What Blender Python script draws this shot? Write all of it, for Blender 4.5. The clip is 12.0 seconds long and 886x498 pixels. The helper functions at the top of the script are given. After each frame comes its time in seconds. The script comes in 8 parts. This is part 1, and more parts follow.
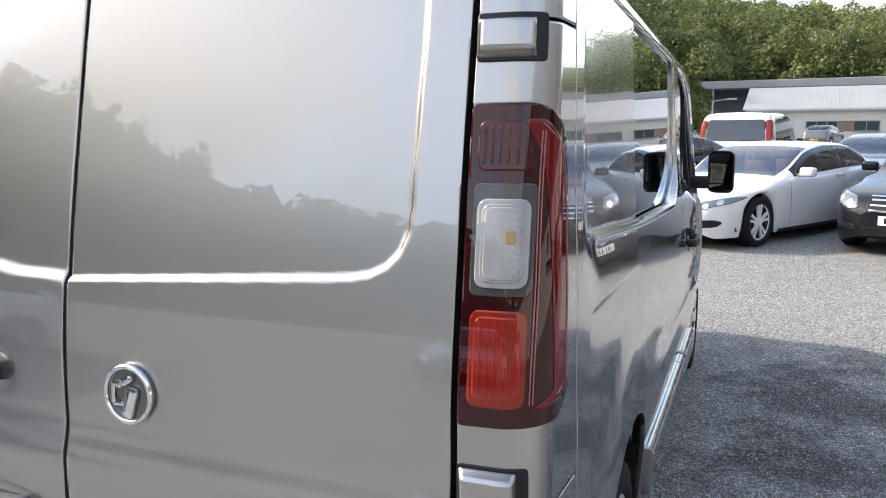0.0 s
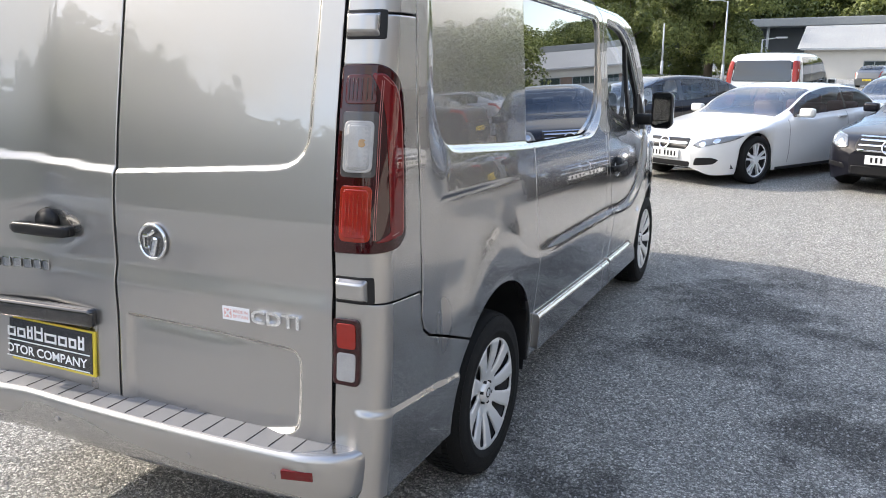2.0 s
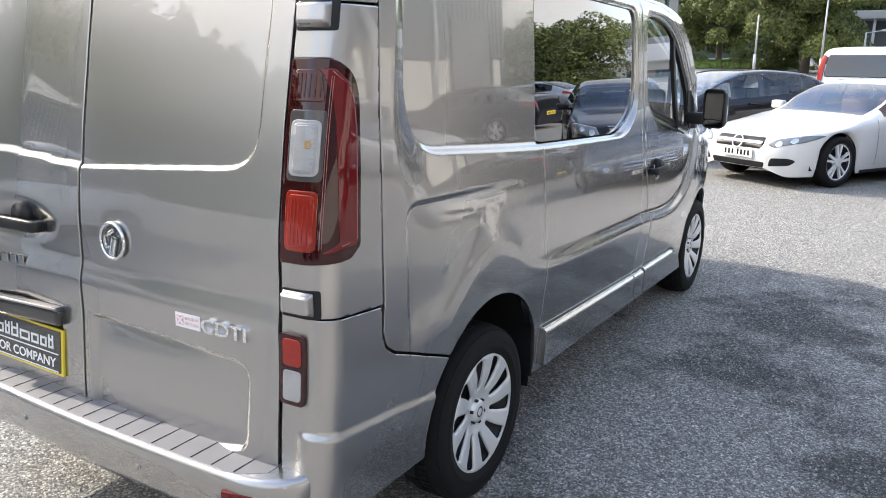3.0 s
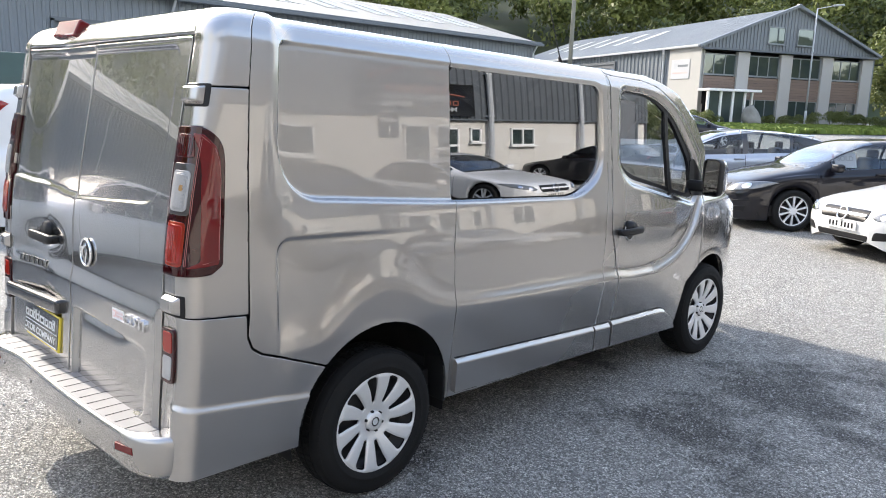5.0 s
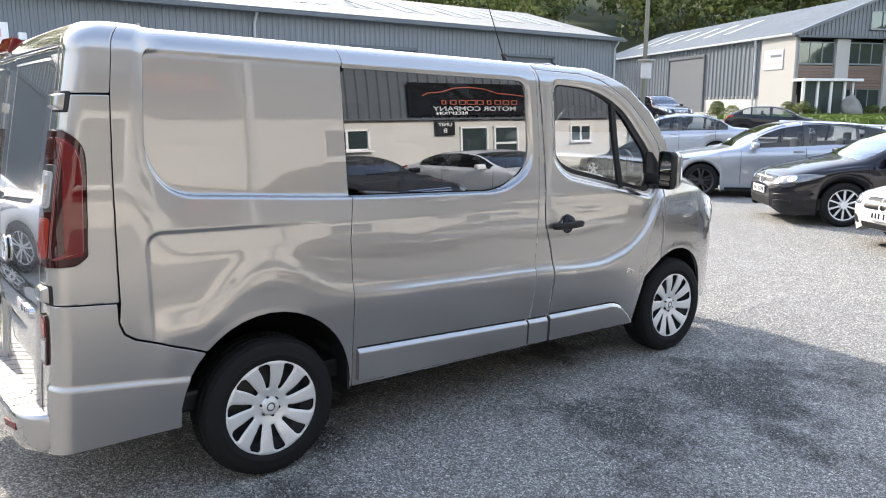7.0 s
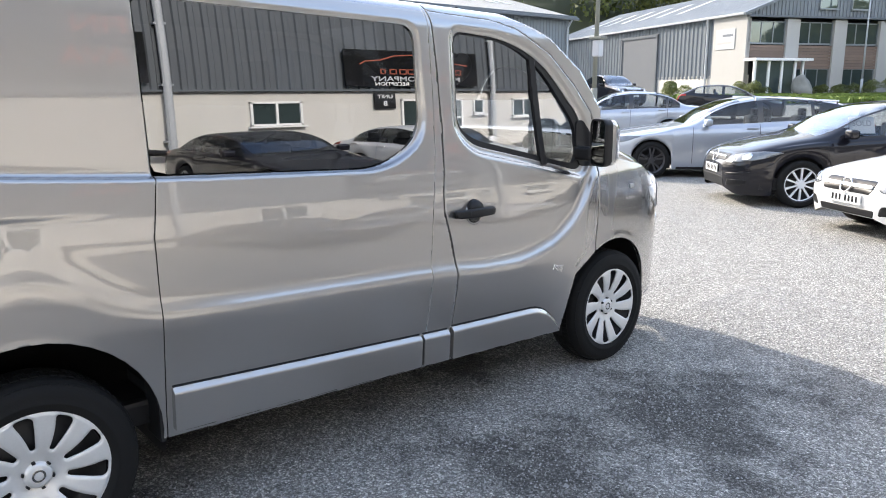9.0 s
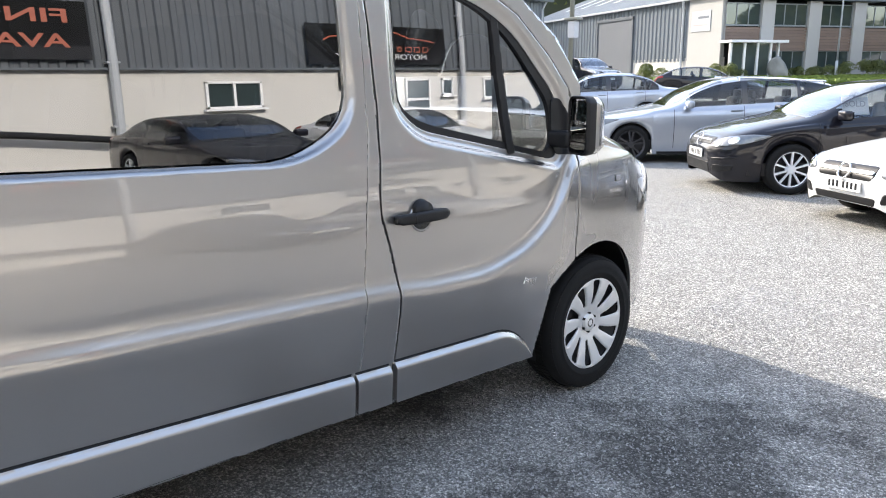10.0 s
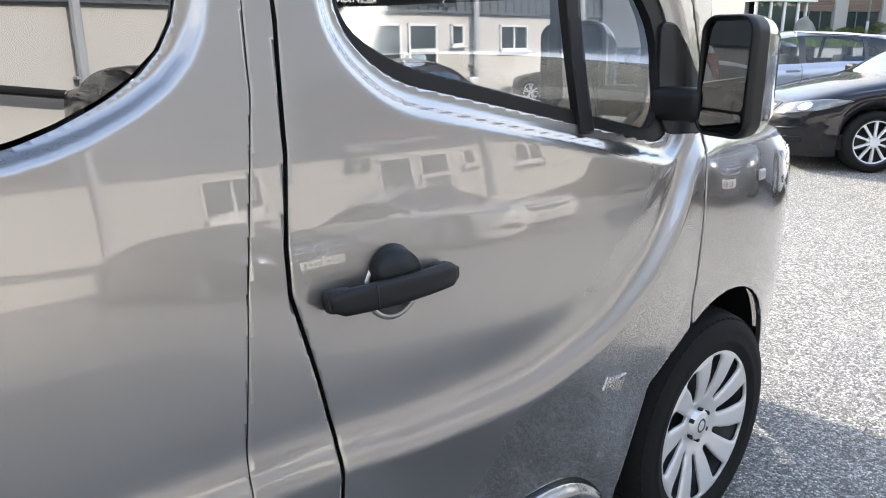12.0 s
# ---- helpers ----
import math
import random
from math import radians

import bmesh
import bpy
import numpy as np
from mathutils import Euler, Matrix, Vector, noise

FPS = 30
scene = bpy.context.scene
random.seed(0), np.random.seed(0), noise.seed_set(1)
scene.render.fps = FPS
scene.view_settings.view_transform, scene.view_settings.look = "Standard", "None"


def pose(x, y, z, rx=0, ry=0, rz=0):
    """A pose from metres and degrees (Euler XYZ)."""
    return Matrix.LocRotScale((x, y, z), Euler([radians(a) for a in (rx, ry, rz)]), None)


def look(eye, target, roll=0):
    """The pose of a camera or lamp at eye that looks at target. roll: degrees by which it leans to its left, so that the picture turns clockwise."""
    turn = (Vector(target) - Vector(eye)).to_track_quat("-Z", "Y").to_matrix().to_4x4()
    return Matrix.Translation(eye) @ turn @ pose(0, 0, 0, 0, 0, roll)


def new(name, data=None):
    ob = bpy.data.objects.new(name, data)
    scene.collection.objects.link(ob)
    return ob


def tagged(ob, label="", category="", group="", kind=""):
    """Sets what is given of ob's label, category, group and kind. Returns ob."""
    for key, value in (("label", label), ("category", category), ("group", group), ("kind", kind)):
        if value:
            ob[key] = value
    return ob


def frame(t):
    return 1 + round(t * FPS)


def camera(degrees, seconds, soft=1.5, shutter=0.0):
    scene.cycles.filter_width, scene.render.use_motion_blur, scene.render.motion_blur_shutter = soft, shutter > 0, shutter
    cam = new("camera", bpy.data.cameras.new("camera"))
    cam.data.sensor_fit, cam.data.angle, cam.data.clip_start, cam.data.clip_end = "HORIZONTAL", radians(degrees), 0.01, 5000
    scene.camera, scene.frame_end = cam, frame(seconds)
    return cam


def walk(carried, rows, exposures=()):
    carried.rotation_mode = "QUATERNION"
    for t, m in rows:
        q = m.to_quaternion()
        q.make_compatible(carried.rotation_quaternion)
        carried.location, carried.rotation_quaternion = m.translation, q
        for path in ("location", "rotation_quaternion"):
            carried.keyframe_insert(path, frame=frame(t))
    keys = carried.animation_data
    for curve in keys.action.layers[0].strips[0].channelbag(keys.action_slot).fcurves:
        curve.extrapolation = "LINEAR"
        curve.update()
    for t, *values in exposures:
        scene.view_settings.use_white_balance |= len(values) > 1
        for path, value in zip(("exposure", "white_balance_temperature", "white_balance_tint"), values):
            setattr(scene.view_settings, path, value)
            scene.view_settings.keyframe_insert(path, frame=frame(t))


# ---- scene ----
cam = camera(60.7, 12.0, soft=1.0)
PATH = [
    (0, (1.202, -1.048, 1.609), (0.459, 0.781, 1.288), -0.5),
    (0.5, (1.405, -1.327, 1.603), (0.662, 0.501, 1.276), -0.5),
    (1, (1.614, -1.571, 1.619), (0.859, 0.244, 1.251), -0.2),
    (1.5, (1.82, -1.73, 1.625), (1.038, 0.063, 1.206), -0.3),
    (2, (1.966, -1.702, 1.643), (1.125, 0.049, 1.169), -0.3),
    (2.5, (2.03, -1.523, 1.652), (1.113, 0.183, 1.153), -0.2),
    (3, (2.16, -1.352, 1.652), (1.137, 0.294, 1.156), 0.2),
    (3.2, (2.254, -1.284, 1.662), (1.19, 0.336, 1.171), 0.4),
    (4.8, (3.224, -1.135, 1.708), (1.865, 0.284, 1.336), 1.5),
    (5, (3.351, -1.101, 1.731), (1.961, 0.29, 1.365), 1.7),
    (5.5, (3.635, -1.034, 1.75), (2.18, 0.29, 1.39), 1.7),
    (6, (3.891, -0.926, 1.79), (2.377, 0.33, 1.429), 1.3),
    (6.5, (4.017, -0.723, 1.778), (2.474, 0.495, 1.412), 0.7),
    (7, (4.066, -0.461, 1.729), (2.511, 0.742, 1.362), 0.0),
    (7.5, (3.969, -0.219, 1.68), (2.426, 0.997, 1.308), -0.3),
    (7.7, (3.925, -0.124, 1.677), (2.392, 1.103, 1.297), -0.2),
    (9.5, (3.302, 0.765, 1.567), (1.843, 2.066, 1.143), -0.3),
    (10, (3.029, 1.1, 1.542), (1.595, 2.42, 1.093), -0.4),
    (10.5, (2.765, 1.354, 1.5), (1.35, 2.686, 1.029), -0.3),
    (11, (2.42, 1.66, 1.453), (1.018, 3.0, 0.963), -0.3),
    (11.5, (2.16, 1.949, 1.434), (0.753, 3.278, 0.928), -0.4),
    (12, (1.839, 2.214, 1.41), (0.408, 3.501, 0.867), 0.0),
]
walk(cam, [(t, look(eye, target, roll)) for t, eye, target, roll in PATH],
     exposures=((0, 1.38, 6720, 11), (1.5, 1.46, 6720, 11), (3.2, 1.60, 6720, 11), (5, 1.70, 6720, 11), (6.5, 1.72, 6720, 11), (9.5, 1.84, 6720, 11), (12, 1.90, 6720, 11)))

# ---- light ----
SUN_EL, SUN_AZ = 31.0, -91.5          # degrees; azimuth from +y towards +x
world = bpy.data.worlds.new("sky")
scene.world = world
world.use_nodes = True
wn, wl = world.node_tree.nodes, world.node_tree.links
wn.clear()
sky = wn.new("ShaderNodeTexSky")
sky.sky_type, sky.sun_disc = "NISHITA", False
sky.sun_elevation, sky.sun_rotation = radians(SUN_EL), radians(SUN_AZ)
sky.air_density, sky.dust_density, sky.ozone_density = 1.0, 1.7, 0.5
bg = wn.new("ShaderNodeBackground")
bg.inputs["Strength"].default_value = 0.225
wo = wn.new("ShaderNodeOutputWorld")
# broken white cloud over the blue
tcw, cn, cr, cm = wn.new("ShaderNodeTexCoord"), wn.new("ShaderNodeTexNoise"), wn.new("ShaderNodeMapRange"), wn.new("ShaderNodeMix")
cn.inputs["Scale"].default_value, cn.inputs["Detail"].default_value, cn.inputs["Roughness"].default_value = 2.6, 7.0, 0.58
wl.new(tcw.outputs["Generated"], cn.inputs["Vector"])
cr.interpolation_type = "SMOOTHSTEP"
cr.inputs["From Min"].default_value, cr.inputs["From Max"].default_value = 0.38, 0.60
wl.new(cn.outputs["Fac"], cr.inputs[0])
cm.data_type = "RGBA"
# thinner overhead
cs, ch, ct = wn.new("ShaderNodeSeparateXYZ"), wn.new("ShaderNodeMapRange"), wn.new("ShaderNodeMath")
wl.new(tcw.outputs["Generated"], cs.inputs[0])
ch.inputs["From Min"].default_value, ch.inputs["From Max"].default_value = 0.35, 0.90
ch.inputs["To Min"].default_value, ch.inputs["To Max"].default_value = 1.0, 0.12
wl.new(cs.outputs[2], ch.inputs[0])
ct.operation = "MULTIPLY"
wl.new(cr.outputs[0], ct.inputs[0])
wl.new(ch.outputs[0], ct.inputs[1])
wl.new(ct.outputs[0], cm.inputs[0])
ca, cb = [q for q in cm.inputs if q.type == "RGBA"]
cb.default_value = (2.75, 2.70, 2.62, 1)
wl.new(sky.outputs[0], ca)
wl.new([q for q in cm.outputs if q.type == "RGBA"][0], bg.inputs[0])
wl.new(bg.outputs[0], wo.inputs[0])
sun_data = bpy.data.lights.new("sun", "SUN")
sun_data.energy, sun_data.angle, sun_data.color = 2.15, radians(0.6), (1.0, 0.945, 0.85)
sun = new("sun", sun_data)
sun.matrix_world = look((math.sin(radians(SUN_AZ)) * 60, math.cos(radians(SUN_AZ)) * 60, 60 * math.tan(radians(SUN_EL))), (0, 0, 0))

# ---- materials ----
def material(name, color, rough=0.5, metal=0.0, vary=0.12, scale=8.0, fine=120.0, bump=0.0, coat=0.0, spec=0.5, rand=0.0, coords="Object"):
    """A surface with two scales of variation in colour and roughness, and a fine bump."""
    m = bpy.data.materials.new(name)
    m.use_nodes = True
    n, l = m.node_tree.nodes, m.node_tree.links
    b = n["Principled BSDF"]
    b.inputs["Metallic"].default_value = metal
    b.inputs["Coat Weight"].default_value = coat
    b.inputs["Coat Roughness"].default_value = 0.012
    b.inputs["Specular IOR Level"].default_value = spec
    tc = n.new("ShaderNodeTexCoord")
    n1, n2 = n.new("ShaderNodeTexNoise"), n.new("ShaderNodeTexNoise")
    n1.inputs["Scale"].default_value, n1.inputs["Detail"].default_value = scale, 4.0
    n2.inputs["Scale"].default_value, n2.inputs["Detail"].default_value = fine, 3.0
    l.new(tc.outputs[coords], n1.inputs["Vector"])
    l.new(tc.outputs[coords], n2.inputs["Vector"])
    mix = n.new("ShaderNodeMath")
    mix.operation = "MULTIPLY_ADD"
    mix.inputs[1].default_value = 0.6
    half = n.new("ShaderNodeMath")
    half.operation = "MULTIPLY"
    half.inputs[1].default_value = 0.4
    l.new(n2.outputs["Fac"], half.inputs[0])
    l.new(n1.outputs["Fac"], mix.inputs[0])
    l.new(half.outputs[0], mix.inputs[2])
    value = mix.outputs[0]
    if rand:
        oi = n.new("ShaderNodeObjectInfo")
        ma = n.new("ShaderNodeMath")
        ma.operation = "MULTIPLY_ADD"
        ma.inputs[1].default_value = rand
        l.new(oi.outputs["Random"], ma.inputs[0])
        l.new(value, ma.inputs[2])
        value = ma.outputs[0]
    ramp = n.new("ShaderNodeMapRange")
    ramp.inputs["From Min"].default_value, ramp.inputs["From Max"].default_value = 0.25, 0.75 + rand
    ramp.inputs["To Min"].default_value, ramp.inputs["To Max"].default_value = 1 - vary, 1 + vary
    l.new(value, ramp.inputs["Value"])
    vm = n.new("ShaderNodeVectorMath")
    vm.operation = "SCALE"
    vm.inputs[0].default_value = color
    l.new(ramp.outputs[0], vm.inputs["Scale"])
    l.new(vm.outputs[0], b.inputs["Base Color"])
    rr = n.new("ShaderNodeMapRange")
    rr.inputs["To Min"].default_value, rr.inputs["To Max"].default_value = max(0.0, rough * (1 - vary)), min(1.0, rough * (1 + vary))
    l.new(value, rr.inputs["Value"])
    l.new(rr.outputs[0], b.inputs["Roughness"])
    if bump:
        bp = n.new("ShaderNodeBump")
        bp.inputs["Strength"].default_value, bp.inputs["Distance"].default_value = 1.0, bump
        l.new(n2.outputs["Fac"], bp.inputs["Height"])
        l.new(bp.outputs[0], b.inputs["Normal"])
    return m


M_VAN = material("grey_metallic_paint", (0.404, 0.393, 0.381), 0.33, metal=0.92, vary=0.02, scale=3, fine=900, coat=1.0)
M_VAN.node_tree.nodes["Principled BSDF"].inputs["Coat IOR"].default_value = 1.80
# metal flake lies flat: the paint is glossier at a glancing view
vn, vl = M_VAN.node_tree.nodes, M_VAN.node_tree.links
vlw, vmr = vn.new("ShaderNodeLayerWeight"), vn.new("ShaderNodeMapRange")
vlw.inputs["Blend"].default_value = 0.5
vmr.inputs["From Min"].default_value, vmr.inputs["From Max"].default_value = 0.25, 0.75
vmr.inputs["To Min"].default_value, vmr.inputs["To Max"].default_value = 0.35, 0.18
vl.new(vlw.outputs["Facing"], vmr.inputs[0])
vl.new(vmr.outputs[0], vn["Principled BSDF"].inputs["Roughness"])
M_BLACK = material("black_plastic", (0.013, 0.013, 0.014), 0.42, vary=0.1, spec=0.28)
M_TYRE = material("tyre_rubber", (0.011, 0.011, 0.011), 0.8, vary=0.25, scale=20, fine=200, bump=0.001, spec=0.2)
M_WHITE_CAR = material("white_car_paint", (0.70, 0.70, 0.69), 0.3, vary=0.02, coat=1.0)
M_BLACK_CAR = material("black_car_paint", (0.006, 0.006, 0.010), 0.4, vary=0.05, coat=0.8, spec=0.1)
M_SILVER_CAR = material("silver_car_paint", (0.42, 0.45, 0.5), 0.3, metal=0.6, vary=0.03, coat=1.0)
M_CREAM = material("cream_render", (0.56, 0.545, 0.51), 0.85, vary=0.08, scale=0.6, fine=40, bump=0.003)
M_CLAD = material("grey_cladding", (0.150, 0.170, 0.190), 0.45, vary=0.08, scale=0.4)
M_CLAD_SIGN = material("dark_grey_cladding", (0.085, 0.096, 0.108), 0.5, vary=0.08, scale=0.4)
M_ROOF = material("light_roof_sheet", (0.31, 0.31, 0.298), 0.6, vary=0.12, scale=0.3, fine=4)

M_SCREEN = material("windscreen_glass", (0.03, 0.035, 0.04), 0.03, vary=0.02, coat=1.0)
M_LAMP_CLEAR = material("clear_lamp", (0.62, 0.64, 0.66), 0.12, metal=0.4, vary=0.1, scale=30, coat=1.0)
def lens(name, color, rough=0.08):
    """Coloured lamp plastic: glossy over a tinted body that lets some light through."""
    m = material(name, color, rough, vary=0.15, scale=25, fine=260, coat=1.0, spec=0.0)
    m.node_tree.nodes["Principled BSDF"].inputs["Subsurface Weight"].default_value = 0.0
    return m


def glass(name, tint, gloss, gain=1.4):
    """A thin pane: a share is mirrored, the rest passes tinted."""
    m = bpy.data.materials.new(name)
    m.use_nodes = True
    n, l = m.node_tree.nodes, m.node_tree.links
    n.remove(n["Principled BSDF"])
    tr, gl, mix, fr = n.new("ShaderNodeBsdfTransparent"), n.new("ShaderNodeBsdfGlossy"), n.new("ShaderNodeMixShader"), n.new("ShaderNodeFresnel")
    tr.inputs[0].default_value = (*tint, 1)
    gl.inputs["Roughness"].default_value = 0.0
    gl.inputs[0].default_value = (0.92, 0.95, 1.0, 1)
    fr.inputs[0].default_value = 1.5
    ad = n.new("ShaderNodeMath")
    ad.use_clamp = True
    ad.operation = "MULTIPLY_ADD"
    ad.inputs[1].default_value, ad.inputs[2].default_value = gain, gloss
    l.new(fr.outputs[0], ad.inputs[0])
    l.new(ad.outputs[0], mix.inputs[0])
    l.new(tr.outputs[0], mix.inputs[1])
    l.new(gl.outputs[0], mix.inputs[2])
    l.new(mix.outputs[0], n["Material Output"].inputs[0])
    return m


M_TINT = glass("privacy_glass", (0.035, 0.04, 0.045), 0.22)
M_CLEAR = glass("clear_glass", (0.74, 0.78, 0.77), 0.24)
M_RED_DARK = lens("dark_red_lens", (0.032, 0.003, 0.004))
M_RED_DEEP = lens("deep_red_lens", (0.060, 0.004, 0.005))
M_RED = lens("red_lens", (0.14, 0.008, 0.009))
M_ORANGE = lens("orange_red_lens", (0.25, 0.020, 0.008))
M_LENS_WHITE = lens("white_lens", (0.36, 0.355, 0.35))
M_LAMP_DARK = lens("smoky_lens", (0.07, 0.065, 0.065))
M_STEEL_DARK = material("dark_steel", (0.03, 0.03, 0.032), 0.5, metal=0.3, vary=0.2)
M_COVER = material("silver_plastic", (0.70, 0.70, 0.69), 0.34, metal=0.35, vary=0.06, scale=6, coat=0.4)
M_CHROME = material("chrome", (0.82, 0.83, 0.85), 0.07, metal=1.0, vary=0.03)
M_DARK_CHROME = material("dark_chrome", (0.48, 0.49, 0.50), 0.12, metal=1.0, vary=0.05)
M_DARK_METAL = material("dark_metal", (0.18, 0.18, 0.18), 0.25, metal=0.8)
M_STICKER = material("white_sticker", (0.8, 0.8, 0.82), 0.4, vary=0.02)
M_STICKER_RED = material("red_print", (0.70, 0.42, 0.39), 0.5, vary=0.05)
M_BLACK_GLOSS = material("gloss_black", (0.012, 0.012, 0.014), 0.12, vary=0.1, coat=0.8)
M_PLATE_Y = material("yellow_plate", (0.75, 0.58, 0.06), 0.35, vary=0.05)
M_WHITE_PRINT = material("white_print", (0.82, 0.82, 0.82), 0.5, vary=0.02)
# base colour far below mirror glass, standing in for a dark reflection
M_DIM_MIRROR = material("mirror", (0.13, 0.135, 0.14), 0.01, metal=1.0, vary=0.01)
M_FABRIC = material("dark_seat_fabric", (0.035, 0.036, 0.040), 0.9, vary=0.3, scale=30, fine=300)
M_CLAD_DARK = material("dark_grey_steel", (0.10, 0.115, 0.13), 0.5, vary=0.1, scale=0.5)
M_ROOF2 = material("grey_roof_sheet", (0.30, 0.31, 0.31), 0.6, vary=0.15, scale=0.25, fine=3)
M_ROOFLIGHT = material("rooflight", (0.72, 0.73, 0.70), 0.4, vary=0.1, scale=1)
M_PIPE = material("pale_grey_metal", (0.42, 0.44, 0.46), 0.45, vary=0.1, scale=2)
M_WHITE_WALL = material("white_render", (0.40, 0.392, 0.37), 0.85, vary=0.06, scale=0.5, fine=20)
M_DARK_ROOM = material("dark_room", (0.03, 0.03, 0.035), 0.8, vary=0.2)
M_TIMBER = material("weathered_timber", (0.19, 0.135, 0.105), 0.7, vary=0.25, scale=1.5, fine=12, rand=0.4)
M_ALU = material("grey_aluminium", (0.22, 0.24, 0.25), 0.4, metal=0.3, vary=0.08)
M_UPVC = material("white_upvc", (0.78, 0.78, 0.77), 0.35, vary=0.03)
M_PANE = material("window_pane", (0.035, 0.05, 0.05), 0.04, vary=0.3, scale=0.3, fine=2, coat=1.0)
M_ORANGE_PRINT = material("orange_print", (0.36, 0.09, 0.05), 0.5, vary=0.05)
M_SIGN_GREY = material("grey_print", (0.45, 0.46, 0.48), 0.5, vary=0.05)
M_GREEN_BOX = material("green_container_paint", (0.045, 0.085, 0.08), 0.5, vary=0.2, scale=2)


def gravel(name):
    """Crushed stone: chips of differing grey with dark joints and relief, paler larger chips, and dark stains."""
    m = bpy.data.materials.new(name)
    m.use_nodes = True
    n, l = m.node_tree.nodes, m.node_tree.links
    b = n["Principled BSDF"]
    tc = n.new("ShaderNodeTexCoord")

    def ramp(socket, f0, f1, t0, t1):
        q = n.new("ShaderNodeMapRange")
        for key, val in (("From Min", f0), ("From Max", f1), ("To Min", t0), ("To Max", t1)):
            q.inputs[key].default_value = val
        l.new(socket, q.inputs[0])
        return q.outputs[0]

    def maths(op, a, c):
        q = n.new("ShaderNodeMath")
        q.operation = op
        for k, one in enumerate((a, c)):
            if isinstance(one, float):
                q.inputs[k].default_value = one
            else:
                l.new(one, q.inputs[k])
        return q.outputs[0]

    def cells(scale, feature="F1"):
        q = n.new("ShaderNodeTexVoronoi")
        q.feature = feature
        q.inputs["Scale"].default_value = scale
        l.new(tc.outputs["Object"], q.inputs["Vector"])
        return q

    def clouds(scale, detail, rough=0.5):
        q = n.new("ShaderNodeTexNoise")
        q.inputs["Scale"].default_value, q.inputs["Detail"].default_value, q.inputs["Roughness"].default_value = scale, detail, rough
        l.new(tc.outputs["Object"], q.inputs["Vector"])
        return q.outputs["Fac"]

    def first(socket):
        q = n.new("ShaderNodeSeparateColor")
        l.new(socket, q.inputs[0])
        return q.outputs[0]
    chip, big, fine = cells(112), cells(60), cells(260)
    shade = ramp(maths("POWER", first(chip.outputs["Color"]), 2.0), 0, 1, 0.44, 1.62)
    pale = maths("MULTIPLY", ramp(first(big.outputs["Color"]), 0.76, 0.84, 0.0, 1.0), ramp(big.outputs["Distance"], 0.50, 0.36, 0.0, 1.0))
    value = maths("ADD", shade, maths("MULTIPLY", pale, 0.58))
    # dark stain patches, faded out beyond the ground where the van's shade falls
    near = n.new("ShaderNodeVectorMath")
    near.operation = "DISTANCE"
    near.inputs[1].default_value = (1.9, 2.5, 0)
    l.new(tc.outputs["Object"], near.inputs[0])
    mark = maths("MULTIPLY", ramp(clouds(0.85, 8, 0.66), 0.485, 0.57, 0.0, 0.66), ramp(near.outputs["Value"], 1.9, 2.8, 1.0, 0.0))
    # joints also carry, in colour, the shade between chips that bump hardly shows
    for q in (ramp(cells(112, "DISTANCE_TO_EDGE").outputs["Distance"], 0.0, 0.14, 0.28, 1.15), ramp(clouds(46, 5, 0.7), 0.32, 0.68, 0.66, 1.34), ramp(clouds(5, 5, 0.65), 0.3, 0.7, 0.88, 1.12),
              maths("SUBTRACT", 1.0, mark), ramp(clouds(0.12, 4), 0.3, 0.7, 0.88, 1.10)):
        value = maths("MULTIPLY", value, q)
    vm = n.new("ShaderNodeVectorMath")
    vm.operation = "SCALE"
    vm.inputs[0].default_value = (0.384, 0.374, 0.344)
    l.new(value, vm.inputs["Scale"])
    l.new(vm.outputs[0], b.inputs["Base Color"])
    b.inputs["Roughness"].default_value = 0.92
    bp = n.new("ShaderNodeBump")
    bp.invert = True
    bp.inputs["Strength"].default_value, bp.inputs["Distance"].default_value = 1.0, 0.007
    l.new(maths("ADD", chip.outputs["Distance"], maths("MULTIPLY", fine.outputs["Distance"], 0.5)), bp.inputs["Height"])
    l.new(bp.outputs[0], b.inputs["Normal"])
    return m


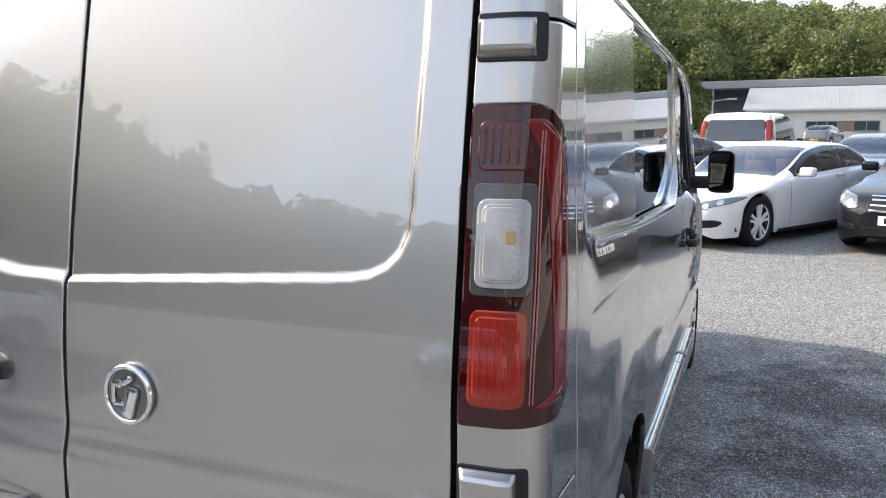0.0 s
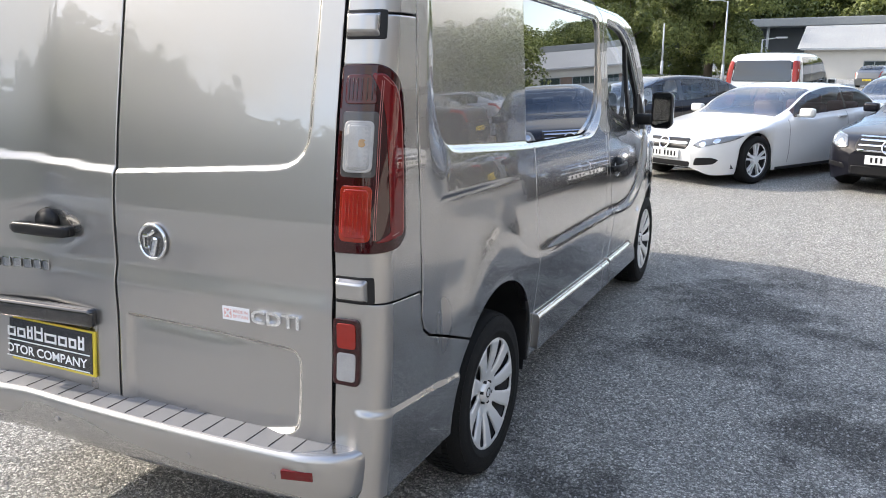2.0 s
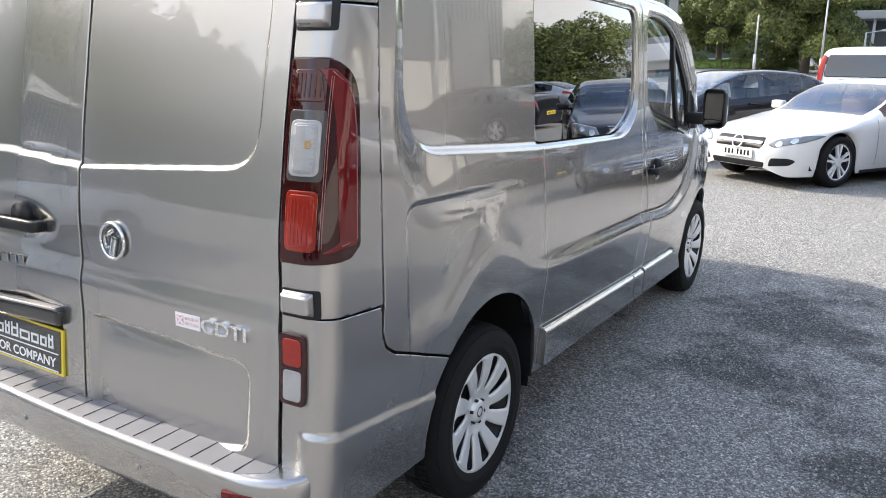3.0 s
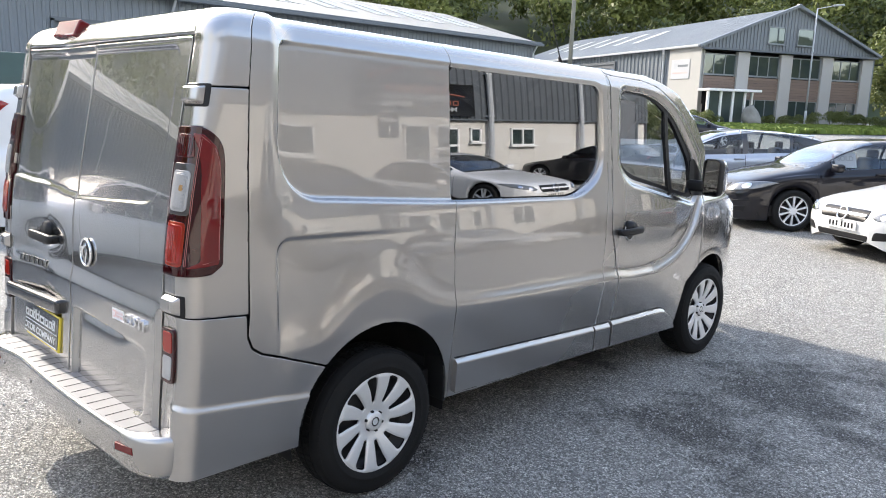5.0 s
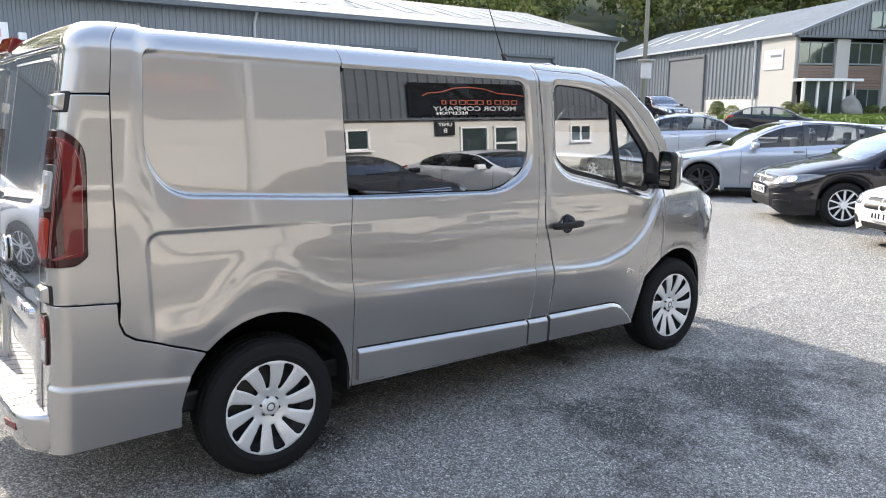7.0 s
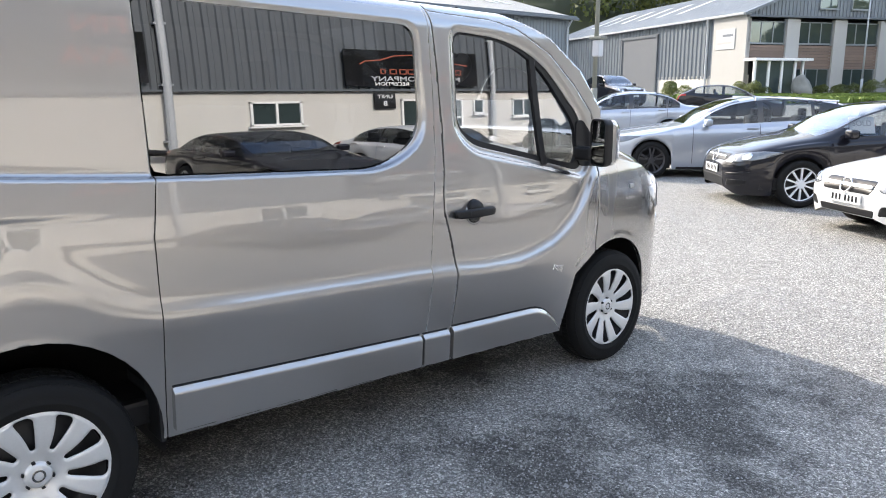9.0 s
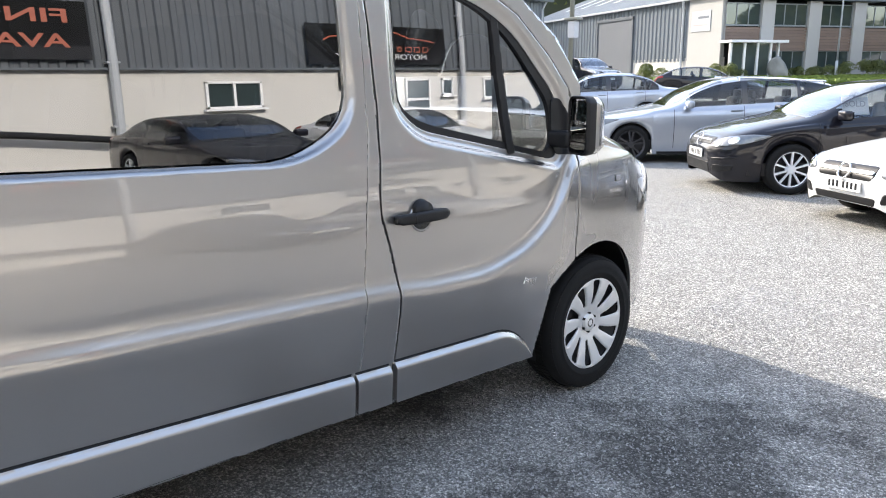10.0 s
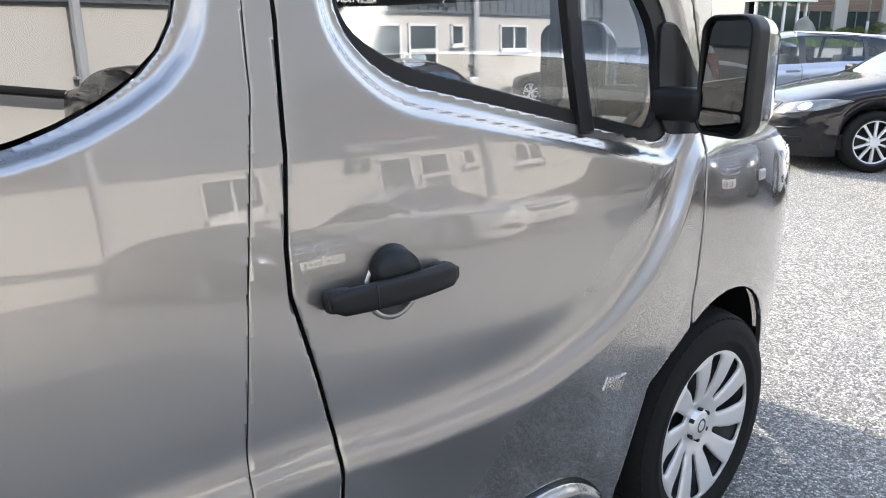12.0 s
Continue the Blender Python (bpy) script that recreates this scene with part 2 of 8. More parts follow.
def island_material(name, dark, light, rough=0.7, translucent=0.0):
    """Colour that differs from piece to piece of one joined mesh."""
    m = bpy.data.materials.new(name)
    m.use_nodes = True
    n, l = m.node_tree.nodes, m.node_tree.links
    b = n["Principled BSDF"]
    g = n.new("ShaderNodeNewGeometry")
    tc, no = n.new("ShaderNodeTexCoord"), n.new("ShaderNodeTexNoise")
    no.inputs["Scale"].default_value, no.inputs["Detail"].default_value = 0.11, 3
    l.new(tc.outputs["Object"], no.inputs["Vector"])
    mr = n.new("ShaderNodeMapRange")
    mr.inputs["From Min"].default_value, mr.inputs["From Max"].default_value = 0.35, 0.65
    l.new(no.outputs["Fac"], mr.inputs[0])
    av = n.new("ShaderNodeMath")
    av.operation = "MULTIPLY_ADD"
    av.inputs[1].default_value = 0.5
    hf = n.new("ShaderNodeMath")
    hf.operation = "MULTIPLY"
    hf.inputs[1].default_value = 0.5
    l.new(mr.outputs[0], hf.inputs[0])
    l.new(g.outputs["Random Per Island"], av.inputs[0])
    l.new(hf.outputs[0], av.inputs[2])
    mx = n.new("ShaderNodeMix")
    mx.data_type = "RGBA"
    mx.inputs["A"].default_value, mx.inputs["B"].default_value = (*dark, 1), (*light, 1)
    for q in mx.inputs:
        if q.name == "A" and q.type == "RGBA":
            q.default_value = (*dark, 1)
        if q.name == "B" and q.type == "RGBA":
            q.default_value = (*light, 1)
    l.new(av.outputs[0], mx.inputs[0])
    out = [q for q in mx.outputs if q.type == "RGBA"][0]
    l.new(out, b.inputs["Base Color"])
    b.inputs["Roughness"].default_value = rough
    if translucent:
        tr, ms = n.new("ShaderNodeBsdfTranslucent"), n.new("ShaderNodeMixShader")
        ms.inputs[0].default_value = translucent
        l.new(out, tr.inputs[0])
        l.new(b.outputs[0], ms.inputs[1])
        l.new(tr.outputs[0], ms.inputs[2])
        l.new(ms.outputs[0], n["Material Output"].inputs[0])
    return m


M_GRAVEL = gravel("crushed_stone")
M_STONES = island_material("stone_chips", (0.05, 0.05, 0.05), (0.62, 0.61, 0.59), 0.9)
M_LEAF = island_material("foliage", (0.026, 0.046, 0.014), (0.235, 0.265, 0.070), 0.6, 0.28)
M_BARK = material("bark", (0.09, 0.07, 0.05), 0.9, vary=0.3, scale=3, fine=20)
M_HILL = material("hill_ground", (0.03, 0.045, 0.015), 0.95, vary=0.4, scale=0.05, fine=0.6)
M_GRASS = island_material("grass", (0.07, 0.12, 0.02), (0.20, 0.26, 0.05), 0.8)
M_ROCK = material("rough_stone", (0.22, 0.22, 0.20), 0.9, vary=0.3, scale=2, fine=20, bump=0.02)
M_CARGLASS = glass("car_glass", (0.72, 0.75, 0.75), 0.02, 0.9)
M_WINDSCREEN = glass("raked_windscreen", (0.68, 0.71, 0.71), 0.10, 1.1)
M_DARKGLASS = glass("dark_car_glass", (0.22, 0.23, 0.24), 0.02, 1.0)
M_ALLOY = material("alloy_wheel", (0.74, 0.75, 0.76), 0.4, metal=0.1, vary=0.05)
M_ALLOY_DARK = material("dark_alloy", (0.05, 0.05, 0.055), 0.35, metal=0.5, vary=0.05)
M_BLUE_CAR = material("dark_blue_paint", (0.02, 0.03, 0.06), 0.25, vary=0.05, coat=1.0)
M_GREY_CAR = material("grey_car_paint", (0.12, 0.125, 0.13), 0.3, metal=0.5, vary=0.05, coat=1.0)
M_SEAT_RED = material("red_leather", (0.085, 0.03, 0.03), 0.6, vary=0.15)
M_PLATE_W = material("white_plate", (0.78, 0.78, 0.76), 0.4, vary=0.03)
M_HEADLAMP = material("headlamp", (0.17, 0.18, 0.19), 0.08, metal=0.3, vary=0.25, scale=14, fine=60, coat=1.0)
M_RED_BRIGHT = lens("bright_red_lens", (0.29, 0.020, 0.013))

M_POST = material("weathered_olive_pole", (0.20, 0.205, 0.175), 0.7, vary=0.15, scale=2, fine=30)
M_DOOR = material("grey_door_sheet", (0.13, 0.14, 0.155), 0.5, vary=0.06, scale=0.6)
M_AMBER = lens("amber_bulb", (0.36, 0.22, 0.10))
M_LENS_GLINT = lens("pale_red_edge", (0.34, 0.13, 0.12))
M_LENS_GREY = lens("lens_edge", (0.33, 0.33, 0.33))
M_GLARE_COVER = material("grey_step_pad", (0.21, 0.21, 0.215), 0.55, metal=0.3, vary=0.05, scale=20, fine=300)
from mathutils.bvhtree import BVHTree
# ---- geometry helpers ----
def link(name, verts, faces, mat, parent=None, label="", smooth=True, mats=None):
    """One mesh object; mats: a material index for each face, with mat a list."""
    me = bpy.data.meshes.new(name)
    me.from_pydata([tuple(map(float, v)) for v in verts], [], [tuple(map(int, f)) for f in faces])
    for one in (mat if isinstance(mat, (list, tuple)) else [mat]):
        me.materials.append(one)
    if mats is not None:
        me.polygons.foreach_set("material_index", list(mats))
    me.polygons.foreach_set("use_smooth", [smooth] * len(me.polygons))
    me.update()
    ob = new(name, me)
    if parent is not None:
        ob.parent = parent
    return tagged(ob, label)


def part(name, bm, mat, parent, label="", smooth=False):
    """Links a bmesh as one mesh object under a thing or a part."""
    me = bpy.data.meshes.new(name)
    bm.to_mesh(me)
    bm.free()
    me.materials.append(mat)
    me.polygons.foreach_set("use_smooth", [smooth] * len(me.polygons))
    ob = new(name, me)
    if parent is not None:
        ob.parent = parent
    return tagged(ob, label)


def thing(name, label, category, m=None, group="", kind=""):
    ob = new(name)
    ob.empty_display_size = 0.2
    if m is not None:
        ob.matrix_world = m
    return tagged(ob, label, category, group, kind)


def block(bm, c, size, bevel=0.0, m=None, seg=2):
    """Adds a box with bevelled edges, of centre c, to bm."""
    t = (m if m is not None else Matrix()) @ Matrix.Translation(c) @ Matrix.Diagonal((*size, 1))
    made = bmesh.ops.create_cube(bm, size=1.0, matrix=t)["verts"]
    if bevel > 0:
        edges = list({e for v in made for e in v.link_edges})
        bmesh.ops.bevel(bm, geom=edges, offset=bevel, segments=seg, affect="EDGES", profile=0.6)
    return bm


def rod(bm, a, b, r, r2=None, n=12):
    """Adds a round bar from a to b."""
    a, b = Vector(a), Vector(b)
    d = b - a
    m = Matrix.Translation((a + b) / 2) @ d.to_track_quat("Z", "Y").to_matrix().to_4x4()
    bmesh.ops.create_cone(bm, cap_ends=True, segments=n, radius1=r, radius2=r if r2 is None else r2, depth=d.length, matrix=m)
    return bm


def lathe(profile, n=48, axis="X"):
    """Turns (radius, along) about an axis: verts and faces."""
    v, f = [], []
    k = len(profile)
    for i in range(n):
        a = 2 * math.pi * i / n
        for r, h in profile:
            v.append((h, r * math.cos(a), r * math.sin(a)))
    for i in range(n):
        j = (i + 1) % n
        for q in range(k - 1):
            f.append((i * k + q, j * k + q, j * k + q + 1, i * k + q + 1))
    return v, f


def writing(name, text, size, mat, parent, m, depth=0.0, label="", width=None):
    """Letters in the built-in font as a mesh, facing +z of m, centred."""
    c = bpy.data.curves.new(name, "FONT")
    c.body, c.size, c.extrude, c.offset = text, size, depth, 0.02 * size
    c.align_x, c.align_y = "CENTER", "CENTER"
    tmp = bpy.data.objects.new(name, c)
    scene.collection.objects.link(tmp)
    bpy.context.view_layer.update()
    me = bpy.data.meshes.new_from_object(tmp.evaluated_get(bpy.context.evaluated_depsgraph_get()))
    bpy.data.objects.remove(tmp)
    if width:
        xs = [v.co.x for v in me.vertices]
        k = width / max(1e-6, max(xs) - min(xs))
        for v in me.vertices:
            v.co.x *= k
    me.materials.clear()
    me.materials.append(mat)
    ob = new(name, me)
    ob.parent = parent
    ob.matrix_local = m
    return tagged(ob, label)


def smooth01(t):
    t = np.clip(t, 0, 1)
    return t * t * (3 - 2 * t)


def knots(xs, ys):
    """A smooth curve through knots with no overshoot."""
    xs, ys = np.array(xs, float), np.array(ys, float)
    h = np.diff(xs)
    dl = np.diff(ys) / h
    m = np.zeros(len(xs))
    m[0], m[-1] = dl[0], dl[-1]
    for i in range(1, len(xs) - 1):
        if dl[i - 1] * dl[i] > 0:
            w1, w2 = 2 * h[i] + h[i - 1], h[i] + 2 * h[i - 1]
            m[i] = (w1 + w2) / (w1 / dl[i - 1] + w2 / dl[i])

    def f(x):
        x = np.clip(np.asarray(x, float), xs[0], xs[-1])
        i = np.clip(np.searchsorted(xs, x) - 1, 0, len(xs) - 2)
        t = (x - xs[i]) / h[i]
        return (ys[i] * (1 + 2 * t) * (1 - t) ** 2 + h[i] * m[i] * t * (1 - t) ** 2
                + ys[i + 1] * t * t * (3 - 2 * t) + h[i] * m[i + 1] * t * t * (t - 1))
    return f


def rounded(pts, r, n=6):
    """A polygon with its corners rounded; r: one radius or one for each corner."""
    out, k = [], len(pts)
    for i in range(k):
        p, a, b = (np.array(pts[j % k], float) for j in (i, i - 1, i + 1))
        q = r[i] if isinstance(r, (list, tuple)) else r
        da, db = a - p, b - p
        la, lb = np.linalg.norm(da), np.linalg.norm(db)
        q = min(q, la * 0.49, lb * 0.49)
        if q <= 0:
            out.append(tuple(p))
            continue
        s, e = p + da / la * q, p + db / lb * q
        for t in np.linspace(0, 1, n):
            out.append(tuple((1 - t) ** 2 * s + 2 * t * (1 - t) * p + t * t * e))
    return out


def circle(cx, cy, r, n=40):
    return [(cx + r * math.cos(2 * math.pi * i / n), cy + r * math.sin(2 * math.pi * i / n)) for i in range(n)]


def sdist(poly, s, v):
    """Signed distance to a polygon, negative inside."""
    best = np.full(np.shape(s), 1e9)
    inside = np.zeros(np.shape(s), bool)
    k = len(poly)
    for i in range(k):
        (ax, ay), (bx, by) = poly[i], poly[(i + 1) % k]
        dx, dy = bx - ax, by - ay
        ll = dx * dx + dy * dy
        if ll < 1e-14:
            continue
        t = np.clip(((s - ax) * dx + (v - ay) * dy) / ll, 0, 1)
        best = np.minimum(best, (s - ax - t * dx) ** 2 + (v - ay - t * dy) ** 2)
        if abs(dy) > 1e-12:
            c = (ay > v) != (by > v)
            inside ^= c & (s < dx * (v - ay) / dy + ax)
    best = np.sqrt(best)
    return np.where(inside, -best, best)


def panel(name, poly, mat, parent, surf, holes=(), res=0.012, lift=0.0, rim=0.014, label="", flip=False):
    """A sheet cut to poly (less holes) on a surface surf(s, v) -> points, normals, with a rim turned inwards."""
    p = np.array(poly)
    ns = max(2, int(math.ceil((p[:, 0].max() - p[:, 0].min()) / res)) + 2)
    nv = max(2, int(math.ceil((p[:, 1].max() - p[:, 1].min()) / res)) + 2)
    gs = p[:, 0].min() - res * 0.37 + np.arange(ns + 1) * (p[:, 0].max() - p[:, 0].min() + res * 0.8) / ns
    gv = p[:, 1].min() - res * 0.41 + np.arange(nv + 1) * (p[:, 1].max() - p[:, 1].min() + res * 0.8) / nv
    S, V = np.meshgrid(gs, gv, indexing="ij")
    D = sdist(poly, S, V)
    for h in holes:
        D = np.maximum(D, -sdist(h, S, V))
    D = np.where(np.abs(D) < res * 0.02, -res * 0.02, D)
    inside = D < 0
    pts, ids, faces = [], {}, []

    def corner(i, j):
        if (i, j) not in ids:
            ids[i, j] = len(pts)
            pts.append((S[i, j], V[i, j]))
        return ids[i, j]

    def cut(a, b):
        key = (a, b) if a < b else (b, a)
        if key not in ids:
            da, db = D[key[0]], D[key[1]]
            t = da / (da - db)
            ids[key] = len(pts)
            pts.append((S[key[0]] + t * (S[key[1]] - S[key[0]]), V[key[0]] + t * (V[key[1]] - V[key[0]])))
        return ids[key]

    full = inside[:-1, :-1] & inside[1:, :-1] & inside[1:, 1:] & inside[:-1, 1:]
    some = inside[:-1, :-1] | inside[1:, :-1] | inside[1:, 1:] | inside[:-1, 1:]
    for i, j in np.argwhere(some):
        ring = [(i, j), (i + 1, j), (i + 1, j + 1), (i, j + 1)]
        ring = [(int(a), int(b)) for a, b in ring]
        if full[i, j]:
            faces.append([corner(*c) for c in ring])
            continue
        out = []
        for q in range(4):
            a, b = ring[q], ring[(q + 1) % 4]
            if inside[a]:
                out.append(corner(*a))
            if inside[a] != inside[b]:
                out.append(cut(a, b))
        if len(out) >= 3:
            faces.append(out)
    pts = np.array(pts)
    P, N = surf(pts[:, 0], pts[:, 1])
    P = P + N * lift
    verts = [tuple(q) for q in P]
    if rim:
        count = {}
        for f in faces:
            for q in range(len(f)):
                a, b = f[q], f[(q + 1) % len(f)]
                count[a, b] = count.get((a, b), 0) + 1
        edge = [(a, b) for a, b in count if (b, a) not in count]
        twin = {}
        for a, b in edge:
            for q in (a, b):
                if q not in twin:
                    twin[q] = len(verts)
                    verts.append(tuple(P[q] - N[q] * 0.0015))
                    verts.append(tuple(P[q] - N[q] * rim))
        for a, b in edge:
            faces.append([b, a, twin[a], twin[b]])
            faces.append([twin[b], twin[a], twin[a] + 1, twin[b] + 1])
    if flip:
        faces = [f[::-1] for f in faces]
    return link(name, verts, faces, mat, parent, label)

# ---- ground and buildings ----
def ground_z(x, y):
    """The yard is level round the van and rises gently beyond, towards the offices."""
    u = -0.85 * x + 0.53 * y
    return 1.5 * float(smooth01((u - 8) / 62)) * float(smooth01((4 - x) / 16)) if u > 8 else 0.0


def build_ground():
    xs = np.concatenate([np.linspace(-900, -120, 8), np.linspace(-100, 100, 81), np.linspace(120, 900, 8)])
    v = [(x, y, ground_z(x, y)) for x in xs for y in xs]
    n = len(xs)
    f = [(i * n + j, (i + 1) * n + j, (i + 1) * n + j + 1, i * n + j + 1) for i in range(n - 1) for j in range(n - 1)]
    tagged(link("ground", v, f, M_GRAVEL), "pale grey crushed stone yard with dark stains", "ground", kind="structure")
    # loose stones over the part that the camera passes
    rng = np.random.default_rng(5)
    k = 98000
    px = np.where(rng.random(k) < 0.80, rng.uniform(0.6, 4.4, k), rng.uniform(-2.5, 2.0, k))
    py = np.where(px > 0.6, rng.uniform(-2.2, 6.5, k), rng.uniform(-2.6, 0.6, k))
    r = 0.0030 + 0.006 * rng.random(k) ** 3 + 0.009 * (rng.random(k) < 0.006)
    cone = np.array([(1, 0, -0.2), (0, 1, -0.2), (-1, 0, -0.2), (0, -1, -0.2), (0, 0, 0.9)])
    tri = np.array([(0, 1, 4), (1, 2, 4), (2, 3, 4), (3, 0, 4)])
    a = rng.uniform(0, 6.28, k)
    rot = np.stack([np.stack([np.cos(a), -np.sin(a), 0 * a], -1), np.stack([np.sin(a), np.cos(a), 0 * a], -1), np.stack([0 * a, 0 * a, 1 + 0 * a], -1)], 1)
    pts = cone[None] * rng.uniform(0.55, 1.3, (k, 5, 3)) * r[:, None, None]
    pts[:, 4, :2] = rng.uniform(-0.5, 0.5, (k, 2)) * r[:, None]
    pts = np.einsum("kij,knj->kni", rot, pts) + np.stack([px, py, r * 0.05], -1)[:, None]
    me = bpy.data.meshes.new("loose_gravel")
    me.from_pydata(pts.reshape(-1, 3).tolist(), [], (tri[None] + 5 * np.arange(k)[:, None, None]).reshape(-1, 3).tolist())
    me.materials.append(M_STONES)
    tagged(new("loose_gravel", me), "loose grey stone chips on the yard", "gravel", kind="stuff")


def sheet(name, width, height, mat, parent, m, pitch=0.25, depth=0.035, label="", holes=()):
    """A ribbed metal sheet in the xz-plane of m, ribs upright, with holes (x0, z0, x1, z1)."""
    v, f = [], []
    cuts = sorted({0.0, height} | {q for h in holes for q in (h[1], h[3])})
    xs = []
    x = 0.0
    while x < width:
        for t, d in ((0, 0), (0.45, 0), (0.55, depth), (0.9, depth)):
            if x + t * pitch <= width:
                xs.append((x + t * pitch, d))
        x += pitch
    xs.append((width, 0))
    for x, d in xs:
        for z in cuts:
            v.append((x, -d, z))
    k = len(cuts)
    for i in range(len(xs) - 1):
        for j in range(k - 1):
            cx, cz = (xs[i][0] + xs[i + 1][0]) / 2, (cuts[j] + cuts[j + 1]) / 2
            if any(h[0] < cx < h[2] and h[1] < cz < h[3] for h in holes):
                continue
            f.append((i * k + j, (i + 1) * k + j, (i + 1) * k + j + 1, i * k + j + 1))
    ob = link(name, v, f, mat, parent, label, smooth=False)
    ob.matrix_local = m
    return ob


def slab(name, c, size, mat, parent, label="", bevel=0.0, m=None):
    bm = bmesh.new()
    block(bm, c, size, bevel, m)
    return part(name, bm, mat, parent, label)


def window(parent, m, w, h, panes=2, mat_frame=None, rail=0.06, open_last=False):
    """A framed window in the xz-plane of m, its outside towards -y."""
    win = new("window")
    win.parent = parent
    win.matrix_local = m
    fm = mat_frame or M_UPVC
    bm = bmesh.new()
    for x in (rail / 2, w - rail / 2):
        block(bm, (x, 0, h / 2), (rail, 0.10, h), 0.006)
    for z in (rail / 2, h - rail / 2):
        block(bm, (w / 2, 0, z), (w, 0.10, rail), 0.006)
    for i in range(1, panes):
        block(bm, (w * i / panes, 0, h / 2), (rail, 0.09, h), 0.006)
    block(bm, (w / 2, -0.06, -0.03), (w + 0.12, 0.16, 0.05), 0.01)
    part("frame", bm, fm, win)
    for i in range(panes):
        bm = bmesh.new()
        block(bm, (w * (i + 0.5) / panes, 0.0, h / 2), (w / panes - rail, 0.012, h - 2 * rail))
        part("pane", bm, M_PANE, win)
    return win


def rolled_roof(name, pts, length, mat, parent, m, lights=(), pitch=0.33, depth=0.04, label=""):
    """A sloping ribbed roof: from pts[0] (eave y, z) to pts[1] (ridge y, z), ribs up the slope, along x."""
    (y0, z0), (y1, z1) = pts
    v, f = [], []
    xs = []
    x = 0.0
    while x < length:
        for t, d in ((0, 0), (0.62, 0), (0.72, depth), (0.92, depth)):
            xs.append((min(length, x + t * pitch), d))
        x += pitch
    xs.append((length, 0))
    for x, d in xs:
        v += [(x, y0, z0 + d), (x, y1, z1 + d)]
    f = [(2 * i, 2 * i + 2, 2 * i + 3, 2 * i + 1) for i in range(len(xs) - 1)]
    roof = link(name, v, f, mat, parent, label, smooth=False)
    roof.matrix_local = m
    for x, a, b in lights:
        bm = bmesh.new()
        q0, q1 = (y0 + a * (y1 - y0), z0 + a * (z1 - z0) + depth + 0.012), (y0 + b * (y1 - y0), z0 + b * (z1 - z0) + depth + 0.012)
        vs = [bm.verts.new(p) for p in ((x, *q0), (x + 1.0, *q0), (x + 1.0, *q1), (x, *q1))]
        bm.faces.new(vs)
        bmesh.ops.solidify(bm, geom=bm.faces[:], thickness=0.01)
        part("rooflight", bm, M_ROOFLIGHT, roof, "pale translucent rooflight")
    return roof


def pipe(bm, pts, r, n=10):
    for a, b in zip(pts, pts[1:]):
        rod(bm, a, b, r, n=n)
    for p in pts[1:-1]:
        bmesh.ops.create_icosphere(bm, subdivisions=1, radius=r * 1.05, matrix=Matrix.Translation(p))


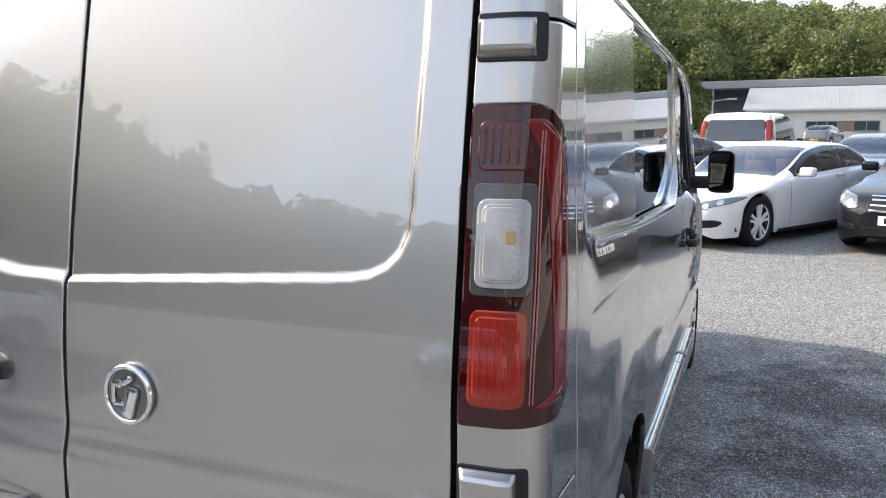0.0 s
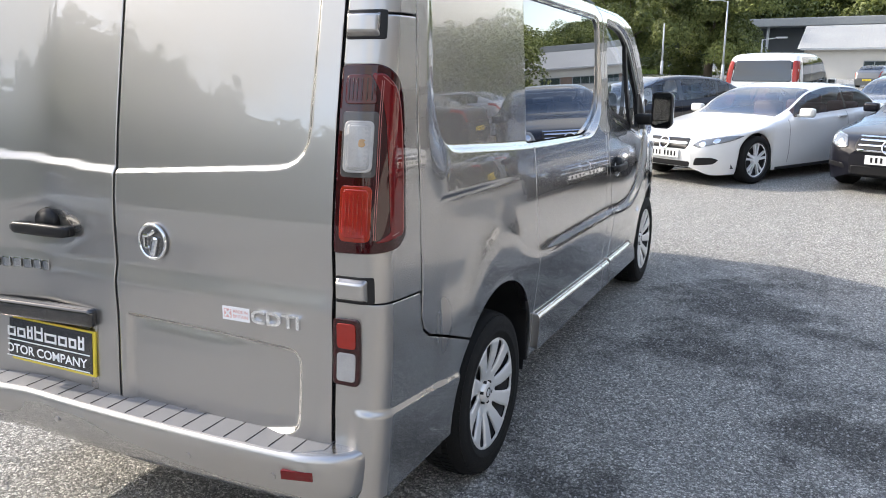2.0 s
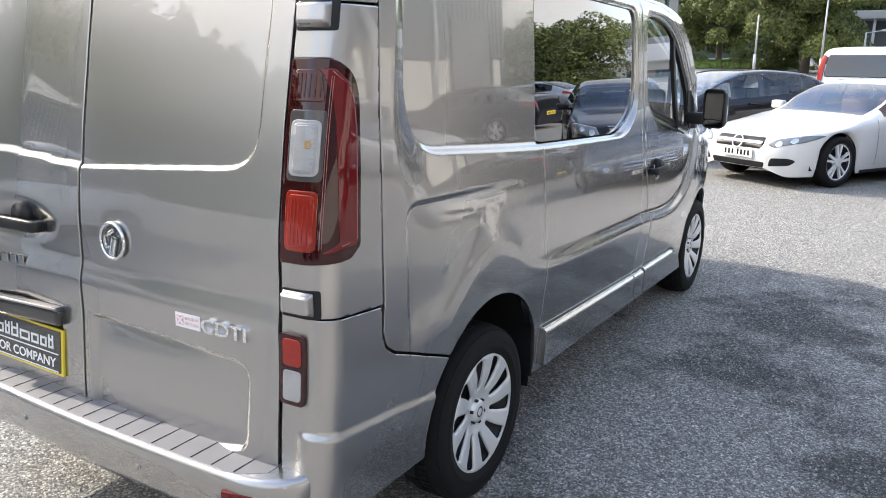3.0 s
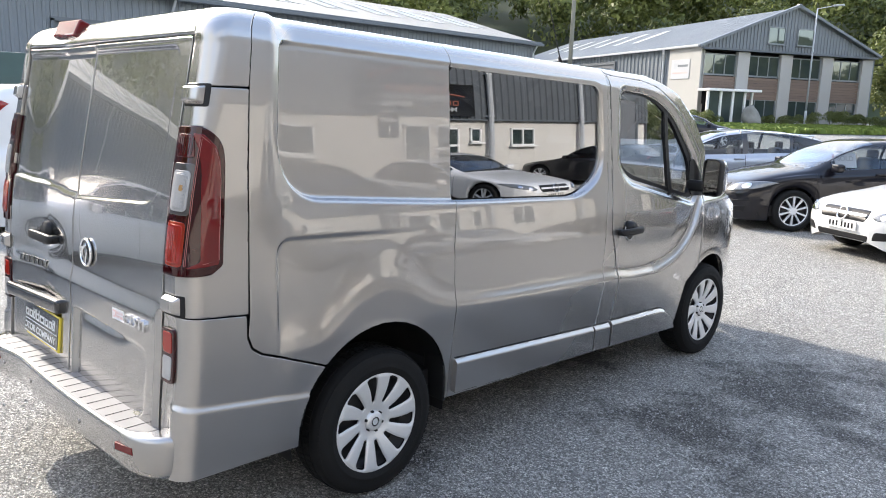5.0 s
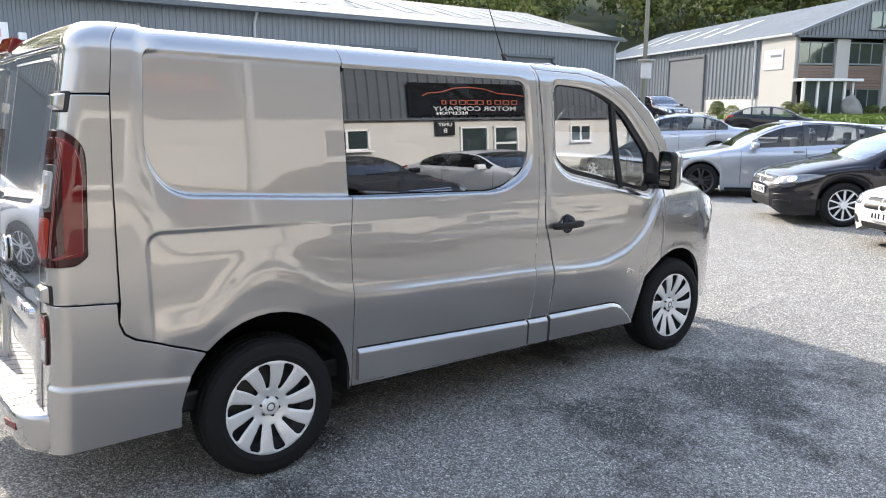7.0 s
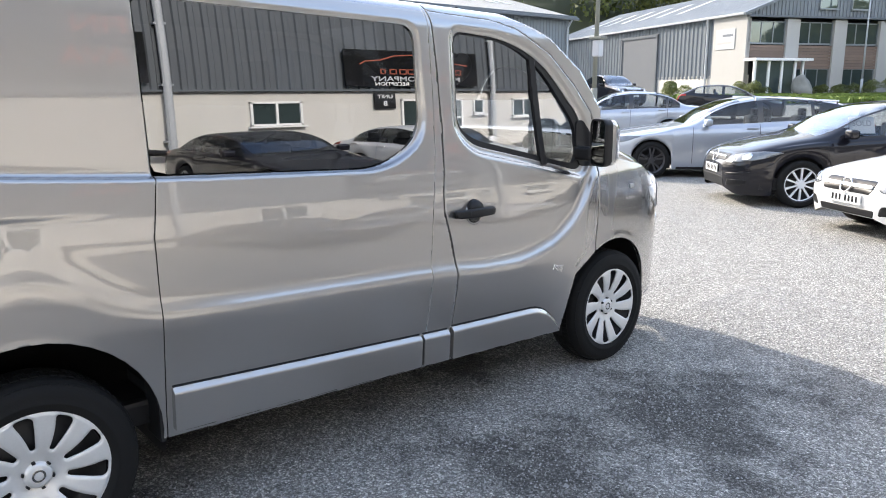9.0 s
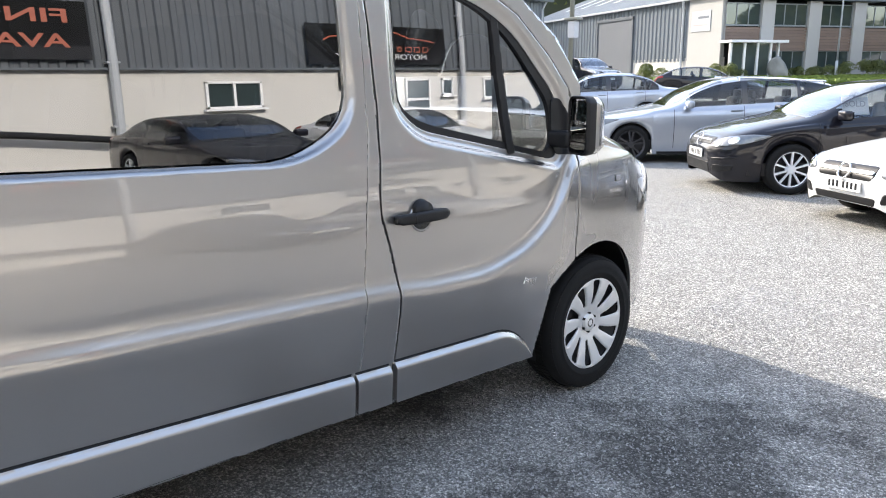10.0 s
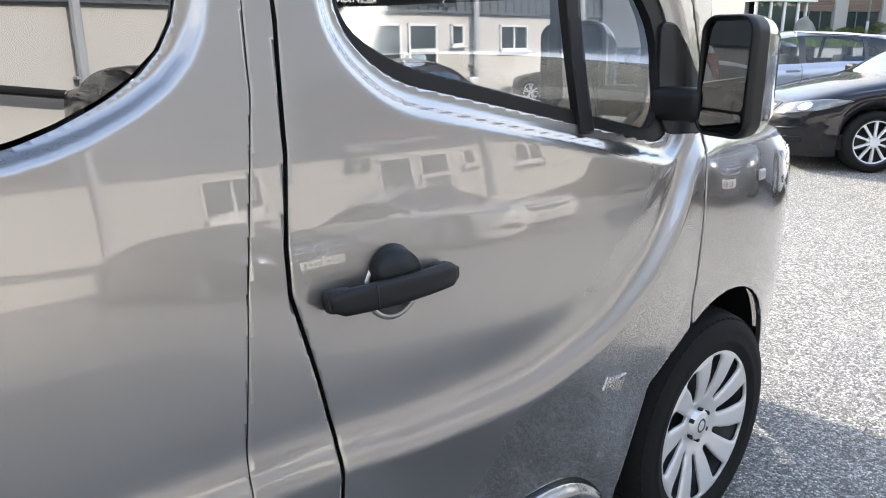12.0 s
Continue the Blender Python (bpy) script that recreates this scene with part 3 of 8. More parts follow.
def grey_shed():
    """Long grey shed; local x runs along its wall, the yard is at -y."""
    m = Matrix.Translation((-30.0, -19.5, 0.4)) @ pose(0, 0, 0, 0, 0, 90)
    b = thing("industrial_shed", "long grey metal-clad shed with pale ribbed roof", "shed", m)
    L, E, R, D = 60.0, 5.75, 8.3, 9.0
    doors = [(50.0, 0.0, 54.0, 4.4), (39.5, 0.0, 43.5, 4.4), (29.3, 0, 33.3, 4.4), (12, 0, 16, 4.4)]
    sheet("wall", L, E, M_CLAD, b, Matrix(), 0.30, 0.035, "grey ribbed wall", doors)
    for x0, z0, x1, z1 in doors:
        slab("roller_door", ((x0 + x1) / 2, 0.12, z1 / 2), (x1 - x0, 0.06, z1), M_CLAD_DARK, b, "dark roller door")
        bm = bmesh.new()
        for x in (x0, x1):
            block(bm, (x, -0.02, z1 / 2), (0.14, 0.16, z1))
        block(bm, ((x0 + x1) / 2, -0.02, z1), (x1 - x0 + 0.14, 0.16, 0.16))
        part("door_frame", bm, M_CLAD_DARK, b)
    rolled_roof("roof", [(-0.45, E), (D, R)], L + 0.6, M_ROOF, b, Matrix.Translation((-0.3, 0, 0)), [(2.2 + 3.6 * i + 0.0, 0.38, 0.80) for i in range(16)] + [(3.5 + 3.6 * i, 0.38, 0.80) for i in range(0, 16)], label="pale ribbed metal roof")
    rolled_roof("roof", [(2 * D + 0.4, E), (D, R)], L + 0.6, M_ROOF, b, Matrix.Translation((-0.3, 0, 0)))
    bm = bmesh.new()
    block(bm, (L / 2, -0.50, E - 0.05), (L + 0.6, 0.20, 0.16), 0.03)
    block(bm, (L / 2, -0.36, E + 0.03), (L + 0.6, 0.14, 0.22), 0.02)
    part("gutter", bm, M_CLAD_DARK, b)
    for x in (59.7, 34.3, 20.0, 8.0):
        bm = bmesh.new()
        pipe(bm, [(x, -0.48, E - 0.1), (x, -0.12, E - 0.6), (x, -0.12, 0.0)], 0.06)
        part("downpipe", bm, M_PIPE, b, "grey downpipe")
    v = [(0, 0, 0), (0, 2 * D, 0), (0, 2 * D, E), (0, D, R), (0, 0, E)]
    link("end_wall", v, [(0, 1, 2, 3, 4)], M_CLAD, b, smooth=False)
    v = [(L, 0, 0), (L, 2 * D, 0), (L, 2 * D, E), (L, D, R), (L, 0, E)]
    link("end_wall", v, [(4, 3, 2, 1, 0)], M_CLAD, b, smooth=False)
    slab("wall_sign", (23.5, -0.06, 4.0), (1.5, 0.04, 1.1), M_WHITE_PRINT, b, "white wall sign with red mark", 0.01)
    slab("sign_mark", (23.7, -0.085, 4.15), (0.6, 0.01, 0.30), M_STICKER_RED, b)
    slab("sign_mark", (23.6, -0.085, 3.65), (0.9, 0.01, 0.10), M_BLACK, b)
    slab("wall_lamp", (24.7, -0.14, 4.05), (0.3, 0.2, 0.28), M_WHITE_PRINT, b, "", 0.04)


def offices():
    """Two-storey office block with a gabled end, beyond the parked cars."""
    Wf, E, A, side_l = 16.0, 5.6, 8.7, 34.0
    m = Matrix.Translation((-23.4, 51.5, 1.1)) @ Matrix.Rotation(math.atan2(0.9, 0.436), 4, "Z")
    b = thing("office_block", "two-storey office block with white pillars, timber panels and grey gable", "office", m)
    # gable front: local x along it, outside at -y
    slab("corner_wall", (0.10, 0.15, 2.65), (0.20, 0.30, 5.3), M_WHITE_WALL, b, "white rendered corner")
    # near-black sheet; its colour stands in for the unlit rooms behind the front
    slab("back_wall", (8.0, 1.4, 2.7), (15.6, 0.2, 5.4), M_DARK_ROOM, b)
    n = 4
    pitch = (Wf - 0.2) / n
    for i in range(n):
        x0 = 0.2 + i * pitch
        bay = pitch - 1.05
        slab("pillar", (x0 + pitch - 0.525, 0.15, 2.65), (1.05, 0.36, 5.3), M_WHITE_WALL, b, "white pillar")
        for r in range(5):
            slab("timber_board", (x0 + bay / 2, 0.16, 2.62 + 0.20 * r), (bay, 0.06, 0.185), M_TIMBER, b)
        window(b, Matrix.Translation((x0, 0.22, 3.62)), bay, 1.5, 3, M_ALU, 0.07)
        if i == 0:
            e = new("entrance")
            e.parent = b
            tagged(e, "glazed entrance with white frame")
            bm = bmesh.new()
            for q in (0.0, 1.1, 2.15, 3.2, 4.25):
                block(bm, (x0 + q - 0.3, -1.1 if q < 4 else -0.6, 1.25), (0.16, 0.16, 2.5))
            block(bm, (x0 + 1.85, -0.75, 2.5), (4.6, 1.3, 0.18), 0.02)
            part("porch_frame", bm, M_UPVC, e)
            for q in range(3):
                bm = bmesh.new()
                block(bm, (x0 + 1.1 * q + 0.25, -1.05, 1.2), (0.95, 0.02, 2.4))
                part("door_pane", bm, M_PANE, e)
        else:
            for r in range(3):
                slab("timber_board", (x0 + bay / 2, 0.16, 2.02 + 0.20 * r), (bay, 0.06, 0.185), M_TIMBER, b)
            window(b, Matrix.Translation((x0, 0.22, 0.5)), bay, 1.45, 3, M_ALU, 0.07)
            slab("plinth_wall", (x0 + bay / 2, 0.2, 0.25), (bay, 0.2, 0.5), M_WHITE_WALL, b)
    slab("fascia", (Wf / 2, -0.15, 5.42), (Wf + 0.4, 0.3, 0.14), M_CLAD_DARK, b, "", 0.02)
    # gable cladding, cut to the slope
    v, f = [], []
    q = 0.0
    while q < Wf:
        for t, d in ((0, 0), (0.45, 0), (0.55, 0.05), (0.9, 0.05)):
            xx = min(Wf, q + t * 0.3)
            top = E + (A - E) * (1 - abs(xx - Wf / 2) / (Wf / 2))
            v += [(xx, 0.05 - d, 5.5), (xx, 0.05 - d, max(5.5, top))]
        q += 0.3
    f = [(2 * i, 2 * i + 2, 2 * i + 3, 2 * i + 1) for i in range(len(v) // 2 - 1)]
    link("gable_cladding", v, f, M_CLAD, b, "grey ribbed gable", smooth=False)
    for xx in (5.6, 8.3):
        window(b, Matrix.Translation((xx, -0.02, 6.0)), 1.55, 1.25, 1, M_ALU, 0.07)
    for sx in (-1, 1):
        ang = math.atan2(A - E, Wf / 2)
        bm = bmesh.new()
        block(bm, (0, 0, 0), (math.hypot(Wf / 2, A - E) + 0.7, 0.30, 0.20), 0.03)
        bm.transform(Matrix.Translation((Wf / 2 + sx * (Wf / 4 + 0.2), -0.2, (A + E) / 2 + 0.06)) @ pose(0, 0, 0, 0, sx * math.degrees(ang), 0))
        part("barge_board", bm, M_CLAD, b)
    # long side, seen to the left: local frame turned
    w = new("side_wall")
    w.parent = b
    w.matrix_local = Matrix.Translation((0, side_l, 0)) @ Matrix.Rotation(radians(-90), 4, "Z")
    slab("render_base", (side_l / 2, 0.15, 0.75), (side_l, 0.30, 1.5), M_CREAM, w, "cream rendered base")
    slab("render_corner", (side_l - 1.9, 0.02, 2.8), (3.8, 0.30, 5.6), M_WHITE_WALL, w)
    door = (side_l - 17.6, 0, side_l - 11.6, 4.8)
    sheet("side_cladding", side_l - 3.8, E - 1.4, M_CLAD, w, Matrix.Translation((0, 0.0, 1.4)), 0.55, 0.07, "grey ribbed wall", [(door[0], -0.1, door[2], 3.4)])
    slab("roller_door", ((door[0] + door[2]) / 2, -0.08, 2.4), (6.0, 0.06, 4.8), M_DOOR, w, "grey roller door")
    bm = bmesh.new()
    for xx in (door[0], door[2]):
        block(bm, (xx, -0.08, 2.45), (0.22, 0.24, 4.9))
    block(bm, ((door[0] + door[2]) / 2, -0.08, 4.9), (6.22, 0.24, 0.22))
    part("door_frame", bm, M_CLAD_DARK, w)
    bm = bmesh.new()
    pipe(bm, [(side_l - 4.3, -0.35, E - 0.1), (side_l - 4.5, -0.15, E - 0.7), (side_l - 4.5, -0.15, 0)], 0.09)
    part("downpipe", bm, M_PIPE, w)
    slab("wall_sign", (side_l - 2.3, -0.16, 4.0), (2.2, 0.04, 1.4), M_SIGN_GREY, w, "white company sign", 0.01)
    slab("sign_mark", (side_l - 2.0, -0.185, 4.25), (1.2, 0.01, 0.16), M_CLAD, w)
    slab("sign_mark", (side_l - 2.9, -0.185, 4.25), (0.4, 0.01, 0.4), M_PIPE, w)
    slab("sign_mark", (side_l - 2.3, -0.185, 3.75), (1.9, 0.01, 0.10), M_STICKER_RED, w)
    slab("gutter", (side_l / 2, -0.30, E), (side_l, 0.2, 0.16), M_PIPE, w, "", 0.03)
    # roof slopes
    rm = Matrix.Translation((0, side_l, 0)) @ Matrix.Rotation(radians(-90), 4, "Z")
    rolled_roof("roof", [(-0.4, E + 0.05), (Wf / 2, A)], side_l + 0.3, M_ROOF2, b, rm, [(4.0 + 3.3 * i, 0.35, 0.75) for i in range(6)], label="grey ribbed roof with rooflights")
    rolled_roof("roof", [(Wf + 0.4, E + 0.05), (Wf / 2, A)], side_l + 0.3, M_ROOF2, b, rm)
    slab("side_wall", (Wf, side_l / 2, 2.8), (0.3, side_l, 5.6), M_CLAD, b)
    slab("back_wall", (Wf / 2, side_l, 2.8), (Wf, 0.3, 5.6), M_CLAD, b)


def white_hall():
    """Low white hall with a pale ribbed roof, beyond the row of cars."""
    m = Matrix.Translation((0.9, 88.0, 0.0)) @ pose(0, 0, 0, 0, 0, -4)
    b = thing("low_hall", "low white hall with pale corrugated roof and a strip of windows", "hall", m)
    L = 46
    slab("wall", (L / 2, 0.2, 1.5), (L, 0.3, 3.1), M_CREAM, b, "cream painted wall")
    slab("side_wall", (0, 8, 1.5), (0.3, 16, 3.1), M_WHITE_WALL, b)
    for i in range(4):
        window(b, Matrix.Translation((5.4 + 8 * i, 0.0, 0.72)), 3.0, 1.06, 3, M_ALU, 0.08)
        slab("wall_panel", (9.1 + 8 * i, 0.02, 1.25), (1.4, 0.06, 1.06), M_TIMBER, b)
        window(b, Matrix.Translation((9.8 + 8 * i, 0.0, 0.72)), 2.4, 1.06, 2, M_ALU, 0.08)
    rolled_roof("roof", [(-0.6, 3.0), (7.5, 5.6)], L + 1, M_ROOF, b, Matrix.Translation((-0.8, 0, 0)), pitch=0.25, depth=0.012, label="pale corrugated roof")
    slab("fascia", (L / 2, -0.55, 2.98), (L + 1, 0.14, 0.2), M_PIPE, b)
    # flat-roofed store behind
    m = Matrix.Translation((-7.0, 108.0, 0.0)) @ pose(0, 0, 0, 0, 0, -3)
    b = thing("store_building", "flat grey store building with a dark open bay", "store", m)
    slab("roof", (24, 6, 6.6), (56, 14, 1.0), M_ROOF2, b, "pale grey roof edge", 0.1)
    slab("wall", (32, 8, 3.0), (44, 8, 6.2), M_CLAD, b)
    # solid dark block standing in for the shade inside the open bay
    slab("dark_bay", (3, 8, 3.0), (14, 6, 6.2), M_CLAD_DARK, b)
    for x in (-3.5, 3, 9.5):
        slab("post", (x, 0.2, 3.1), (0.3, 0.3, 6.2), M_PIPE, b)


def lamp_post(x, y, h, arm, name="street_lamp", lean=0.0, thick=1.0, mat=None):
    b = thing(name, "grey metal lamp post with a short arm", "lamp post", Matrix.Translation((x, y, ground_z(x, y))) @ pose(0, 0, 0, 0, lean, 0), "lamp posts")
    bm = bmesh.new()
    rod(bm, (0, 0, 0), (0, 0, 1.3), 0.10 * thick, 0.09 * thick)
    rod(bm, (0, 0, 1.3), (0, 0, h), 0.065 * thick, 0.045 * thick)
    part("post", bm, mat or M_PIPE, b, "", True)
    if arm:
        bm = bmesh.new()
        rod(bm, (0, 0, h - 0.05), (arm, 0, h + 0.1), 0.03)
        block(bm, (arm + (0.25 if arm > 0 else -0.25), 0, h + 0.1), (0.7, 0.26, 0.12), 0.04)
        part("lantern", bm, M_PIPE, b)
    return b




def reception():
    """The dealer's own building, on the far side of the yard from the van's right side."""
    b = thing("reception_building", "cream rendered building with grey cladding above and dark company signs", "building", Matrix.Translation((13.0, 24.5, 0)) @ pose(0, 0, 0, 0, 0, -90))
    # local x runs towards -y of the yard; local x = 24.5 - y; outside at -y
    L, B, T = 46.0, 2.45, 7.2
    X = lambda y: 24.5 - y
    slab("wall", (L / 2, 0.2, B / 2), (L, 0.4, B), M_CREAM, b, "cream rendered wall")
    sheet("cladding", L, T - B, M_CLAD_SIGN, b, Matrix.Translation((0, -0.06, B)), 0.30, 0.04, "grey ribbed cladding")
    slab("drip_edge", (L / 2, -0.09, B), (L, 0.10, 0.05), M_CLAD_DARK, b)
    slab("roof", (L / 2, 6.0, T + 0.1), (L, 12.6, 0.25), M_ROOF, b)
    for y0, y1, z0, z1, n in ((9.2, 7.95, 1.42, 2.13, 2), (17.3, 16.2, 1.45, 2.15, 2), (14.9, 14.45, 1.6, 2.15, 1), (3.2, 2.0, 1.42, 2.13, 2)):
        window(b, Matrix.Translation((X(y0), -0.02, z0)), y0 - y1, z1 - z0, n)
    for y0, y1 in ((12.9, 11.95), (14.0, 13.1)):
        window(b, Matrix.Translation((X(y0), -0.02, 0.05)), y0 - y1, 2.1, 1)
        if y0 > 13:
            slab("door_rail", (X(y0) + (y0 - y1) / 2, -0.03, 0.9), (y0 - y1, 0.1, 0.1), M_UPVC, b)
            slab("door_rail", (X(y0) + (y0 - y1) / 2, -0.03, 1.5), (y0 - y1, 0.1, 0.08), M_UPVC, b)
    for y in (6.2, 15.2, 19.6):
        bm = bmesh.new()
        pipe(bm, [(X(y), -0.35, T), (X(y), -0.18, T - 0.5), (X(y), -0.18, 0.0)], 0.085)
        for z in (1.1, 2.6, 4.2):
            block(bm, (X(y), -0.12, z), (0.24, 0.2, 0.05))
        part("downpipe", bm, M_PIPE, b, "pale grey downpipe")
    bm = bmesh.new()
    pipe(bm, [(X(6.1), -0.3, 0.78), (X(4.6), -0.3, 1.00), (X(1.5), -0.3, 1.35)], 0.08)
    part("waste_pipe", bm, M_BLACK, b)
    slab("roller_door", (X(22.0), -0.12, 1.75), (2.5, 0.06, 3.5), M_DOOR, b, "grey roller door")
    bm = bmesh.new()
    for y in (20.7, 23.3):
        block(bm, (X(y), -0.12, 1.8), (0.16, 0.14, 3.6))
    block(bm, (X(22.0), -0.12, 3.6), (2.76, 0.14, 0.2))
    part("door_frame", bm, M_CLAD_DARK, b)
    # company signs
    slab("company_sign", (X(12.4), -0.18, 3.15), (4.2, 0.05, 1.15), M_BLACK_GLOSS, b, "black company sign with an orange car outline")
    bm = bmesh.new()
    pipe(bm, [(X(12.4) + 1.7 * u, -0.212, 3.28 + h) for u, h in ((-1, 0.0), (-0.75, 0.06), (-0.45, 0.10), (-0.2, 0.25), (0.1, 0.31), (0.4, 0.27), (0.65, 0.12), (0.9, 0.08), (1.0, -0.02))], 0.022, 6)
    part("sign_outline", bm, M_ORANGE_PRINT, b, "orange car outline")
    # the name's strokes, plain hollow shapes
    for i, w in enumerate((0.22, 0.24, 0.24, 0.16, 0.24, 0.34, 0.24, 0.22, 0.16)):
        bm = bmesh.new()
        x = X(13.75) + 0.30 * i
        for dx in (-w / 2 + 0.02, w / 2 - 0.02):
            block(bm, (x + dx, -0.215, 3.04), (0.035, 0.01, 0.17))
        for dz in (-0.07, 0.07):
            block(bm, (x, -0.215, 3.04 + dz), (w, 0.01, 0.03))
        part("sign_mark", bm, M_ORANGE_PRINT, b)
    face = pose(0, 0, 0, 90, 0, 0)
    writing("sign_text", "MOTOR COMPANY", 0.22, M_SIGN_GREY, b, Matrix.Translation((X(12.4), -0.215, 2.80)) @ face, 0.0, "", 2.8)
    writing("sign_text", "RECEPTION", 0.15, M_WHITE_PRINT, b, Matrix.Translation((X(11.6), -0.215, 2.64)) @ face, 0.0, "white letters RECEPTION", 1.0)
    slab("finance_sign", (X(4.1), -0.18, 3.3), (3.5, 0.05, 1.3), M_BLACK_GLOSS, b, "dark sign with red letters")
    writing("sign_text", "FIN", 0.42, M_ORANGE_PRINT, b, Matrix.Translation((X(5.05), -0.215, 3.6)) @ face, 0.0, "red letters FIN", 0.95)
    writing("sign_text", "AVA", 0.42, M_ORANGE_PRINT, b, Matrix.Translation((X(4.92), -0.215, 3.05)) @ face, 0.0, "red letters AVA", 1.2)
    slab("unit_sign", (X(11.45), -0.06, 2.1), (0.62, 0.04, 0.5), M_BLACK, b, "small black unit sign")
    writing("sign_text", "UNIT", 0.17, M_WHITE_PRINT, b, Matrix.Translation((X(11.45), -0.085, 2.24)) @ face, 0.0, "", 0.45)
    writing("sign_text", "B", 0.22, M_WHITE_PRINT, b, Matrix.Translation((X(11.45), -0.085, 2.02)) @ face, 0.0, "white letter B")
    slab("back_wall", (L / 2, 12.0, T / 2), (L, 0.3, T), M_CLAD, b)
    slab("end_wall", (0.1, 6.0, T / 2), (0.3, 12.0, T), M_CLAD, b)
    slab("end_wall", (L - 0.1, 6.0, T / 2), (0.3, 12.0, T), M_CLAD, b)


def containers():
    for x, y, c in ((-24.0, 4.4, M_GREEN_BOX), (-24.5, 1.6, M_GREEN_BOX)):
        b = thing("shipping_container", "dark green ribbed shipping container with pale plates", "container", Matrix.Translation((x, y, ground_z(x, y))) @ pose(0, 0, 0, 0, 0, -86), "containers")
        sheet("front", 2.44, 2.55, c, b, Matrix.Translation((-1.22, 0, 0.05)), 0.28, 0.04)
        slab("body", (0, 3.05, 1.3), (2.44, 6.0, 2.55), c, b, "", 0.03)
        for q in (-0.75, -0.25, 0.25, 0.75):
            bm = bmesh.new()
            rod(bm, (q, -0.09, 0.15), (q, -0.09, 2.5), 0.025)
            part("lock_bar", bm, M_PIPE, b)
        for q in (-0.5, 0.6):
            slab("plate", (q, -0.06, 1.9), (0.5, 0.02, 0.28), M_SIGN_GREY, b)


build_ground()
grey_shed()
offices()
white_hall()
reception()
containers()
lamp_post(-16.6, 26.2, 12.0, 0.0, lean=0.6, thick=1.5, mat=M_POST)
lamp_post(-18.2, 58.0, 8.6, 1.2)
lamp_post(-3.7, 54.0, 5.4, -0.6)
lamp_post(-7.74, 54.0, 3.8, 0.0)
lamp_post(-1.6, 58.0, 3.1, 1.0)
# pale flood lamp on the tall post
fl = thing("flood_lamp", "pale box-shaped flood lamp on the tall post", "lamp", Matrix.Translation((-16.4, 26.1, ground_z(-16.4, 26) + 2.9)))
slab("shade", (0, 0, 0.4), (0.62, 0.42, 0.10), M_POST, fl, "", 0.03)
slab("box", (0, 0, 0), (0.34, 0.3, 0.66), M_SIGN_GREY, fl, "", 0.05)

# ---- the van: rear at y = 0, right side at +x ----
HALF = knots([0.25, 0.40, 0.55, 0.70, 0.80, 0.90, 1.05, 1.16, 1.22, 1.28, 1.34, 1.45, 1.65, 1.93], [0.895, 0.910, 0.920, 0.930, 0.936, 0.936, 0.932, 0.922, 0.914, 0.906, 0.897, 0.883, 0.866, 0.850])
HALF_REAR = knots([0.25, 0.36, 0.50, 0.80, 0.97, 1.10, 1.30, 1.50, 1.70, 1.80, 1.93], [0.905, 0.911, 0.919, 0.928, 0.927, 0.923, 0.919, 0.911, 0.907, 0.903, 0.894])
REAR = knots([0.3, 0.5, 0.8, 1.08, 1.33, 1.6, 1.9], [0.01, 0.02, 0.045, 0.054, 0.085, 0.135, 0.195])
NOSE = knots([3.5, 3.9, 4.2, 4.4, 4.55, 4.7, 4.8, 4.9], [0.0, 0.008, 0.03, 0.06, 0.10, 0.17, 0.25, 0.40])
TOP, RAD, CORNER, STEP = 1.90, 0.13, 0.075, 0.83
S_SIDE = STEP + CORNER * math.pi / 2
Y_TO_S = S_SIDE - 0.155
RAKE = 0.030


def sy(y):
    """The sheet coordinate of a point of the side at y."""
    return y + Y_TO_S


def side(pts):
    return [(sy(y), z) for y, z in pts]


RIDGE = knots([0.40, 0.62, 0.72, 0.85, 0.97, 1.10, 1.25, 1.45, 2.0, 2.75, 3.0, 3.2, 3.45, 3.63, 3.75, 3.86, 4.6], [0.80, 0.81, 0.87, 0.95, 0.985, 0.95, 0.87, 0.82, 0.795, 0.765, 0.74, 0.735, 0.78, 0.87, 0.99, 1.14, 1.15])
UPPER = rounded([(0.455, 1.965), (0.445, 1.52), (0.565, 1.36), (1.42, 1.292), (2.44, 1.255), (2.685, 1.38), (2.655, 1.90), (1.41, 1.935)], [0.06, 0.10, 0.10, 0.3, 0.12, 0.14, 0.09, 0.3])
GLASS = rounded([(1.418, 1.918), (1.436, 1.312), (2.41, 1.272), (2.648, 1.395), (2.628, 1.880)], [0.004, 0.004, 0.12, 0.12, 0.08])
D_GLASS = rounded([(2.86, 1.868), (2.872, 1.43), (2.965, 1.345), (3.74, 1.175), (3.80, 1.24), (3.79, 1.43), (3.48, 1.735), (3.21, 1.843)], [0.06, 0.10, 0.10, 0.05, 0.05, 0.12, 0.3, 0.2])
D_FRAME = rounded([(2.825, 1.905), (2.832, 1.41), (2.945, 1.300), (3.77, 1.120), (3.85, 1.22), (3.845, 1.44), (3.51, 1.775), (3.22, 1.885)], [0.08, 0.13, 0.13, 0.06, 0.06, 0.14, 0.3, 0.2])
PRESS = rounded([(0.440, 1.230), (0.440, 0.50), (2.2, 0.50), (2.2, 1.175)], [0.075, 0.01, 0.01, 0.01], 10)
R_UPPER = rounded([(-1.0, 1.93), (-1.0, 1.30), (-0.09, 1.302), (0.673, 1.352), (0.696, 1.93)], [0.02, 0.02, 0.0, 0.12, 0.06])
R_LOW = rounded([(-0.06, 0.835), (-0.06, 0.40), (0.650, 0.54), (0.650, 0.815)], [0.01, 0.01, 0.05, 0.07])


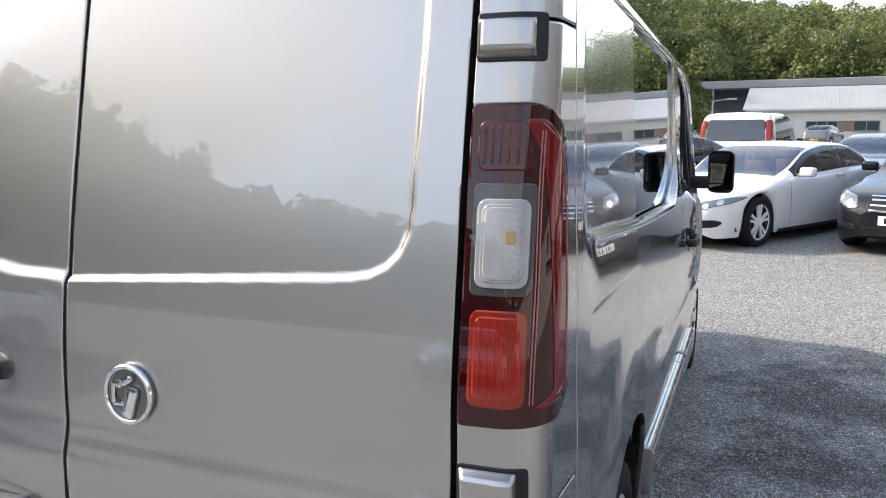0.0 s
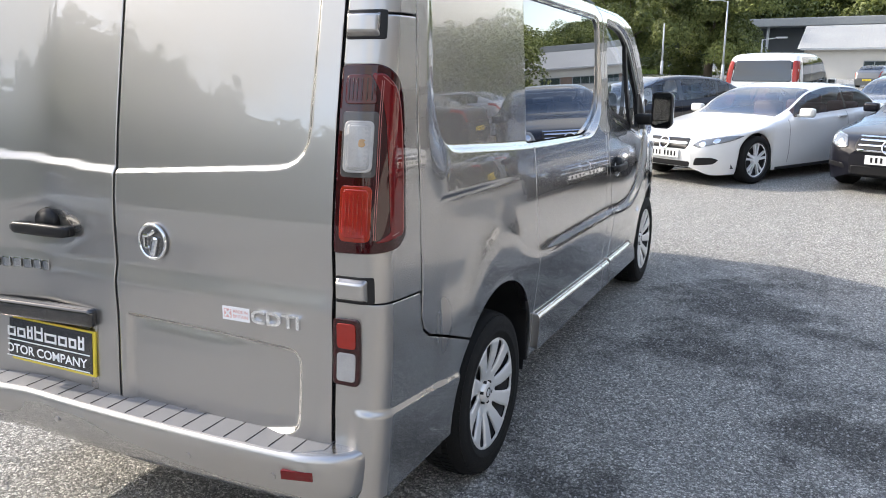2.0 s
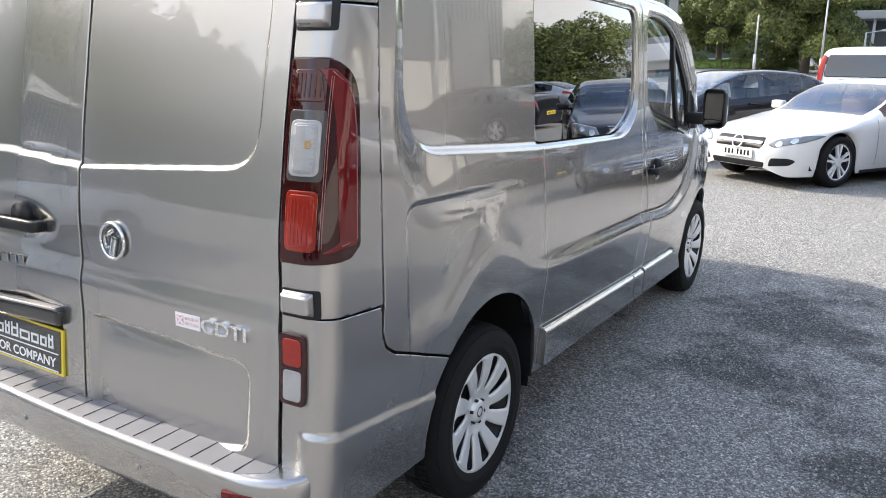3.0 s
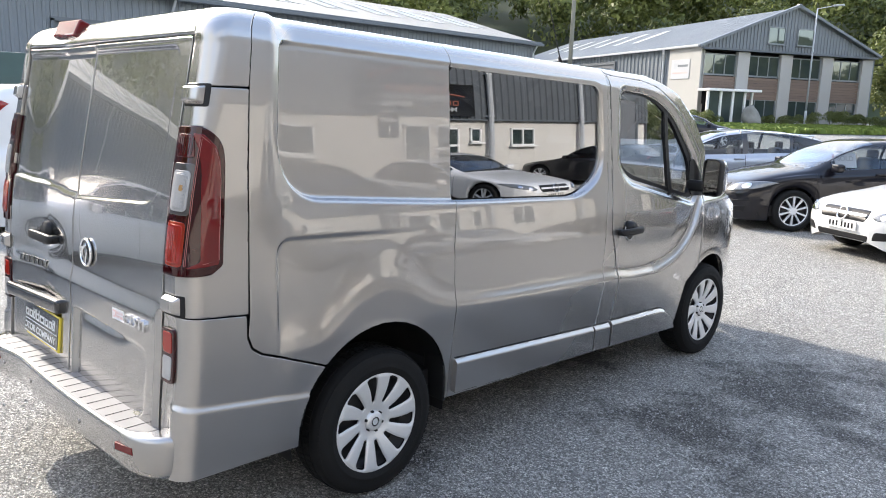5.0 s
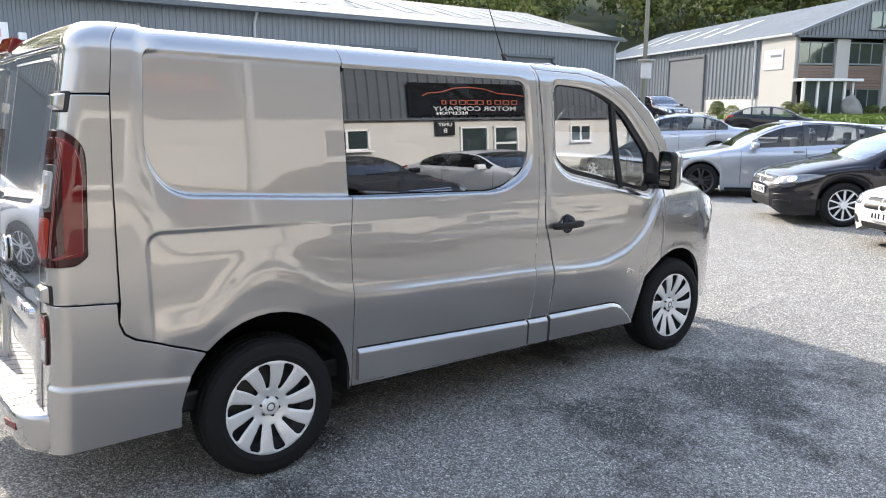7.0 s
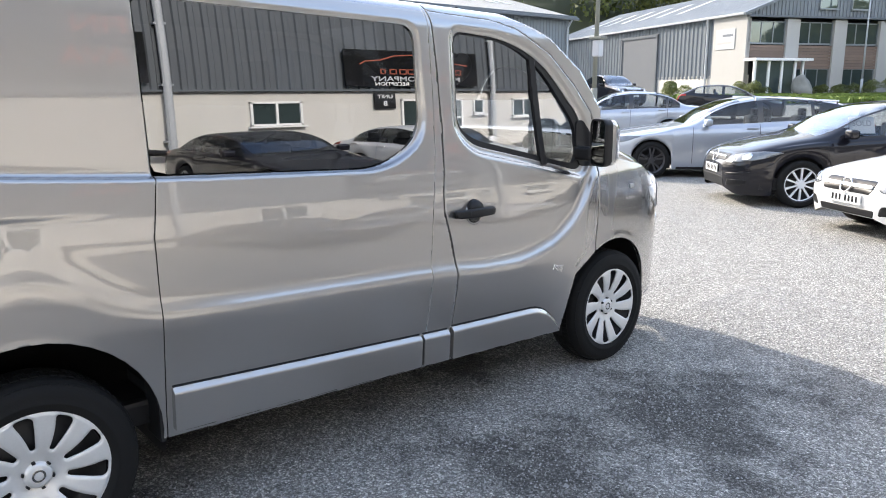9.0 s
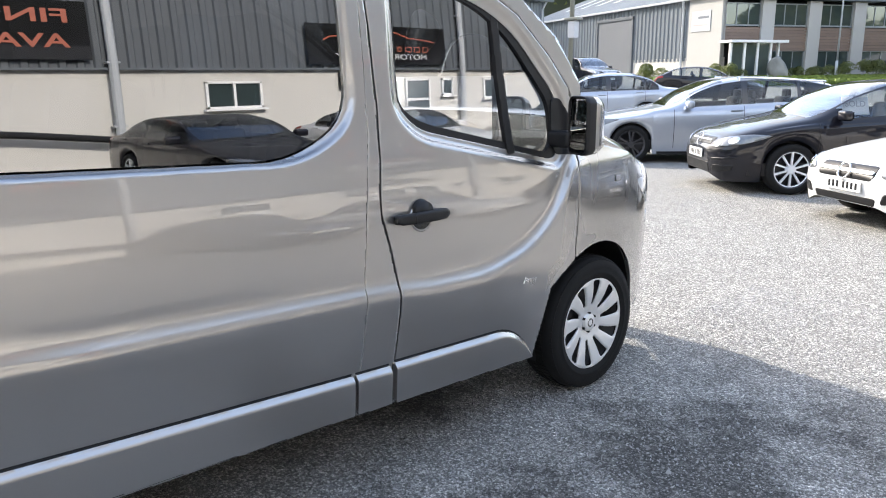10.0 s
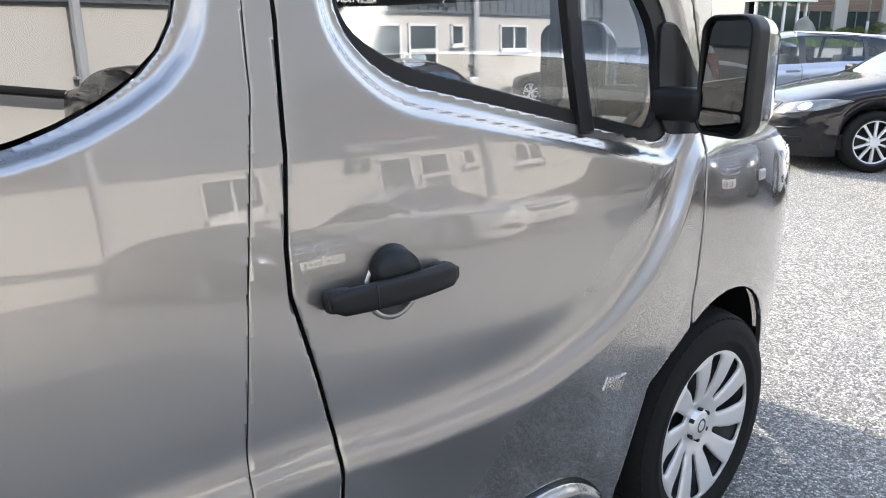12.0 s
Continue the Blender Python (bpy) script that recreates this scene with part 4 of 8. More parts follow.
def relief(s, v):
    """How far the pressed sheet stands in or out."""
    y = s - Y_TO_S
    on_side = smooth01((s - S_SIDE) / 0.10)
    # the window band is pressed in to one plane, deepest along its lower edge
    t = np.minimum(v + RAKE * (y - 1.4), TOP)
    out = HALF_REAR(t) + (HALF(t) - HALF_REAR(t)) * smooth01((y - 0.36) / 0.24) - 0.010 * smooth01((0.9 - y) / 0.9) - NOSE(np.clip(y, 3.5, 4.9))
    deep = np.clip(out - (0.8655 - 0.035 * (v - 1.30)), 0.006, 0.034)
    d = -deep * smooth01(-sdist(UPPER, y, v) / (0.010 + 0.4 * deep))
    d += -np.clip(deep, 0.010, 0.020) * smooth01(-sdist(D_FRAME, y, v) / 0.030)
    # the sheet flares out to a crease along RIDGE and falls away again below it
    rear = smooth01((1.75 - y) / 0.6)
    up = np.clip(1 - (v - RIDGE(y)) / (0.070 + 0.090 * rear), 0, 1) ** 2
    down = np.clip(1 - (RIDGE(y) - v) / 0.42, 0.15, 1)
    soft = 0.006 + 0.012 * smooth01((1.5 - y) / 0.5)
    below = np.where(v > RIDGE(y), up, down) - 0.16 * np.exp(-((v - RIDGE(y)) / soft) ** 2)
    d += (0.022 - 0.006 * rear) * below * smooth01((y - 0.40) / 0.12) * (1 - 0.6 * smooth01((y - 3.8) / 0.2))
    press = smooth01(-sdist(PRESS, y, v) / 0.016) * (1 - smooth01((y - 0.70) / 0.60)) * smooth01((v - 0.66) / 0.26)
    d += -0.010 * press
    d += -0.006 * np.exp(-((v - RIDGE(y) - 0.085) / 0.055) ** 2) * smooth01((y - 2.5) / 0.9) * (1 - smooth01((y - 3.75) / 0.1))
    for cy, cz in ((0.945, 0.385), (4.06, 0.36)):
        rho = np.hypot(y - cy, v - cz)
        d += 0.0020 * smooth01((0.450 - rho) / 0.04)
    low = smooth01((0.660 - 0.125 * y - v) / 0.024) * (1 - smooth01((y - 0.85) / 0.05))
    d = d * on_side + 0.011 * low * smooth01((s - 0.80) / 0.05)
    a = np.abs(s)
    on_rear = 1 - smooth01((a - 0.79) / 0.03)
    rear = -0.011 * smooth01(-sdist(R_UPPER, np.where(s < -0.09, -s - 0.18, s), v) / 0.010)
    rear += -0.020 * smooth01(-sdist(R_LOW, s, v) / 0.022)
    top = 0.835 - 0.028 * (s + 0.06)
    rear += -0.024 * smooth01((s + 0.06) / 0.10) * (1 - smooth01((s - 0.30) / 0.25)) * smooth01((top - v) / 0.008) * np.exp(-np.clip(top - v, 0, 1) / 0.030) * (s > -0.09)
    rear += -0.010 * smooth01((-0.20 - s) / 0.05) * smooth01((0.825 - v) / 0.03) * smooth01((s + 0.80) / 0.04)
    rear += -0.012 * np.exp(-(((s + 0.425) / 0.16) ** 2 + ((v - 1.10) / 0.06) ** 2) ** 2)
    rear += 0.015 * smooth01((1.015 - v) / 0.09) * (1 - smooth01((a - 0.70) / 0.09))
    return d + rear * on_rear


def skin(s, v, bare=False):
    s, v = np.asarray(s, float), np.asarray(v, float)

    def base(s, v):
        g, a = np.sign(s) + (s == 0), np.abs(s)
        y = np.clip(a - Y_TO_S, 0.05, 4.9)
        t = v + RAKE * (y - 1.4)
        phi = np.clip((t - TOP) / RAD, 0, None)
        arc = np.minimum(phi, math.pi / 2)
        inset = RAD * (1 - np.cos(arc)) + RAD * (phi - arc)
        z = np.where(t < TOP, v, TOP - RAKE * (y - 1.4) + RAD * np.sin(arc) + 0.06 * RAD * (phi - arc))
        tt = np.minimum(t, TOP)
        w = HALF_REAR(tt) + (HALF(tt) - HALF_REAR(tt)) * smooth01((y - 0.36) / 0.24) - 0.010 * smooth01((0.9 - y) / 0.9) - NOSE(y) - inset
        y0 = REAR(tt) + inset + 0.02 * (np.minimum(a, 0.86) / 0.86) ** 2
        th = np.clip((a - STEP) / CORNER, 0, math.pi / 2)
        x = np.where(a < STEP, a * (w - CORNER) / STEP, w - CORNER + CORNER * np.sin(th))
        front = np.where(a < S_SIDE, y0 + CORNER * (1 - np.cos(th)), 0)
        k = smooth01((a - S_SIDE) / 0.45)
        along = (y0 + CORNER + (a - S_SIDE)) * (1 - k) + (a - Y_TO_S) * k
        return np.stack([g * x, np.where(a < S_SIDE, front, along), z], -1)

    e = 1e-3
    P = base(s, v)
    du = base(s + e, v) - base(s - e, v)
    dv = base(s, v + e) - base(s, v - e)
    N = np.cross(du, dv)
    N /= np.maximum(1e-12, np.linalg.norm(N, axis=-1, keepdims=True))
    if not bare:
        P = P + N * relief(s, v)[..., None]
    return P, N


def bare_skin(s, v):
    return skin(s, v, True)


def other_side(ob, name=None):
    """The mirror image of a part on the van's left, under the same parent."""
    me = ob.data.copy()
    me.transform(Matrix.Diagonal((-1, 1, 1, 1)))
    me.flip_normals()
    twin = new(name or ob.name.split(".")[0], me)
    twin.parent = ob.parent
    return tagged(twin, ob.get("label", ""))


van = thing("panel_van", "grey metallic panel van with dark side window, parked on gravel", "van")
ARCH_R, ARCH_F = circle(sy(0.962), 0.385, 0.424), circle(sy(4.06), 0.350, 0.405)
def EDGE(z):
    """The sheet coordinate of the rear door's outer edge, upright in the rear view."""
    return 0.768 * STEP / (HALF_REAR(min(z, TOP)) - 0.0075 - CORNER)


SEAM = knots([0.95, 1.10, 1.30, 1.50, 1.70, 1.80, 2.20], [0.329, 0.330, 0.320, 0.300, 0.275, 0.259, 0.235])


def edge_line(z0, z1, gap, n=8):
    return [(float(EDGE(z)) + gap, z) for z in np.linspace(z0, z1, n)]


def build_shell():
    G = 0.004
    # rear doors
    right = [(-0.088, 1.955), (-0.088, 1.30), (-0.088, 0.505)] + edge_line(0.505, 1.955, -0.008)
    door = panel("rear_door", right, M_VAN, van, skin, res=0.0055, rim=0.02, label="grey rear door with round badge and pressed lower panel")
    left = [(-0.098, 0.505), (-0.098, 1.955)] + [(-s, z) for s, z in edge_line(0.505, 1.955, -0.008)[::-1]]
    door_l = panel("rear_door", left, M_VAN, van, skin, res=0.012, rim=0.02, label="grey rear door with black handle and plate recess")
    # rear corners
    seam = [(0.329, 0.945), (0.322, 0.87), (0.34, 0.82), (0.38, 0.79), (0.47, 0.757), (0.68, 0.675)]
    up = panel("corner_panel", edge_line(1.785, 2.20, G) + side([(float(SEAM(z)) - 0.003, z) for z in (2.20, 2.0, 1.785)]), M_VAN, van, skin, res=0.010)
    lamp = rounded(edge_line(1.120, 1.640, G + 0.002, 5) + side([(0.100, 1.645), (0.148, 1.612), (0.178, 1.572), (0.192, 1.520), (0.200, 1.46), (0.214, 1.30), (0.222, 1.155), (0.180, 1.125)]), [0.008] * 5 + [0.03, 0.03, 0.03, 0.03, 0.03, 0.05, 0.012, 0.012])
    mid = panel("corner_panel", edge_line(0.985, 1.779, G) + side([(float(SEAM(z)) - 0.003, z) for z in (1.778, 1.6, 1.45, 1.30, 1.15, 0.955)]), M_VAN, van, skin, [lamp], res=0.008)
    low = panel("lower_corner_panel", edge_line(0.36, 0.980, G) + side([(0.318, 0.949)] + [(y - 0.003, z - 0.005) for y, z in seam[1:]] + [(0.62, 0.36)]), M_VAN, van, skin, [ARCH_R], res=0.006)
    for ob in (up, mid, low):
        other_side(ob)
    # sides
    quarter = side([(float(SEAM(z)) + 0.003, z) for z in (2.20, 2.0, 1.8, 1.6, 1.45, 1.30, 1.15)] + [(y + 0.004, z + 0.002) for y, z in seam] + [(0.70, 0.36), (1.396, 0.345), (1.400, 1.10), (1.432, 1.31), (1.412, 2.20)])
    panel("side_panel", quarter, M_VAN, van, skin, [ARCH_R, side([(1.412, 1.925), (1.429, 1.303), (1.5, 1.303), (1.5, 1.925)])], res=0.0065, label="grey side panel with pressed recess and flared wheel arch")
    thin = [(2.69, 2.20), (2.715, 1.75), (2.722, 1.58), (2.715, 1.33), (2.672, 1.06), (2.650, 0.84), (2.625, 0.49), (2.605, 0.318)]
    centre = side([(1.416, 2.20), (1.436, 1.31), (1.404, 1.10), (1.400, 0.345)] + [(y - 0.0012, z) for y, z in thin[::-1]])
    panel("side_panel", centre, M_VAN, van, skin, [side(GLASS), side([(1.30, 1.925), (1.30, 1.303), (1.436, 1.303), (1.418, 1.925)])], res=0.0065, label="grey middle side panel round the dark window")
    line = [(2.712, 2.20), (2.72, 1.98), (2.752, 1.70), (2.766, 1.43), (2.757, 1.25), (2.740, 1.12), (2.738, 1.05), (2.772, 0.92), (2.797, 0.81), (2.798, 0.68), (2.783, 0.48), (2.770, 0.315)]
    panel("door_pillar", side([(y + 0.0012, z) for y, z in thin] + [(y - 0.004, z) for y, z in line[::-1]]), M_VAN, van, skin, res=0.010)
    a_line = [(3.12, 1.935), (3.28, 1.895), (3.53, 1.775), (3.73, 1.615), (3.86, 1.475), (3.90, 1.33), (3.872, 1.10), (3.868, 0.85), (3.86, 0.70)]
    door_f = side([(y + 0.004, z) for y, z in line[1:]] + [(3.60, 0.290), (3.70, 0.6)] + a_line[::-1] + [(2.735, 1.955)])
    fd = panel("front_door", door_f, M_VAN, van, skin, [side(D_GLASS), ARCH_F], res=0.009, label="grey front door with black handle and open view through the glass")
    wing = side([(3.908, 1.30), (3.880, 1.10), (3.876, 0.85), (3.868, 0.70), (3.75, 0.30), (4.40, 0.30), (4.62, 0.34), (4.64, 0.80), (4.60, 0.95), (4.50, 1.08), (4.36, 1.16), (4.10, 1.215), (3.95, 1.28)])
    fw = panel("front_wing", wing, M_VAN, van, skin, [ARCH_F], res=0.012)
    rail = side([(2.716, 2.20), (2.728, 1.960), (3.12, 1.940), (3.28, 1.900), (3.53, 1.780), (3.73, 1.620), (3.865, 1.480), (3.905, 1.335), (3.96, 1.285), (3.95, 1.50), (3.78, 1.70), (3.53, 1.86), (3.28, 1.965), (3.05, 2.20)])
    ar = panel("roof_rail", rail, M_VAN, van, bare_skin, res=0.02)
    other_side(fw)
    other_side(ar)
    panel("side_panel", [(-s, z) for s, z in side([(0.365, 2.20), (0.365, 0.80), (0.7, 0.36), (3.85, 0.30), (3.89, 1.25), (3.53, 1.77), (3.12, 1.935), (2.70, 2.20)])][::-1], M_VAN, van, skin, [[(-s, z) for s, z in ARCH_R], [(-s, z) for s, z in ARCH_F], [(-s, z) for s, z in side(D_GLASS)]], res=0.022, label="grey left side panel")
    # mouldings along the sill
    nose = lambda y: 0.490 - 0.03 * (y - 2.775) - 0.14 * np.clip((y - 3.30) / 0.27, 0, 1) ** 2.6
    crest = [(float(y), float(nose(y))) for y in np.linspace(2.777, 3.565, 22)]

    def strip(s, v):
        P, N = skin(s, v, True)
        y = s - Y_TO_S
        topz = np.where(y < 2.775, 0.545 - 0.047 * (y - 1.42), nose(y))
        out = 0.018 + 0.016 * smooth01((topz - v) / 0.022)
        return P + N * out[..., None], N
    for pts in ([(1.42, 0.545), (1.42, 0.375), (2.585, 0.338), (2.585, 0.490)], [(2.598, 0.489), (2.598, 0.338), (2.756, 0.333), (2.756, 0.483)],
                [(2.777, 0.331), (3.565, 0.305)] + crest[::-1]):
        panel("side_moulding", side(pts), M_VAN, van, strip, res=0.006, rim=0.04, label="grey sill moulding")
    # black strips on the skin paint the line of shade above each moulding
    for pts in ([(1.42, 0.5445), (2.585, 0.4895), (2.585, 0.4965), (1.42, 0.5515)], [(2.598, 0.4885), (2.756, 0.4825), (2.756, 0.4895), (2.598, 0.4955)],
                crest + [(y + 0.002, z + 0.0075) for y, z in crest[::-1]]):
        panel("moulding_gap", side(pts), M_BLACK, van, skin, res=0.005, lift=0.0012, rim=0.0)
    # roof, front
    n = 24
    rows = []
    for y in np.linspace(0.385, 3.05, 40):
        P, _ = skin(np.full(1, sy(y)), np.full(1, 2.195), True)
        x1, z1 = P[0, 0] + 0.01, P[0, 2] - 0.002
        rows.append([(x1 * math.sin(q), y, z1 + 0.03 * float(smooth01((y - 0.38) / 0.7)) * math.cos(q)) for q in np.linspace(-math.pi / 2, math.pi / 2, n)])
    v = [p for r in rows for p in r]
    f = [(i * n + j, i * n + j + 1, (i + 1) * n + j + 1, (i + 1) * n + j) for i in range(len(rows) - 1) for j in range(n - 1)]
    link("roof", v, f, M_VAN, van)
    panel("roof_end", [(-0.80, 1.962), (0.80, 1.962), (0.80, 2.20), (-0.80, 2.20)], M_VAN, van, bare_skin, res=0.03, rim=0.02)
    prof = [(3.02, 1.985, 0.70), (3.25, 1.915, 0.72), (3.55, 1.765, 0.74), (3.90, 1.52, 0.78), (4.12, 1.30, 0.80)]
    v = [(w * math.sin(q), y + 0.10 * math.cos(q), z + 0.04 * math.cos(q)) for y, z, w in prof for q in np.linspace(-math.pi / 2, math.pi / 2, 17)]
    f = [(i * 17 + j, i * 17 + j + 1, (i + 1) * 17 + j + 1, (i + 1) * 17 + j) for i in range(len(prof) - 1) for j in range(16)]
    link("windscreen", v, f, M_CLEAR, van)
    prof = [(3.90, 1.30, 0.86), (4.10, 1.255, 0.86), (4.35, 1.18, 0.82), (4.55, 1.08, 0.78), (4.70, 0.96, 0.72), (4.80, 0.84, 0.68)]
    v = [(w * math.sin(q), y + 0.16 * math.cos(q), z + 0.05 * math.cos(q)) for y, z, w in prof for q in np.linspace(-math.pi / 2, math.pi / 2, 17)]
    f = [(i * 17 + j, i * 17 + j + 1, (i + 1) * 17 + j + 1, (i + 1) * 17 + j) for i in range(len(prof) - 1) for j in range(16)]
    link("bonnet", v, f, M_VAN, van)
    fb = panel("front_bumper", side([(4.46, 0.30), (4.86, 0.30), (4.88, 0.82), (4.645, 0.80), (4.625, 0.34)]), M_VAN, van, skin, [ARCH_F], res=0.03)
    other_side(fb)
    v = [(0.62 * t, 4.87 + 0.13 * (1 - t * t) + b, z) for z, b in ((0.28, -0.06), (0.45, 0.0), (0.65, 0.02), (0.84, -0.06)) for t in np.linspace(-1, 1, 15)]
    f = [(i * 15 + j, i * 15 + j + 1, (i + 1) * 15 + j + 1, (i + 1) * 15 + j) for i in range(3) for j in range(14)]
    link("front_bumper_face", v, f, M_VAN, van)
    hl = panel("headlamp", rounded(side([(4.40, 1.135), (4.47, 0.98), (4.66, 0.86), (4.70, 0.98), (4.56, 1.08)]), 0.02), M_LAMP_CLEAR, van, bare_skin, res=0.015, lift=0.006)
    other_side(hl)
    # black sheet added behind the panels; it blocks light so their gaps stay dark
    inner = lambda s, v: (lambda P, N: (P - N * 0.045, N))(*bare_skin(s, v))
    lining = [(-0.78, 0.40), (0.86, 0.40), (sy(0.30), 0.40), (sy(0.46), 0.80), (sy(1.43), 0.80), (sy(1.45), 0.36), (sy(3.5), 0.34), (sy(3.55), 0.80), (sy(4.5), 0.80), (sy(4.4), 1.05), (sy(3.85), 1.12), (sy(2.95), 1.27), (sy(2.85), 1.40), (sy(2.84), 1.87), (sy(2.67), 1.87), (sy(2.67), 1.37), (sy(2.42), 1.23), (sy(1.40), 1.26), (sy(1.38), 1.93), (-0.78, 1.93)]
    panel("lining", lining, M_BLACK, van, inner, res=0.05, rim=0)
    bm = bmesh.new()
    block(bm, (0, 2.45, 0.42), (1.60, 4.3, 0.10), 0.02)
    part("floor_pan", bm, M_BLACK, van)
    for cy, cz, cr in ((0.962, 0.385, 0.444), (4.06, 0.350, 0.425)):
        v, f = [], []
        m = 24
        for deep in (True, False):
            for i in range(m + 1):
                a = math.pi * (-0.08 + 1.16 * i / m)
                y = cy + cr * math.cos(a)
                v.append((0.55 if deep else 0.895 - float(NOSE(max(3.5, y))) - 0.012 * (cy < 2), y, cz + cr * math.sin(a)))
        f = [(i, i + 1, m + 2 + i, m + 1 + i) for i in range(m)] + [tuple(range(m, -1, -1))]
        other_side(link("arch_liner", v, f, M_BLACK, van))
    return door, door_l, lamp, fd


van_door_r, van_door_l, LAMP, van_front_door = build_shell()
# ---- fittings of the van ----
def on_skin(s, v, lift=0.0):
    """A frame on the van's skin: x along s, y up, z outwards."""
    P, N = skin(np.array([s]), np.array([v]), False)
    A, _ = skin(np.array([s + 0.004]), np.array([v]), False)
    n, u = Vector(N[0]), Vector(A[0] - P[0])
    u = (u - n * u.dot(n)).normalized()
    w = n.cross(u)
    m = Matrix((u, w, n)).transposed().to_4x4()
    m.translation = Vector(P[0]) + n * lift
    return m


def flat_glass(s, v):
    """Flat panes that lean in slightly towards the roof."""
    P, N = bare_skin(s, v)
    P = P.copy()
    P[:, 0] = 0.8585 - 0.035 * (v - 1.30) - 0.004 * ((v - 1.6) / 0.3) ** 2 - 0.010 * np.clip(P[:, 1] - 2.9, 0, 2) ** 2
    return P, N


def glazing():
    panel("side_window", side(GLASS), M_TINT, van, flat_glass, res=0.05, rim=0.0, label="dark tinted side window reflecting the yard")
    dg = rounded([(2.868, 1.860), (2.880, 1.433), (2.985, 1.370), (3.70, 1.210), (3.745, 1.262), (3.738, 1.415), (3.457, 1.713), (3.21, 1.835)], [0.06, 0.09, 0.09, 0.05, 0.05, 0.12, 0.3, 0.2])
    panel("window_seal", side(D_GLASS), M_BLACK, van_front_door, skin, [side(dg)], res=0.006, lift=-0.004, rim=0.02, label="black rubber seal")
    flip = lambda pts: [(-s, z) for s, z in side(pts)][::-1]
    panel("window_seal", flip(D_GLASS), M_BLACK, van, skin, [flip(dg)], res=0.012, lift=-0.004, rim=0.02)
    a = [(y, z) for y, z in dg]
    main = side(clip_poly(a, lambda p: 3.372 + 0.12 * (1.82 - p[1]) - p[0]))
    tri = side(clip_poly(a, lambda p: p[0] - (3.412 + 0.12 * (1.82 - p[1]))))
    panel("door_window", main, M_CLEAR, van_front_door, flat_glass, res=0.05, lift=-0.007, rim=0.0, label="clear door window")
    panel("quarter_light", tri, M_CLEAR, van_front_door, flat_glass, res=0.05, lift=-0.007, rim=0.0)
    bar = side([(3.367, 1.85), (3.440, 1.22), (3.482, 1.22), (3.409, 1.85)])
    panel("window_bar", bar, M_BLACK, van_front_door, bare_skin, res=0.012, lift=-0.013, rim=0.02)
    # corner plate that carries the mirror
    panel("mirror_plate", side(rounded([(3.80, 1.44), (3.745, 1.44), (3.74, 1.24), (3.76, 1.195), (3.885, 1.185), (3.895, 1.30)], 0.02)), M_BLACK, van_front_door, skin, res=0.012, lift=0.002, rim=0.006, label="black plate under the mirror")


def clip_poly(poly, f):
    out = []
    for i in range(len(poly)):
        a, b = poly[i], poly[(i + 1) % len(poly)]
        fa, fb = f(a), f(b)
        if fa >= 0:
            out.append(a)
        if (fa >= 0) != (fb >= 0):
            t = fa / (fa - fb)
            out.append((a[0] + t * (b[0] - a[0]), a[1] + t * (b[1] - a[1])))
    return out


